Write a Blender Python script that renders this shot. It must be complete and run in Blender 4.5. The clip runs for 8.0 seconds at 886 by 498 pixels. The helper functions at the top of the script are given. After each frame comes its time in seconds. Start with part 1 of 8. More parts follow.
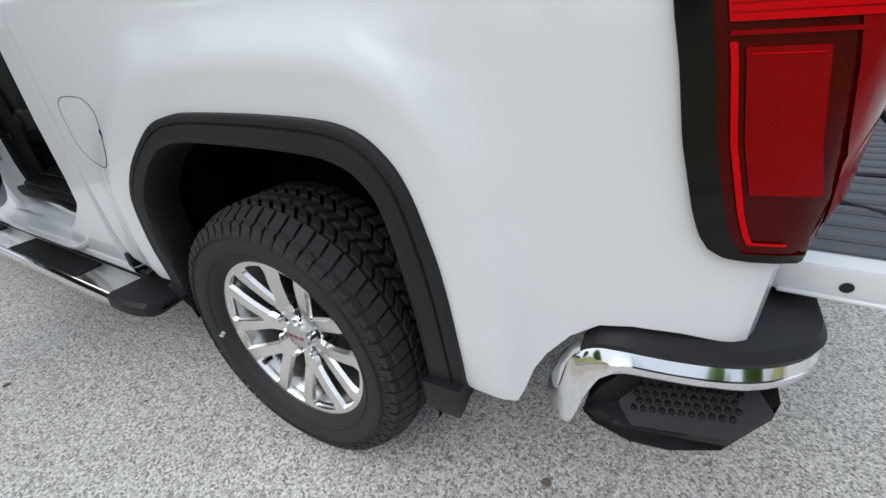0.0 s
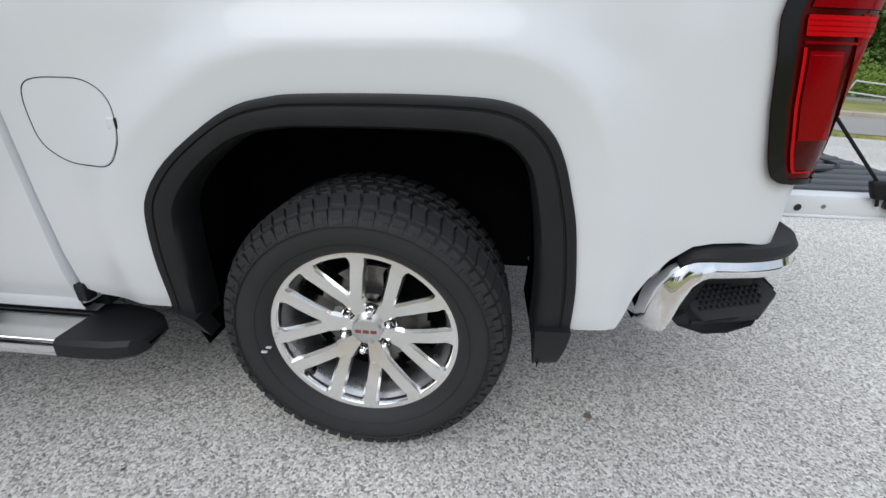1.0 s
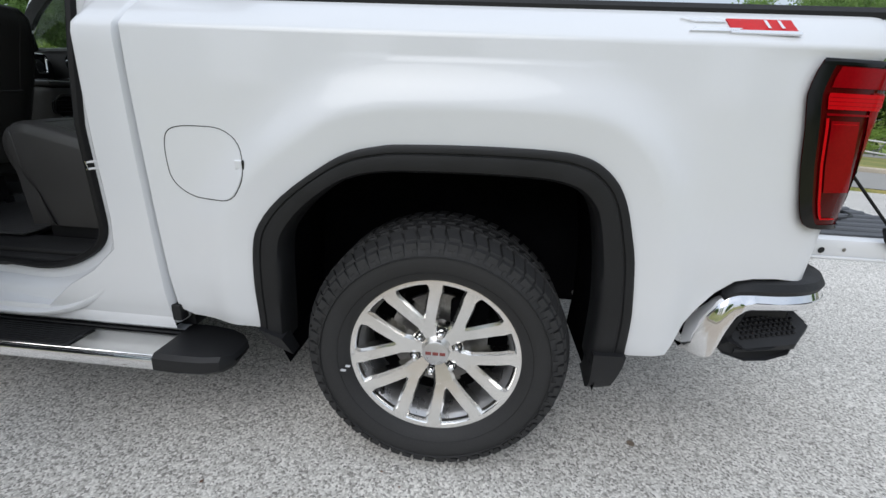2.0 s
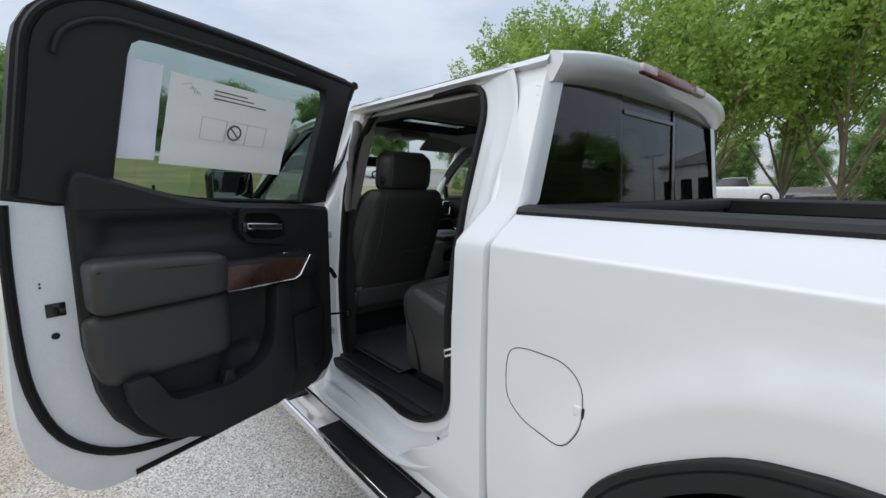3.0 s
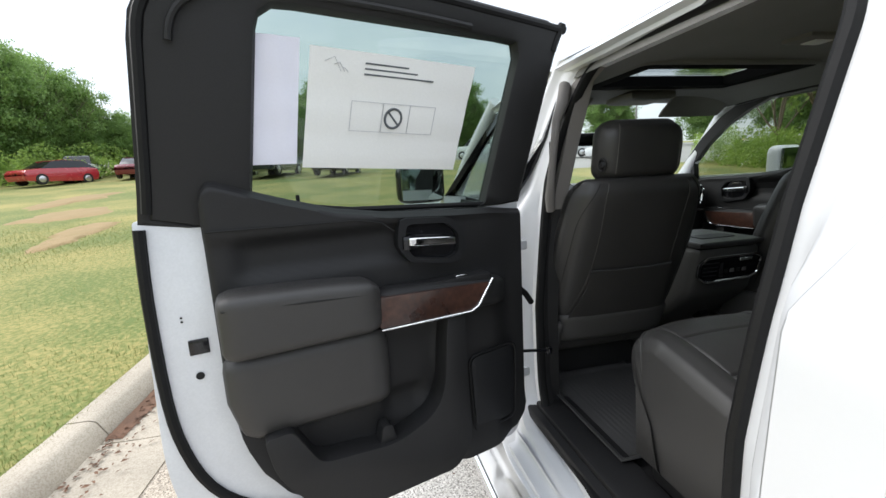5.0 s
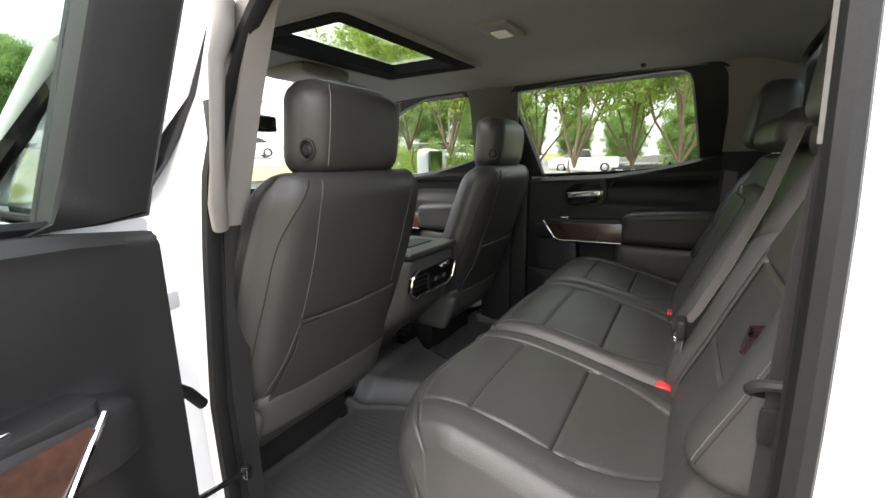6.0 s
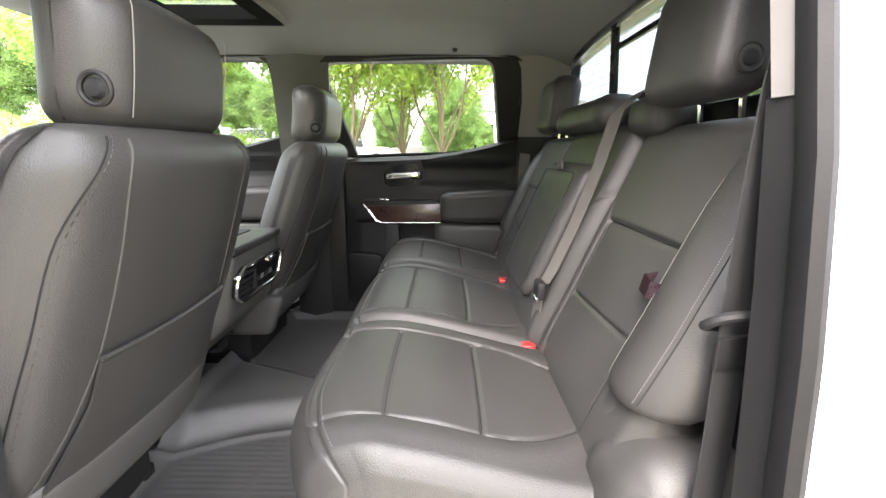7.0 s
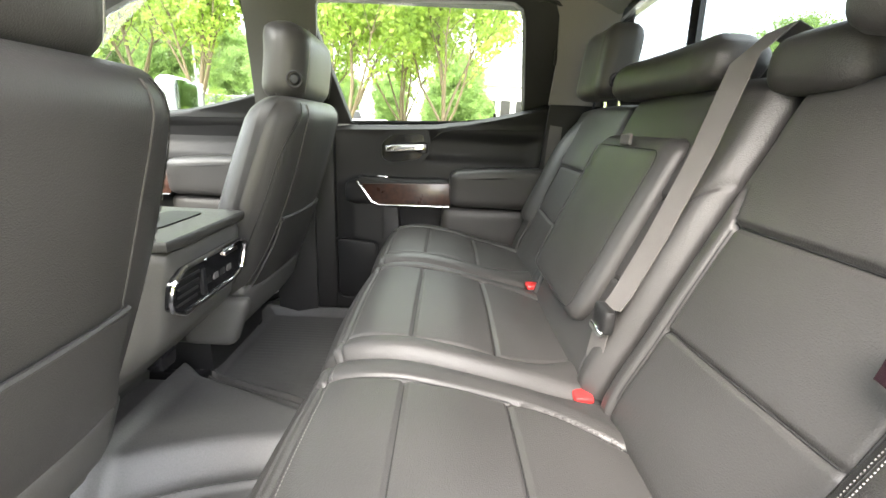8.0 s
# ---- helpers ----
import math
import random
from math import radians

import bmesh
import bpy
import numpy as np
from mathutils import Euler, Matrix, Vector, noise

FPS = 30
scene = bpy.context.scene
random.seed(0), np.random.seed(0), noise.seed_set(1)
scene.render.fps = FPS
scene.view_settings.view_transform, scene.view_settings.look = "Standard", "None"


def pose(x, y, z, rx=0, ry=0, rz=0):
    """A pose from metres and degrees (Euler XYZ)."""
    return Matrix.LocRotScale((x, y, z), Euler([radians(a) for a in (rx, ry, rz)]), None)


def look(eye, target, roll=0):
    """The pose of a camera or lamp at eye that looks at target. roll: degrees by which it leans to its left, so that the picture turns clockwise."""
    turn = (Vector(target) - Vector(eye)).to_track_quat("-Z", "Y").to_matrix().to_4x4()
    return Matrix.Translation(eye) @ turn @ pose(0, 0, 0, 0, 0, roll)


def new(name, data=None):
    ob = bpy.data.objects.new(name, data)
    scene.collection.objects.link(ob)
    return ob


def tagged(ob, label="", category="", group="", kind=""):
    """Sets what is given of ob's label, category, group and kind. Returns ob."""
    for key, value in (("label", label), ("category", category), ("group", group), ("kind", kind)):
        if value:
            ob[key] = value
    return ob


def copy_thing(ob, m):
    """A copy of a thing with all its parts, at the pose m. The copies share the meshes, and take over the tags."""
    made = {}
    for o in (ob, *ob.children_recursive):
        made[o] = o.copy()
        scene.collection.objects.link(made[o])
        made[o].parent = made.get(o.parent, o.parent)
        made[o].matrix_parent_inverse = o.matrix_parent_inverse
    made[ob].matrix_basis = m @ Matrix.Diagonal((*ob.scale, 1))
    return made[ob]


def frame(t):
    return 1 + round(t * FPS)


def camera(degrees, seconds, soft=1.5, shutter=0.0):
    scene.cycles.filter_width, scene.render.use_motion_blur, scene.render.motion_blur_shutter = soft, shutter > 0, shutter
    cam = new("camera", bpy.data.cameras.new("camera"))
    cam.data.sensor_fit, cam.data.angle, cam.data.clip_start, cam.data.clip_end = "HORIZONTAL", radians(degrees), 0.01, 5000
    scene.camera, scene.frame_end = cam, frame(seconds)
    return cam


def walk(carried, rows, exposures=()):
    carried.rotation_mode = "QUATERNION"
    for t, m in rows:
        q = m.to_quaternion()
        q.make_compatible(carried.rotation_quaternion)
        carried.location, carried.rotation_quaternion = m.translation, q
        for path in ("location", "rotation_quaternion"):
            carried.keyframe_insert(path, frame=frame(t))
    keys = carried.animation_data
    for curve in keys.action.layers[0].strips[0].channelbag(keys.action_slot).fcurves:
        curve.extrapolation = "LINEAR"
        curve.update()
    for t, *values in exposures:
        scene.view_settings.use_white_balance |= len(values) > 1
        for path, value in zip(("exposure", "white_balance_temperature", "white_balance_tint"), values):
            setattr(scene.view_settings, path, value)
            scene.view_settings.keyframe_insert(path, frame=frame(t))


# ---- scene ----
cam = camera(93.3, 8.0)
PATH = [
    (0, (0.879, -0.546, 1.211), (-0.008, 0.969, 0.253), -3.7),
    (0.5, (0.542, -0.733, 1.184), (0.086, 0.984, 0.265), -1.4),
    (1, (0.293, -0.896, 1.151), (0.15, 0.906, 0.296), 1.3),
    (1.2, (0.225, -0.993, 1.142), (0.177, 0.829, 0.318), 2.0),
    (2.3, (0.041, -1.064, 1.229), (-0.282, 0.829, 0.671), 3.7),
    (2.5, (-0.017, -0.982, 1.303), (-0.668, 0.851, 0.837), 2.5),
    (3, (-0.107, -0.772, 1.477), (-1.589, 0.538, 1.183), 0.5),
    (3.5, (-0.258, -0.616, 1.543), (-2.109, 0.087, 1.261), -0.3),
    (4, (-0.343, -0.48, 1.555), (-2.305, -0.251, 1.24), -1.5),
    (4.2, (-0.353, -0.44, 1.552), (-2.325, -0.34, 1.233), -2.0),
    (5.3, (-0.803, -0.428, 1.496), (-2.619, 0.322, 1.123), -3.2),
    (5.5, (-0.952, -0.348, 1.502), (-2.611, 0.699, 1.112), -2.6),
    (6, (-1.205, -0.217, 1.478), (-2.202, 1.468, 1.073), -1.0),
    (6.5, (-1.383, -0.159, 1.466), (-1.688, 1.772, 1.046), -0.1),
    (7, (-1.432, -0.168, 1.434), (-1.445, 1.779, 0.978), 0.6),
    (7.5, (-1.466, -0.106, 1.423), (-1.36, 1.821, 0.9), 2.8),
    (8, (-1.484, 0.166, 1.406), (-1.474, 2.086, 0.844), 2.7),
]
EXPOSURES = [(0.0, -0.42, 6050, 9), (4.2, -0.42, 6100, 10), (5.3, 0.9, 6500, 10), (5.5, 1.2, 6600, 10), (6.0, 2.1, 6800, 13), (6.5, 2.98, 6700, 15), (7.0, 3.22, 6800, 16), (7.5, 3.42, 6900, 16), (8.0, 3.85, 6900, 12)]
walk(cam, [(t, look(eye, target, roll)) for t, eye, target, roll in PATH], EXPOSURES)

# ---- world, sun ----
world = bpy.data.worlds.new("overcast_sky")
scene.world = world
world.use_nodes = True
wn, wl = world.node_tree.nodes, world.node_tree.links
sky = wn.new("ShaderNodeTexSky")
sky.sky_type, sky.sun_disc = "NISHITA", False
sky.sun_elevation, sky.sun_rotation = radians(44), radians(198)
sky.dust_density = 3.0
coord = wn.new("ShaderNodeTexCoord")
sep = wn.new("ShaderNodeSeparateXYZ")
wl.new(coord.outputs["Generated"], sep.inputs[0])
stretch = wn.new("ShaderNodeMapping")
stretch.inputs["Scale"].default_value = (1.0, 1.0, 3.2)
wl.new(coord.outputs["Generated"], stretch.inputs[0])
puff = wn.new("ShaderNodeTexNoise")
puff.inputs["Scale"].default_value, puff.inputs["Detail"].default_value = 3.0, 7.0
puff.inputs["Roughness"].default_value = 0.55
wl.new(stretch.outputs[0], puff.inputs["Vector"])
cloud = wn.new("ShaderNodeValToRGB")
cloud.color_ramp.interpolation = "EASE"
cloud.color_ramp.elements[0].position, cloud.color_ramp.elements[0].color = 0.30, (0.72, 0.77, 0.83, 1)
cloud.color_ramp.elements[1].position, cloud.color_ramp.elements[1].color = 0.68, (0.95, 0.97, 0.98, 1)
wl.new(puff.outputs["Fac"], cloud.inputs[0])
rise = wn.new("ShaderNodeMapRange")
rise.inputs["From Min"].default_value, rise.inputs["From Max"].default_value = 0.0, 1.0
rise.inputs["To Min"].default_value, rise.inputs["To Max"].default_value = 0.66, 1.5
wl.new(sep.outputs["Z"], rise.inputs["Value"])
layer = wn.new("ShaderNodeVectorMath")
layer.operation = "SCALE"
wl.new(cloud.outputs[0], layer.inputs[0])
wl.new(rise.outputs[0], layer.inputs["Scale"])
thin = wn.new("ShaderNodeVectorMath")
thin.operation = "SCALE"
thin.inputs["Scale"].default_value = 0.06
wl.new(sky.outputs[0], thin.inputs[0])
both = wn.new("ShaderNodeVectorMath")
both.operation = "ADD"
wl.new(layer.outputs[0], both.inputs[0])
wl.new(thin.outputs[0], both.inputs[1])
wl.new(both.outputs[0], wn["Background"].inputs[0])
wn["Background"].inputs[1].default_value = 1.0

sun = new("sun", bpy.data.lights.new("sun", "SUN"))
sun.data.energy, sun.data.angle, sun.data.color = 1.5, radians(50), (1.0, 0.97, 0.93)
sun.matrix_world = look((-3, -9, 9), (0, 0, 0))

# ---- materials ----
def mat(name, color, rough=0.5, metal=0.0, vary=0.12, scale=12.0, fine=180.0, bump=0.1, coat=0.0, spec=0.5, second=None, rvary=0.12):
    """A surface with colour and gloss varied at two scales and a fine relief."""
    m = bpy.data.materials.new(name)
    m.use_nodes = True
    n, l = m.node_tree.nodes, m.node_tree.links
    b = n["Principled BSDF"]
    b.inputs["Metallic"].default_value = metal
    b.inputs["Specular IOR Level"].default_value = spec
    b.inputs["Coat Weight"].default_value = coat
    b.inputs["Coat Roughness"].default_value = 0.04
    c = n.new("ShaderNodeTexCoord")
    big, small = n.new("ShaderNodeTexNoise"), n.new("ShaderNodeTexNoise")
    big.inputs["Scale"].default_value, big.inputs["Detail"].default_value = scale, 5.0
    small.inputs["Scale"].default_value, small.inputs["Detail"].default_value = fine, 3.0
    l.new(c.outputs["Object"], big.inputs["Vector"])
    l.new(c.outputs["Object"], small.inputs["Vector"])
    ramp = n.new("ShaderNodeValToRGB")
    dark = second or tuple(v * (1 - vary) for v in color)
    lite = color if second else tuple(min(1.0, v * (1 + vary)) for v in color)
    ramp.color_ramp.elements[0].position, ramp.color_ramp.elements[1].position = 0.35, 0.68
    ramp.color_ramp.elements[0].color, ramp.color_ramp.elements[1].color = (*dark, 1), (*lite, 1)
    add = n.new("ShaderNodeMath")
    add.operation = "MULTIPLY_ADD"
    add.inputs[1].default_value = 0.5
    half = n.new("ShaderNodeMath")
    half.operation = "MULTIPLY"
    half.inputs[1].default_value = 0.5
    l.new(small.outputs["Fac"], half.inputs[0])
    l.new(big.outputs["Fac"], add.inputs[0])
    l.new(half.outputs[0], add.inputs[2])
    l.new(add.outputs[0], ramp.inputs[0])
    l.new(ramp.outputs[0], b.inputs["Base Color"])
    rr = n.new("ShaderNodeMapRange")
    rr.inputs["To Min"].default_value, rr.inputs["To Max"].default_value = max(0.02, rough - rvary), min(1.0, rough + rvary)
    l.new(big.outputs["Fac"], rr.inputs["Value"])
    l.new(rr.outputs[0], b.inputs["Roughness"])
    if bump:
        bp = n.new("ShaderNodeBump")
        bp.inputs["Strength"].default_value, bp.inputs["Distance"].default_value = bump, 0.002
        l.new(small.outputs["Fac"], bp.inputs["Height"])
        l.new(bp.outputs[0], b.inputs["Normal"])
    return m


def glass_mat(name, tint, gloss=0.05):
    """Thin tinted pane: light passes, and the surface mirrors more at a slant."""
    m = bpy.data.materials.new(name)
    m.use_nodes = True
    n, l = m.node_tree.nodes, m.node_tree.links
    n.remove(n["Principled BSDF"])
    t, g, mix, f = n.new("ShaderNodeBsdfTransparent"), n.new("ShaderNodeBsdfGlossy"), n.new("ShaderNodeMixShader"), n.new("ShaderNodeLayerWeight")
    t.inputs[0].default_value = (*[v ** 0.5 for v in tint], 1)
    g.inputs["Roughness"].default_value = 0.01
    f.inputs["Blend"].default_value = 0.5
    power, share = n.new("ShaderNodeMath"), n.new("ShaderNodeMath")
    power.operation, power.inputs[1].default_value = "POWER", 5.0
    share.operation, share.inputs[1].default_value, share.inputs[2].default_value = "MULTIPLY_ADD", 0.6, gloss * 0.6
    l.new(f.outputs["Facing"], power.inputs[0])
    l.new(power.outputs[0], share.inputs[0])
    l.new(share.outputs[0], mix.inputs[0])
    l.new(t.outputs[0], mix.inputs[1])
    l.new(g.outputs[0], mix.inputs[2])
    l.new(mix.outputs[0], n["Material Output"].inputs[0])
    return m


def speckle_mat(name, colors, size, rough=0.9, big=0.6, bump=0.5):
    """Stone chips bound together: cells of several greys, with broad stains."""
    m = mat(name, (1, 1, 1), rough, bump=0)
    n, l = m.node_tree.nodes, m.node_tree.links
    b = n["Principled BSDF"]
    c = [k for k in n if k.type == "TEX_COORD"][0]
    v = n.new("ShaderNodeTexVoronoi")
    v.inputs["Scale"].default_value = 1.0 / size
    l.new(c.outputs["Object"], v.inputs["Vector"])
    bw = n.new("ShaderNodeSeparateColor")
    l.new(v.outputs["Color"], bw.inputs[0])
    r = n.new("ShaderNodeValToRGB")
    el = r.color_ramp.elements
    el[0].color, el[1].color = (*colors[0], 1), (*colors[-1], 1)
    for i in range(1, len(colors) - 1):
        e = el.new(i / (len(colors) - 1))
        e.color = (*colors[i], 1)
    l.new(bw.outputs[0], r.inputs[0])
    stain = n.new("ShaderNodeTexNoise")
    stain.inputs["Scale"].default_value, stain.inputs["Detail"].default_value = big, 6.0
    l.new(c.outputs["Object"], stain.inputs["Vector"])
    sr = n.new("ShaderNodeMapRange")
    sr.inputs["From Min"].default_value, sr.inputs["From Max"].default_value = 0.3, 0.7
    sr.inputs["To Min"].default_value, sr.inputs["To Max"].default_value = 0.84, 1.1
    l.new(stain.outputs["Fac"], sr.inputs["Value"])
    mul = n.new("ShaderNodeVectorMath")
    mul.operation = "SCALE"
    l.new(r.outputs[0], mul.inputs[0])
    l.new(sr.outputs[0], mul.inputs["Scale"])
    l.new(mul.outputs[0], b.inputs["Base Color"])
    bp = n.new("ShaderNodeBump")
    bp.inputs["Strength"].default_value, bp.inputs["Distance"].default_value = bump, 0.003
    l.new(v.outputs["Distance"], bp.inputs["Height"])
    bp.invert = True
    l.new(bp.outputs[0], b.inputs["Normal"])
    return m


WHITE = mat("white_paint", (0.675, 0.688, 0.712), 0.28, vary=0.006, scale=2, bump=0.0, coat=0.7, spec=0.4, rvary=0.012)
WHITE_DUSTY = mat("white_paint_dusty", (0.70, 0.71, 0.73), 0.4, vary=0.05, scale=9, bump=0.0, coat=0.3)
BLACK_PLASTIC = mat("grained_black_plastic", (0.011, 0.0113, 0.0127), 0.52, vary=0.3, scale=7, fine=700, bump=0.3, spec=0.35)
SOFT_BLACK = mat("soft_black_trim", (0.0175, 0.0172, 0.0178), 0.55, vary=0.2, scale=5, fine=500, bump=0.2, spec=0.32)
GLOSS_BLACK = mat("gloss_black", (0.012, 0.012, 0.014), 0.12, vary=0.1, bump=0)
RUBBER = mat("tyre_rubber", (0.016, 0.016, 0.0168), 0.70, vary=0.3, scale=9, fine=260, bump=0.3)
SEAL = mat("seal_rubber", (0.008, 0.008, 0.0085), 0.6, vary=0.2, bump=0.1, spec=0.25)
MATT_SEAL = mat("matt_black_seal", (0.004, 0.004, 0.0042), 0.9, vary=0.2, bump=0.2, spec=0.03)
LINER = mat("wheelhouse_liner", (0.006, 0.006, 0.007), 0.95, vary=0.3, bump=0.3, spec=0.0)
MIRROR = mat("dark_mirror_glass", (0.30, 0.33, 0.33), 0.03, 1.0, vary=0.02, scale=5, bump=0.0, rvary=0.01)
CHROME = mat("chrome", (0.86, 0.86, 0.87), 0.07, 1.0, vary=0.03, scale=5, bump=0.0, rvary=0.03)
ALLOY = mat("polished_alloy", (0.88, 0.87, 0.85), 0.19, 1.0, vary=0.06, scale=14, bump=0.02, rvary=0.06)
ALLOY_DULL = mat("painted_alloy", (0.60, 0.60, 0.61), 0.30, 0.85, vary=0.1, scale=14, bump=0.05)
STEEL = mat("dull_steel", (0.30, 0.29, 0.28), 0.45, 0.9, vary=0.3, scale=20, bump=0.2)
LEATHER = mat("black_leather", (0.043, 0.0412, 0.0402), 0.43, vary=0.12, scale=7, fine=520, bump=0.35, spec=0.5)
STITCH = mat("grey_thread", (0.17, 0.162, 0.153), 0.7, vary=0.1)
GROOVE = mat("dark_seam", (0.010, 0.010, 0.010), 0.8, vary=0.1)
HEADLINER = mat("headliner_cloth", (0.20, 0.196, 0.188), 0.95, vary=0.06, scale=8, fine=600, bump=0.3)
PILLAR_GREY = mat("light_pillar_trim", (0.18, 0.168, 0.16), 0.7, vary=0.05, scale=8, fine=500, bump=0.15)
# black trim made paler: light from the doorway is put into its colour
TRIM_GREY = mat("worn_grey_black_plastic", (0.070, 0.068, 0.066), 0.55, vary=0.15, scale=6, fine=500, bump=0.2)
WEBBING_DARK = mat("black_belt_webbing", (0.020, 0.020, 0.021), 0.7, vary=0.15, scale=30, fine=900, bump=0.5)
WEBBING = mat("belt_webbing", (0.12, 0.112, 0.108), 0.6, vary=0.15, scale=30, fine=900, bump=0.5)
MAT_RUBBER = mat("rubber_floor_mat", (0.082, 0.080, 0.079), 0.40, vary=0.2, scale=7, fine=300, bump=0.25)
WOOD = mat("dark_wood_veneer", (0.085, 0.038, 0.026), 0.3, second=(0.022, 0.011, 0.009), scale=9, fine=60, bump=0.05, coat=0.3)
RED = mat("red_button", (0.62, 0.03, 0.03), 0.35, vary=0.1)
PAPER = mat("white_paper", (0.80, 0.80, 0.78), 0.75, vary=0.03, scale=4, fine=200, bump=0.08)
PAPER_COOL = mat("cool_white_paper", (0.78, 0.78, 0.88), 0.7, vary=0.02, scale=4, fine=200, bump=0.05)
INK = mat("printed_ink", (0.10, 0.11, 0.12), 0.8, vary=0.1)
INK_PALE = mat("pale_printed_ink", (0.52, 0.53, 0.55), 0.8, vary=0.1)
PANE = glass_mat("clear_glass", (0.80, 0.88, 0.84))
REARGLASS = glass_mat("rear_glass", (0.20, 0.22, 0.22), 0.09)
PRIVACY = glass_mat("privacy_glass", (0.55, 0.58, 0.56))
FARGLASS = glass_mat("passenger_glass", (0.50, 0.54, 0.49))
DOORGLASS = glass_mat("tinted_door_glass", (0.42, 0.50, 0.46))
REDLENS = mat("red_lens", (0.22, 0.0003, 0.003), 0.10, vary=0.15, scale=8, bump=0, coat=0.0, spec=0.14)
REDBRIGHT = mat("bright_red_lamp", (0.52, 0.001, 0.004), 0.2, vary=0.1, scale=20, bump=0, coat=0.0, spec=0.12)
REDDARK = mat("smoked_red_lens", (0.060, 0.0004, 0.001), 0.08, vary=0.2, scale=12, bump=0, coat=0.0, spec=0.2)
LAMP_BLACK = mat("lamp_black", (0.006, 0.006, 0.007), 0.1, vary=0.1, bump=0, spec=0.3, rvary=0.03)
REDDUSTY = mat("dusty_red_lens", (0.20, 0.045, 0.040), 0.3, vary=0.15, scale=20, bump=0, coat=0.2)
LENS_PALE = mat("pale_lens", (0.55, 0.45, 0.45), 0.25, vary=0.1, scale=20, bump=0, coat=0.2)
BEDLINER = mat("spray_bedliner", (0.075, 0.080, 0.090), 0.55, vary=0.15, scale=8, fine=400, bump=0.35)
LABELM = mat("dark_label", (0.022, 0.012, 0.015), 0.18, vary=0.3)

ASPHALT = speckle_mat("chip_seal_asphalt", [(0.20, 0.189, 0.174), (0.47, 0.45, 0.415), (0.62, 0.60, 0.56), (0.82, 0.79, 0.745)], 0.0066, big=0.7, bump=0.4)


def sandy(m, color, y0, y1):
    """Washed-in sand over the stone chips, thickening towards the gutter with a ragged edge."""
    n, l = m.node_tree.nodes, m.node_tree.links
    b = n["Principled BSDF"]
    old = b.inputs["Base Color"].links[0].from_socket
    c, xyz, rag, add, fade, mix = (n.new("ShaderNode" + k) for k in ("TexCoord", "SeparateXYZ", "TexNoise", "Math", "MapRange", "Mix"))
    l.new(c.outputs["Object"], xyz.inputs[0])
    l.new(c.outputs["Object"], rag.inputs["Vector"])
    rag.inputs["Scale"].default_value, rag.inputs["Detail"].default_value = 2.2, 8.0
    add.operation = "ADD"
    l.new(xyz.outputs["Y"], add.inputs[0])
    l.new(rag.outputs["Fac"], add.inputs[1])
    fade.inputs["From Min"].default_value, fade.inputs["From Max"].default_value = y0 + 0.5, y1 + 0.5
    fade.inputs["To Min"].default_value, fade.inputs["To Max"].default_value = 0.0, 0.72
    l.new(add.outputs[0], fade.inputs["Value"])
    mix.data_type = "RGBA"
    mix.blend_type = "MULTIPLY"
    l.new(fade.outputs[0], mix.inputs[0])
    l.new(old, mix.inputs[6])
    mix.inputs[7].default_value = (*color, 1)
    l.new(mix.outputs[2], b.inputs["Base Color"])
    return m


sandy(ASPHALT, (0.72, 0.60, 0.46), -0.55, -1.15)
CONCRETE = speckle_mat("weathered_concrete", [(0.37, 0.32, 0.25), (0.45, 0.395, 0.315), (0.50, 0.445, 0.36)], 0.007, big=1.6, bump=0.2)
BARE_SOIL = mat("dry_bare_soil", (0.36, 0.25, 0.13), 0.95, second=(0.27, 0.20, 0.085), scale=3, fine=40, bump=0.5)
DIRT = mat("red_dirt", (0.24, 0.13, 0.08), 0.95, second=(0.12, 0.07, 0.045), scale=6, fine=90, bump=0.6)
GRASS = mat("mown_grass", (0.34, 0.29, 0.10), 0.95, second=(0.125, 0.165, 0.036), scale=0.45, fine=22, bump=0.4)
BLADES = mat("grass_blades", (0.31, 0.29, 0.09), 0.8, second=(0.15, 0.20, 0.045), scale=2.0, fine=30, bump=0)
for _ramp in [k for k in GRASS.node_tree.nodes if k.type == "VALTORGB"]:
    _ramp.color_ramp.elements[0].position, _ramp.color_ramp.elements[1].position = 0.41, 0.60
ROAD = mat("pale_road", (0.30, 0.29, 0.27), 0.9, vary=0.12, scale=0.4, fine=30, bump=0.2)
BARK = mat("bark", (0.16, 0.125, 0.095), 0.95, vary=0.35, scale=8, fine=60, bump=0.8)


def leaf_mat(name, a, b_):
    m = mat(name, a, 0.55, second=b_, scale=1.2, fine=14, bump=0)
    n, l = m.node_tree.nodes, m.node_tree.links
    p = n["Principled BSDF"]
    tr, mx = n.new("ShaderNodeBsdfTranslucent"), n.new("ShaderNodeMixShader")
    mx.inputs[0].default_value = 0.42
    ramp = [k for k in n if k.type == "VALTORGB"][0]
    hsv = n.new("ShaderNodeHueSaturation")
    hsv.inputs["Value"].default_value = 1.9
    l.new(ramp.outputs[0], hsv.inputs["Color"])
    l.new(hsv.outputs[0], tr.inputs[0])
    l.new(p.outputs[0], mx.inputs[1])
    l.new(tr.outputs[0], mx.inputs[2])
    l.new(mx.outputs[0], n["Material Output"].inputs[0])
    return m


LEAF = leaf_mat("spring_leaves", (0.38, 0.48, 0.12), (0.13, 0.22, 0.045))
LEAF_DARK = leaf_mat("wood_leaves", (0.27, 0.39, 0.12), (0.09, 0.16, 0.045))

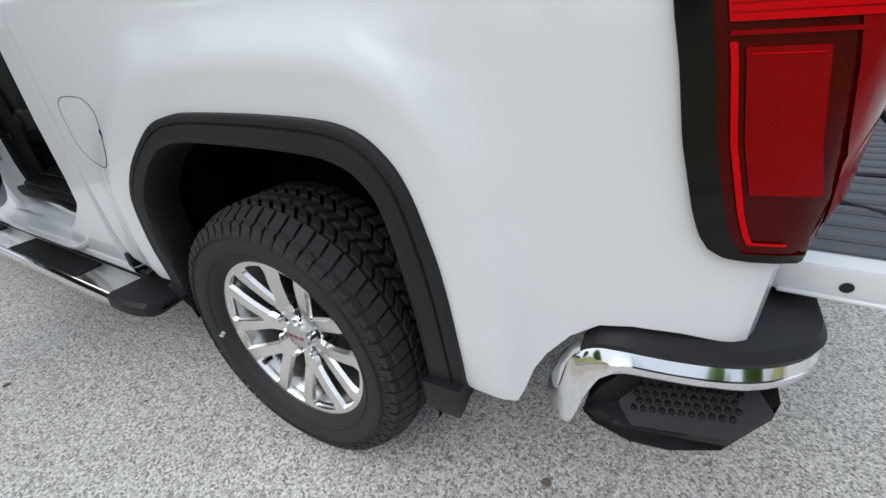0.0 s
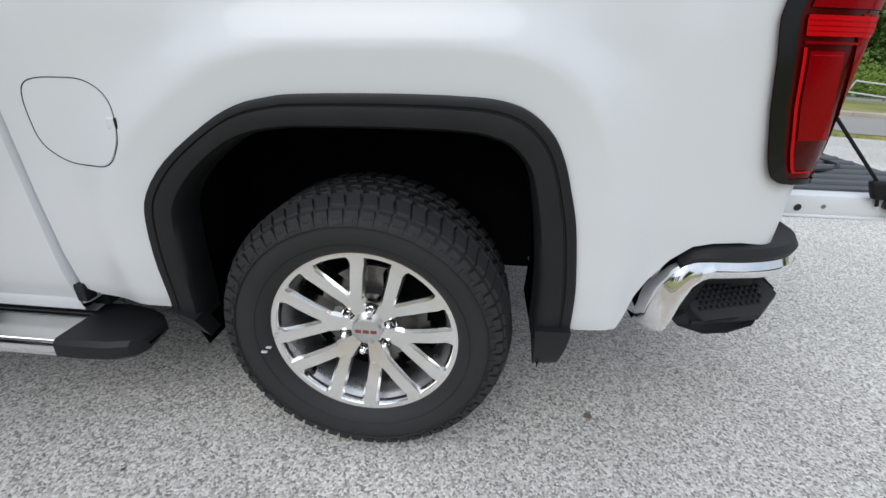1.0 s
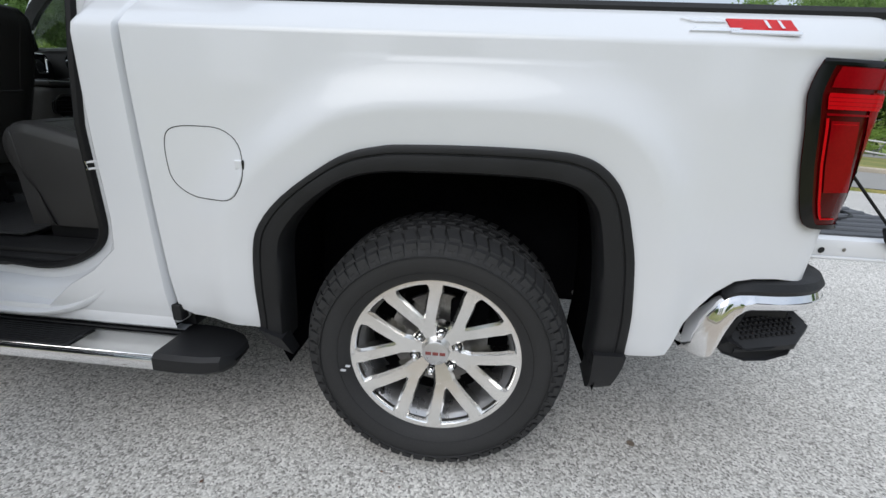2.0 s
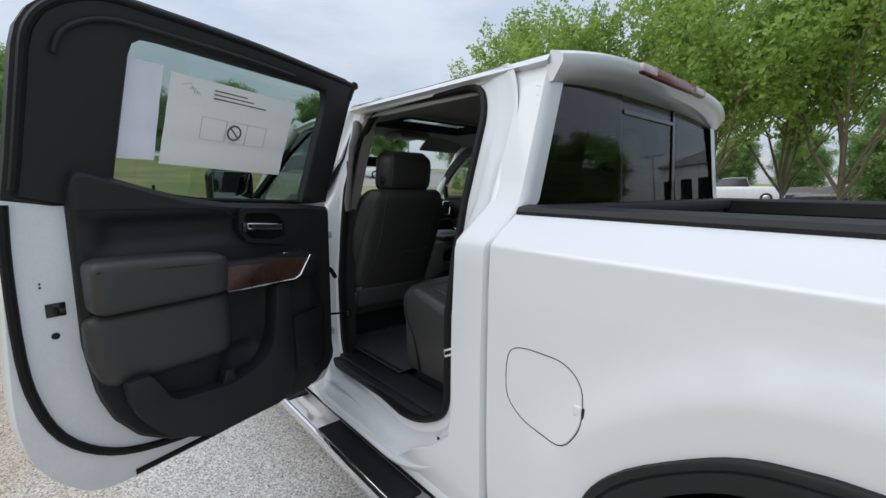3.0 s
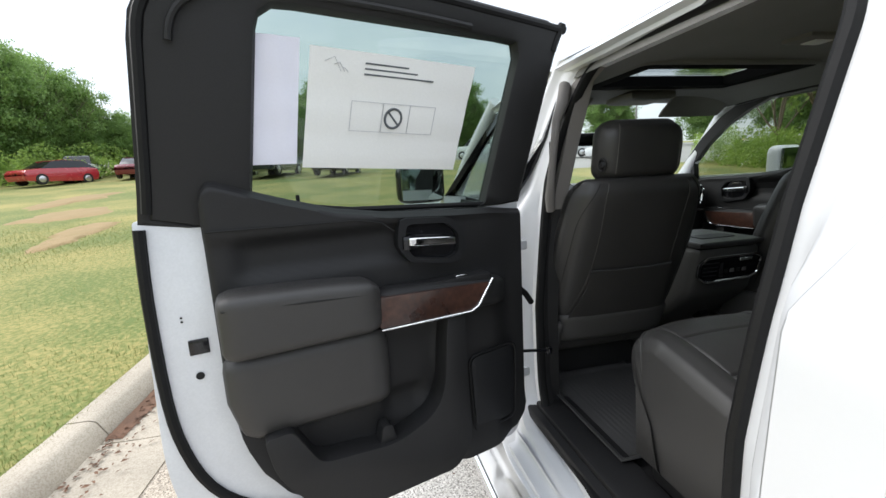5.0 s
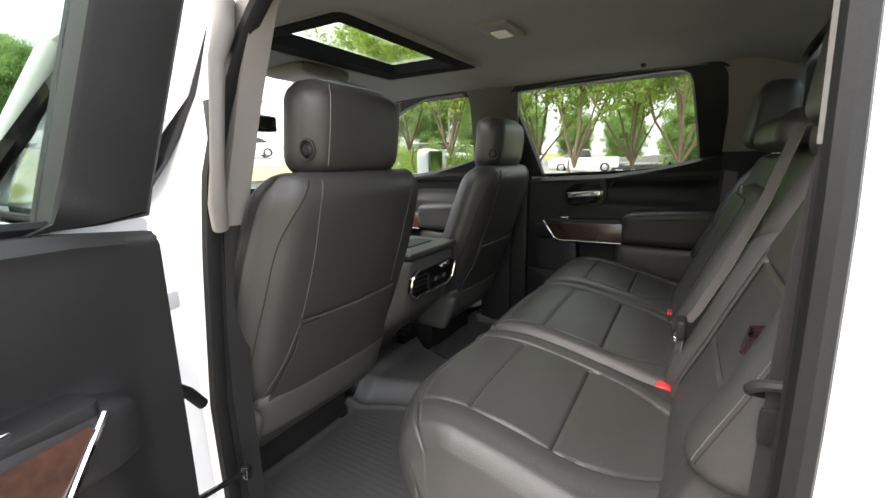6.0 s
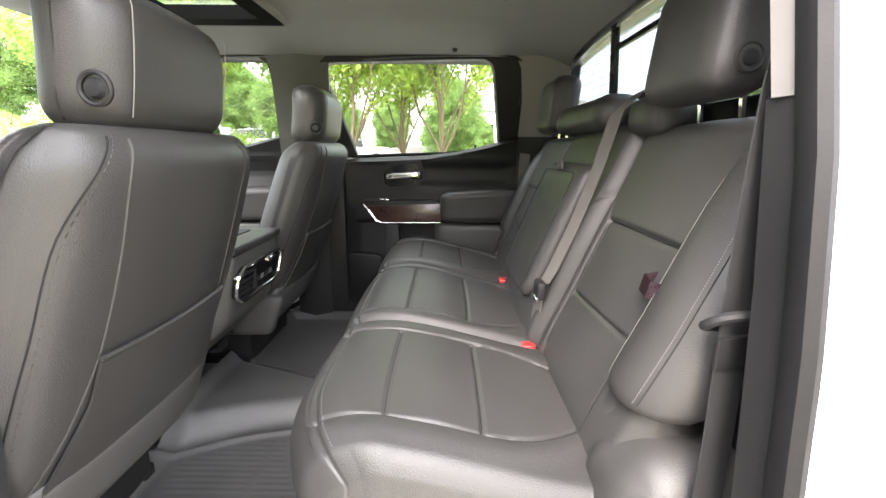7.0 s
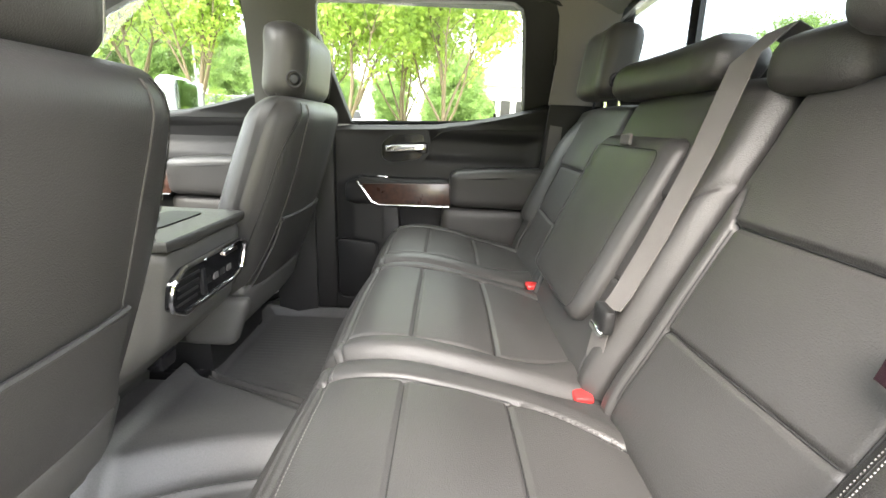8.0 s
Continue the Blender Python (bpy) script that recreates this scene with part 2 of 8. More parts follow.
# ---- building helpers ----
def part(name, bm, material, parent=None, label="", smooth=40):
    """Links a bmesh as one mesh object under a thing or under a part."""
    if isinstance(bm, bmesh.types.BMesh):
        bmesh.ops.recalc_face_normals(bm, faces=bm.faces[:])
        me = bpy.data.meshes.new(name)
        bm.to_mesh(me)
        bm.free()
    else:
        me = bm
        me.name = name
    me.materials.append(material)
    if smooth:
        me.shade_smooth()
        me.set_sharp_from_angle(angle=radians(smooth))
    ob = new(name, me)
    if parent:
        ob.parent = parent
    if label:
        tagged(ob, label)
    return ob


def thing(name, m, label, category, group="", kind=""):
    ob = new(name)
    ob.empty_display_size = 0.05
    ob.matrix_world = m
    return tagged(ob, label, category, group, kind)


def raw(verts, faces):
    me = bpy.data.meshes.new("raw")
    me.from_pydata([tuple(v) for v in verts], [], faces)
    me.update()
    return me


def prism(pts, axis, a, b, bevel=0.0, seg=2, bm=None):
    """A polygon in two axes drawn out along the third. y: (x, z); x: (y, z); z: (x, y)."""
    own = bmesh.new()
    def put(p, h):
        return {"x": (h, p[0], p[1]), "y": (p[0], h, p[1]), "z": (p[0], p[1], h)}[axis]
    lo = [own.verts.new(put(p, a)) for p in pts]
    hi = [own.verts.new(put(p, b)) for p in pts]
    n = len(pts)
    own.faces.new(lo)
    own.faces.new(hi[::-1])
    for i in range(n):
        own.faces.new((lo[i], hi[i], hi[(i + 1) % n], lo[(i + 1) % n]))
    bmesh.ops.recalc_face_normals(own, faces=own.faces[:])
    if bevel:
        bmesh.ops.bevel(own, geom=own.edges[:], offset=bevel, segments=seg, profile=0.5, affect="EDGES", clamp_overlap=True)
    return merge(bm, own)


def merge(bm, own):
    if bm is None:
        return own
    me = bpy.data.meshes.new("tmp")
    own.to_mesh(me)
    own.free()
    bm.from_mesh(me)
    bpy.data.meshes.remove(me)
    return bm


def box(x0, x1, y0, y1, z0, z1, bevel=0.0, seg=2, bm=None, fn=None):
    own = prism([(x0, z0), (x1, z0), (x1, z1), (x0, z1)], "y", y0, y1, bevel, seg)
    if fn:
        for v in own.verts:
            v.co = fn(v.co)
    return merge(bm, own)


def pad(c, size, r, cuts=9, fn=None, bm=None):
    """A cushion: a box with full round edges and a fine surface, bent by fn."""
    own = bmesh.new()
    bmesh.ops.create_cube(own, size=2)
    bmesh.ops.subdivide_edges(own, edges=own.edges[:], cuts=cuts, use_grid_fill=True)
    h = Vector(size) / 2
    rr = min(r, min(h) * 0.98)
    for v in own.verts:
        p = Vector([v.co[i] * h[i] for i in range(3)])
        q = Vector([max(-(h[i] - rr), min(h[i] - rr, p[i])) for i in range(3)])
        d = p - q
        p = q + d.normalized() * rr if d.length > 1e-9 else p
        if fn:
            p = fn(p, Vector([v.co[i] for i in range(3)]))
        v.co = p + Vector(c)
    return merge(bm, own)


def loft(rings, closed=True, caps=True, bm=None):
    own = bmesh.new()
    rows = [[own.verts.new(p) for p in ring] for ring in rings]
    n = len(rows[0])
    for a, b in zip(rows, rows[1:]):
        for i in range(n if closed else n - 1):
            own.faces.new((a[i], a[(i + 1) % n], b[(i + 1) % n], b[i]))
    if caps and closed:
        own.faces.new(rows[0])
        own.faces.new(rows[-1][::-1])
    return merge(bm, own)


def tube(path, r, n=8, bm=None, closed=False, flat=1.0):
    """A round rod along a path; r may be a list."""
    path = [Vector(p) for p in path]
    rings, up = [], None
    m = len(path)
    for i, p in enumerate(path):
        if closed:
            d = path[(i + 1) % m] - path[i - 1]
        else:
            d = path[min(i + 1, m - 1)] - path[max(i - 1, 0)]
        d.normalize()
        if up is None:
            up = Vector((0, 0, 1)) if abs(d.z) < 0.9 else Vector((1, 0, 0))
        side = d.cross(up).normalized()
        up = side.cross(d).normalized()
        rad = r[i] if isinstance(r, (list, tuple)) else r
        rings.append([p + (math.cos(a) * side * flat + math.sin(a) * up) * rad for a in [2 * math.pi * k / n for k in range(n)]])
    if closed:
        rings.append(rings[0])
    return loft(rings, True, not closed, bm)


def lathe(profile, axis_y=True, n=64, c=(0, 0, 0), bm=None, closed=False):
    """A profile of (radius, along) turned round the y axis (or z)."""
    rings = []
    for k in range(n + 1):
        a = 2 * math.pi * k / n
        ring = []
        for r, h in profile:
            p = (r * math.cos(a), h, r * math.sin(a)) if axis_y else (r * math.cos(a), r * math.sin(a), h)
            ring.append((p[0] + c[0], p[1] + c[1], p[2] + c[2]))
        rings.append(ring)
    own = loft(rings, closed, False)
    bmesh.ops.remove_doubles(own, verts=own.verts[:], dist=1e-5)
    return merge(bm, own)


def sheet(us, vs, f, thick=0.0, hole=None):
    """A fine surface f(u, v); with thickness it gets a second skin and edges. hole(u, v) leaves cells out."""
    verts = [f(u, v) for u in us for v in vs]
    nv = len(vs)
    faces = []
    for i in range(len(us) - 1):
        for j in range(nv - 1):
            if hole and hole((us[i] + us[i + 1]) / 2, (vs[j] + vs[j + 1]) / 2):
                continue
            faces.append((i * nv + j, (i + 1) * nv + j, (i + 1) * nv + j + 1, i * nv + j + 1))
    me = raw(verts, faces)
    bm = bmesh.new()
    bm.from_mesh(me)
    bpy.data.meshes.remove(me)
    loose = [v for v in bm.verts if not v.link_faces]
    bmesh.ops.delete(bm, geom=loose, context="VERTS")
    if thick:
        bmesh.ops.recalc_face_normals(bm, faces=bm.faces[:])
        bmesh.ops.solidify(bm, geom=bm.faces[:], thickness=thick)
    return bm


def lerp_table(table, x):
    if x <= table[0][0]:
        return table[0][1]
    for (a, b), (c, d) in zip(table, table[1:]):
        if x <= c:
            return b + (d - b) * (x - a) / (c - a)
    return table[-1][1]


def span(a, b, n):
    return [a + (b - a) * i / (n - 1) for i in range(n)]


def rounded(pts, r, n=5):
    """A polygon with its corners rounded; r is one radius or one for each."""
    out = []
    m = len(pts)
    for i in range(m):
        p, a, b = Vector(pts[i]), Vector(pts[i - 1]), Vector(pts[(i + 1) % m])
        rr = r[i] if isinstance(r, (list, tuple)) else r
        ra = min(rr, (a - p).length * 0.48)
        rb = min(rr, (b - p).length * 0.48)
        s, e = p + (a - p).normalized() * ra, p + (b - p).normalized() * rb
        for k in range(n + 1):
            t = k / n
            out.append(tuple(s * (1 - t) ** 2 + p * 2 * t * (1 - t) + e * t * t))
    return out


def ring_prism(outer, inner, axis, a, b, bm=None, lift=0.0):
    """A frame between two outlines with as many points each. lift: the inner outline lies that much off."""
    def put(p, h):
        return {"x": (h, p[0], p[1]), "y": (p[0], h, p[1]), "z": (p[0], p[1], h)}[axis]
    n = len(outer)
    rings = []
    for i in range(n + 1):
        o, q = outer[i % n], inner[i % n]
        rings.append([put(o, a), put(q, a + lift), put(q, b), put(o, b)])
    own = loft(rings, True, False)
    bmesh.ops.remove_doubles(own, verts=own.verts[:], dist=1e-6)
    return merge(bm, own)


def inset(pts, d):
    """An outline moved inwards by d (towards its middle's side)."""
    m = len(pts)
    area = sum(pts[i][0] * pts[(i + 1) % m][1] - pts[(i + 1) % m][0] * pts[i][1] for i in range(m))
    sg = 1 if area > 0 else -1
    out = []
    for i in range(m):
        a, b = Vector(pts[i - 1]), Vector(pts[(i + 1) % m])
        t = (b - a).normalized()
        out.append((pts[i][0] - sg * t.y * d, pts[i][1] + sg * t.x * d))
    return out

# ---- pickup truck: outside ----
MID = 1.06                       # the truck's middle line; its front looks along -x
truck = thing("pickup_truck", pose(0, 0, 0), "white crew cab pickup truck with open rear door and lowered tailgate", "pickup truck")


def flip(bm):
    """The same shape on the truck's other side."""
    for v in bm.verts:
        v.co.y = 2 * MID - v.co.y
    bmesh.ops.reverse_faces(bm, faces=bm.faces[:])
    return bm


ARCH_RAW = [(-0.562, 0.46), (-0.558, 0.60), (-0.546, 0.74), (-0.518, 0.82), (-0.445, 0.905), (-0.33, 0.990), (-0.25, 1.034), (-0.17, 1.054), (-0.10, 1.062), (0.10, 1.068), (0.28, 1.066),
            (0.36, 1.055), (0.41, 1.032), (0.455, 0.99), (0.485, 0.935), (0.507, 0.87), (0.530, 0.79), (0.550, 0.67), (0.560, 0.58), (0.565, 0.48)]


def supple(pts, n=3):
    """More points along a polyline, on a smooth curve through it."""
    out = []
    for i in range(len(pts) - 1):
        p0, p1, p2, p3 = (Vector(pts[max(0, min(len(pts) - 1, k))]) for k in (i - 1, i, i + 1, i + 2))
        for k in range(n):
            f = k / n
            out.append(tuple(0.5 * ((2 * p1) + (p2 - p0) * f + (2 * p0 - 5 * p1 + 4 * p2 - p3) * f * f + (3 * p1 - p0 - 3 * p2 + p3) * f ** 3)))
    return out + [tuple(pts[-1])]


ARCH = supple(ARCH_RAW)
BOTTOM = [(-0.845, 0.50), (-0.80, 0.475), (-0.575, 0.455), (-0.562, 0.46)] + ARCH[1:-1] + [(0.565, 0.48), (0.58, 0.475), (0.683, 0.49), (0.697, 0.53), (0.712, 0.59), (0.735, 0.64),
                                                                                          (0.775, 0.70), (0.82, 0.737), (0.87, 0.745), (0.94, 0.744), (1.02, 0.733), (1.035, 0.732)]
SIDE = [(0.42, 0.100), (0.50, 0.074), (0.62, 0.058), (0.80, 0.050), (1.00, 0.046), (1.20, 0.044), (1.322, 0.048), (1.328, 0.051), (1.333, 0.056), (1.36, 0.086), (1.405, 0.152)]


def arch_gap(x, z):
    return min(math.hypot(x - a, z - b) for a, b in ARCH_FINE)


ARCH_FINE = []
for (a, b), (c, d) in zip(ARCH, ARCH[1:]):
    for k in range(4):
        ARCH_FINE.append((a + (c - a) * k / 4, b + (d - b) * k / 4))


def bed_y(x, z):
    y = lerp_table(SIDE, z)
    g = arch_gap(x, z)
    if z < 1.27:
        y -= 0.024 * math.exp(-(max(g - 0.085, 0) / 0.07) ** 2) * (0.62 + 0.38 * min(g / 0.085, 1))
    if x > 0.62:
        y += 0.38 * (x - 0.62) ** 2 * max(0.0, min(1.0, (1.40 - z) / 0.10))
    if x > 1.0:
        y += 9 * (x - 1.0) ** 2
    y += 0.012 * math.exp(-((x - 0.72) / 0.06) ** 2) * max(0, 1 - abs(z - 0.6) / 0.2)
    return y


def bed_side():
    xs = sorted(set([round(a, 4) for a, _ in BOTTOM] + [round(v, 4) for v in span(-0.845, 1.035, 95)] + [-0.5615, -0.560, -0.555, 0.5645, 0.690]))
    rows = 40
    rings = []
    for x in xs:
        lo = lerp_table(BOTTOM, x)
        zs = [lo + (1.315 - lo) * (k / rows) for k in range(rows + 1)] + [1.322, 1.328, 1.333, 1.347, 1.365, 1.385, 1.405]
        ring = [(x, bed_y(x, lo) + (0.09 if x > 0.6 else 0.035), lo + (0.02 if x > 0.6 else 0.004)), (x, bed_y(x, lo) + 0.008, lo - 0.002)] + [(x, bed_y(x, z), z) for z in zs] + [(x, 0.20, 1.405)]
        rings.append(ring)
    x = xs[-1]
    rings.append([(x + 0.012, p[1] + 0.03, p[2]) for p in rings[-1]])
    rings.append([(x + 0.012, max(p[1], 0.25), p[2]) for p in rings[-1]])
    rings.insert(0, [(p[0] + 0.0, p[1] + 0.05, p[2]) for p in rings[0]])
    return loft(rings, False, False)


side = part("bed_side", bed_side(), WHITE, truck, "white bed side with flared wheel arch", 28)
part("bed_side", flip(bed_side()), WHITE, truck, "", 28)

# fuel door: a plate in a dark gap, with its finger notch
fuel = rounded([(-0.778, 1.02), (-0.765, 1.066), (-0.72, 1.080), (-0.605, 1.080), (-0.553, 1.040), (-0.541, 0.955), (-0.585, 0.880), (-0.715, 0.880), (-0.775, 0.925)], 0.035, 4)


def on_side(pts, off):
    return [(x, bed_y(x, z) + off, z) for x, z in pts]


def skin_patch(outline, off, rings=5):
    """A plate that follows the bed side's surface."""
    cx, cz = sum(p[0] for p in outline) / len(outline), sum(p[1] for p in outline) / len(outline)
    own = []
    for k in range(rings + 1):
        f = 1 - k / rings * 0.999
        own.append(on_side([(cx + (x - cx) * f, cz + (z - cz) * f) for x, z in outline], off))
    own.insert(0, on_side(outline, 0.004))
    return loft(own, True, False)


part("fuel_door_gap", tube(on_side(fuel, 0.0), 0.0013, 6, closed=True), GROOVE, side)
fdoor = part("fuel_door", skin_patch(inset(fuel, 0.003), -0.0012), WHITE, side, "rounded white fuel filler door")
part("finger_notch", pad((-0.5435, bed_y(-0.5435, 0.985) - 0.0005, 0.985), (0.007, 0.006, 0.026), 0.003, 4), GLOSS_BLACK, fdoor)
part("notch_scoop", pad((-0.558, bed_y(-0.558, 0.984) - 0.0005, 0.984), (0.022, 0.006, 0.026), 0.003, 6), WHITE, fdoor)

# badge on the upper bed side: plain bars in its colours
def slant(x0, x1, z0, z1, off, skew=0.0):
    pts = [(x0, z0), (x1, z0 + 0.0), (x1 + skew, z1), (x0 + skew, z1)]
    return loft([[(x, lerp_table(SIDE, z) - off * 0.7, z + off * 0.7) for x, z in pts], [(x, lerp_table(SIDE, z) + 0.002, z) for x, z in pts]])


badge = part("badge", slant(0.655, 0.80, 1.352, 1.382, 0.004), REDBRIGHT, side, "small red and silver badge")
part("badge_rim", slant(0.650, 0.806, 1.345, 1.352, 0.005), CHROME, badge)
part("badge_bar", slant(0.56, 0.66, 1.348, 1.356, 0.005, 0.02), CHROME, badge)
part("badge_bar", slant(0.58, 0.65, 1.372, 1.380, 0.005, -0.03), CHROME, badge)
part("badge_bar", slant(0.735, 0.742, 1.357, 1.378, 0.006), CHROME, badge)
part("badge_bar", slant(0.765, 0.772, 1.357, 1.378, 0.006), CHROME, badge)

# fender flare
FLARE_IN = supple([(-0.485, 0.42), (-0.472, 0.60), (-0.462, 0.73), (-0.442, 0.80), (-0.375, 0.88), (-0.285, 0.948), (-0.215, 0.975), (-0.15, 0.986), (-0.09, 0.99), (0.10, 0.994), (0.26, 0.991),
                   (0.325, 0.980), (0.365, 0.962), (0.400, 0.925), (0.418, 0.88), (0.432, 0.82), (0.445, 0.75), (0.458, 0.65), (0.464, 0.56), (0.468, 0.44)])


def flare():
    rings = []
    for (a, b), (c, d) in zip(ARCH, FLARE_IN):
        y = bed_y(a, max(b, 0.5))
        ring = [(a + (a - c) * 0.04, y + 0.01, b + (b - d) * 0.04)]
        for f, o in ((0.0, 0.002), (0.02, -0.010), (0.10, -0.013), (0.27, -0.012), (0.30, -0.008), (0.33, -0.008), (0.36, -0.014), (0.70, -0.017), (0.90, -0.013), (1.0, 0.004), (1.02, 0.05), (1.0, 0.09)):
            ring.append((a + (c - a) * f, y + o, b + (d - b) * f))
        rings.append(ring)
    return loft(rings, False, False)


flare_p = part("fender_flare", flare(), BLACK_PLASTIC, side, "grained black plastic wheel arch moulding", 50)
part("fender_flare", flip(flare()), BLACK_PLASTIC, truck, "", 50)


def mud_flap():
    rings = []
    for z, xa, xb, y in ((0.49, 0.468, 0.562, 0.024), (0.45, 0.470, 0.558, 0.026), (0.41, 0.474, 0.552, 0.036), (0.37, 0.478, 0.545, 0.050), (0.335, 0.482, 0.525, 0.085), (0.318, 0.486, 0.505, 0.11)):
        rings.append([(xa, y, z), (xb, y + 0.004, z), (xb, y + 0.03, z), (xa + 0.03, y + 0.13, z), (xa + 0.01, y + 0.13, z)])
    return loft(rings)


part("mud_flap", mud_flap(), BLACK_PLASTIC, truck, "", 30)
part("mud_flap", flip(mud_flap()), BLACK_PLASTIC, truck, "", 30)
part("front_arch_end", loft([[(-0.562, 0.035, 0.47), (-0.480, 0.02, 0.45), (-0.480, 0.08, 0.45), (-0.56, 0.09, 0.47)], [(-0.53, 0.05, 0.41), (-0.455, 0.04, 0.385), (-0.455, 0.09, 0.385), (-0.53, 0.1, 0.41)]]), BLACK_PLASTIC, truck)


def wheelhouse():
    rings = []
    for a, b in [(-0.47, 0.35)] + [(x * 1.06, z + 0.03) for x, z in FLARE_IN] + [(0.49, 0.35)]:
        rings.append([(a, 0.045, b), (a, 0.30, b + 0.0), (a, 0.48, b)])
    bm = loft(rings, False, False)
    prism([(-0.50, 0.45)] + [(x * 1.06, z + 0.03) for x, z in FLARE_IN] + [(0.50, 0.45)], "y", 0.475, 0.485, bm=bm)
    return bm


part("wheelhouse", wheelhouse(), LINER, truck, "", 60)
part("wheelhouse", flip(wheelhouse()), LINER, truck, "", 60)

# axle, leaf spring, frame rail and tailpipe seen past the wheel
part("axle", tube([(0, 0.30, 0.40), (0, 0.9, 0.40), (0, 1.22, 0.40), (0, 1.82, 0.40)], [0.05, 0.05, 0.05, 0.05], 12), LINER, truck)
for y0 in (0.56, 1.48):
    part("frame_rail", box(-0.86, 1.0, y0, y0 + 0.08, 0.52, 0.66, 0.01), LINER, truck)
    part("frame_rail", box(-4.3, -0.86, y0, y0 + 0.08, 0.38, 0.50, 0.01), LINER, truck)
for k in range(4):
    part("spring_leaf", tube([(-0.62 + 0.09 * k, 0.52, 0.50 - 0.02 * k), (0, 0.52, 0.455 - 0.012 * k), (0.66 - 0.1 * k, 0.52, 0.52 - 0.02 * k)], 0.012, 6, flat=2.6), STEEL if k == 3 else LINER, truck)
part("tailpipe", tube([(0.1, 0.62, 0.52), (0.42, 0.55, 0.49), (0.72, 0.40, 0.47), (0.95, 0.34, 0.45)], 0.036, 14), STEEL, truck, "dull steel exhaust pipe")
part("underbody", box(-0.86, 1.0, 0.49, 1.63, 0.66, 0.72), LINER, truck)
part("underbody", box(-4.2, -0.87, 0.25, 1.87, 0.46, 0.54), LINER, truck)


# ---- wheels ----
def tyre_profile():
    return [(0.262, 0.055), (0.268, 0.035), (0.285, 0.018), (0.315, 0.006), (0.345, 0.004), (0.368, 0.014), (0.386, 0.030), (0.396, 0.044), (0.400, 0.058), (0.402, 0.145), (0.400, 0.235),
            (0.395, 0.245), (0.386, 0.262), (0.36, 0.284), (0.30, 0.28), (0.262, 0.25)]


def tread():
    """Blocks round the tyre: two shoulder rows and three zigzag rows in the middle."""
    verts, faces = [], []
    def block(a0, a1, y0, y1, r0, r1, skew=0.0, fall=0.0):
        i = len(verts)
        for r, s in ((r0, 0.0), (r1, 0.004)):
            for a, y, q in ((a0, y0, 0), (a1, y0, 0), (a1, y1, 1), (a0, y1, 1)):
                aa = a + skew * q + (s * (1 if a == a0 else -1)) * 0.6
                rr = r - (fall if (q == 0 and r == r1) else 0)
                verts.append((rr * math.cos(aa), y + (s if q == 0 else -s), rr * math.sin(aa)))
        for f in ((4, 5, 6, 7), (0, 1, 5, 4), (1, 2, 6, 5), (2, 3, 7, 6), (3, 0, 4, 7)):
            faces.append(tuple(i + k for k in f))
    n = 62
    for k in range(n):
        a, w = 2 * math.pi * k / n, 2 * math.pi / n
        long = 0.008 if k % 2 else 0.0
        block(a, a + w * 0.85, 0.032 - long * 0.6, 0.078, 0.382 - long, 0.4150, 0.03, 0.015 + long * 0.4)
        block(a + 0.5 * w, a + w * 1.24, 0.212, 0.258 + long, 0.384, 0.4165, -0.03)
        block(a + 0.2 * w, a + w * 0.88, 0.085, 0.120, 0.396, 0.4175, 0.06)
        block(a + 0.6 * w, a + w * 1.28, 0.127, 0.164, 0.396, 0.4180, -0.06)
        block(a + 0.1 * w, a + w * 0.78, 0.171, 0.206, 0.396, 0.4175, 0.06)
    # stepped lugs on the sidewall's shoulder, every second one longer
    for k in range(n):
        a, w = 2 * math.pi * k / n, 2 * math.pi / n
        block(a + 0.05 * w, a + w * 0.84, 0.0125, 0.034, 0.370, 0.392, 0.0, 0.004)
        block(a + 0.05 * w, a + w * 0.40, 0.0065, 0.024, 0.358 - 0.004 * (k % 2), 0.372)
        if k % 2:
            block(a + 0.40 * w, a + w * 0.95, 0.0085, 0.024, 0.362, 0.370)
    return raw(verts, faces)


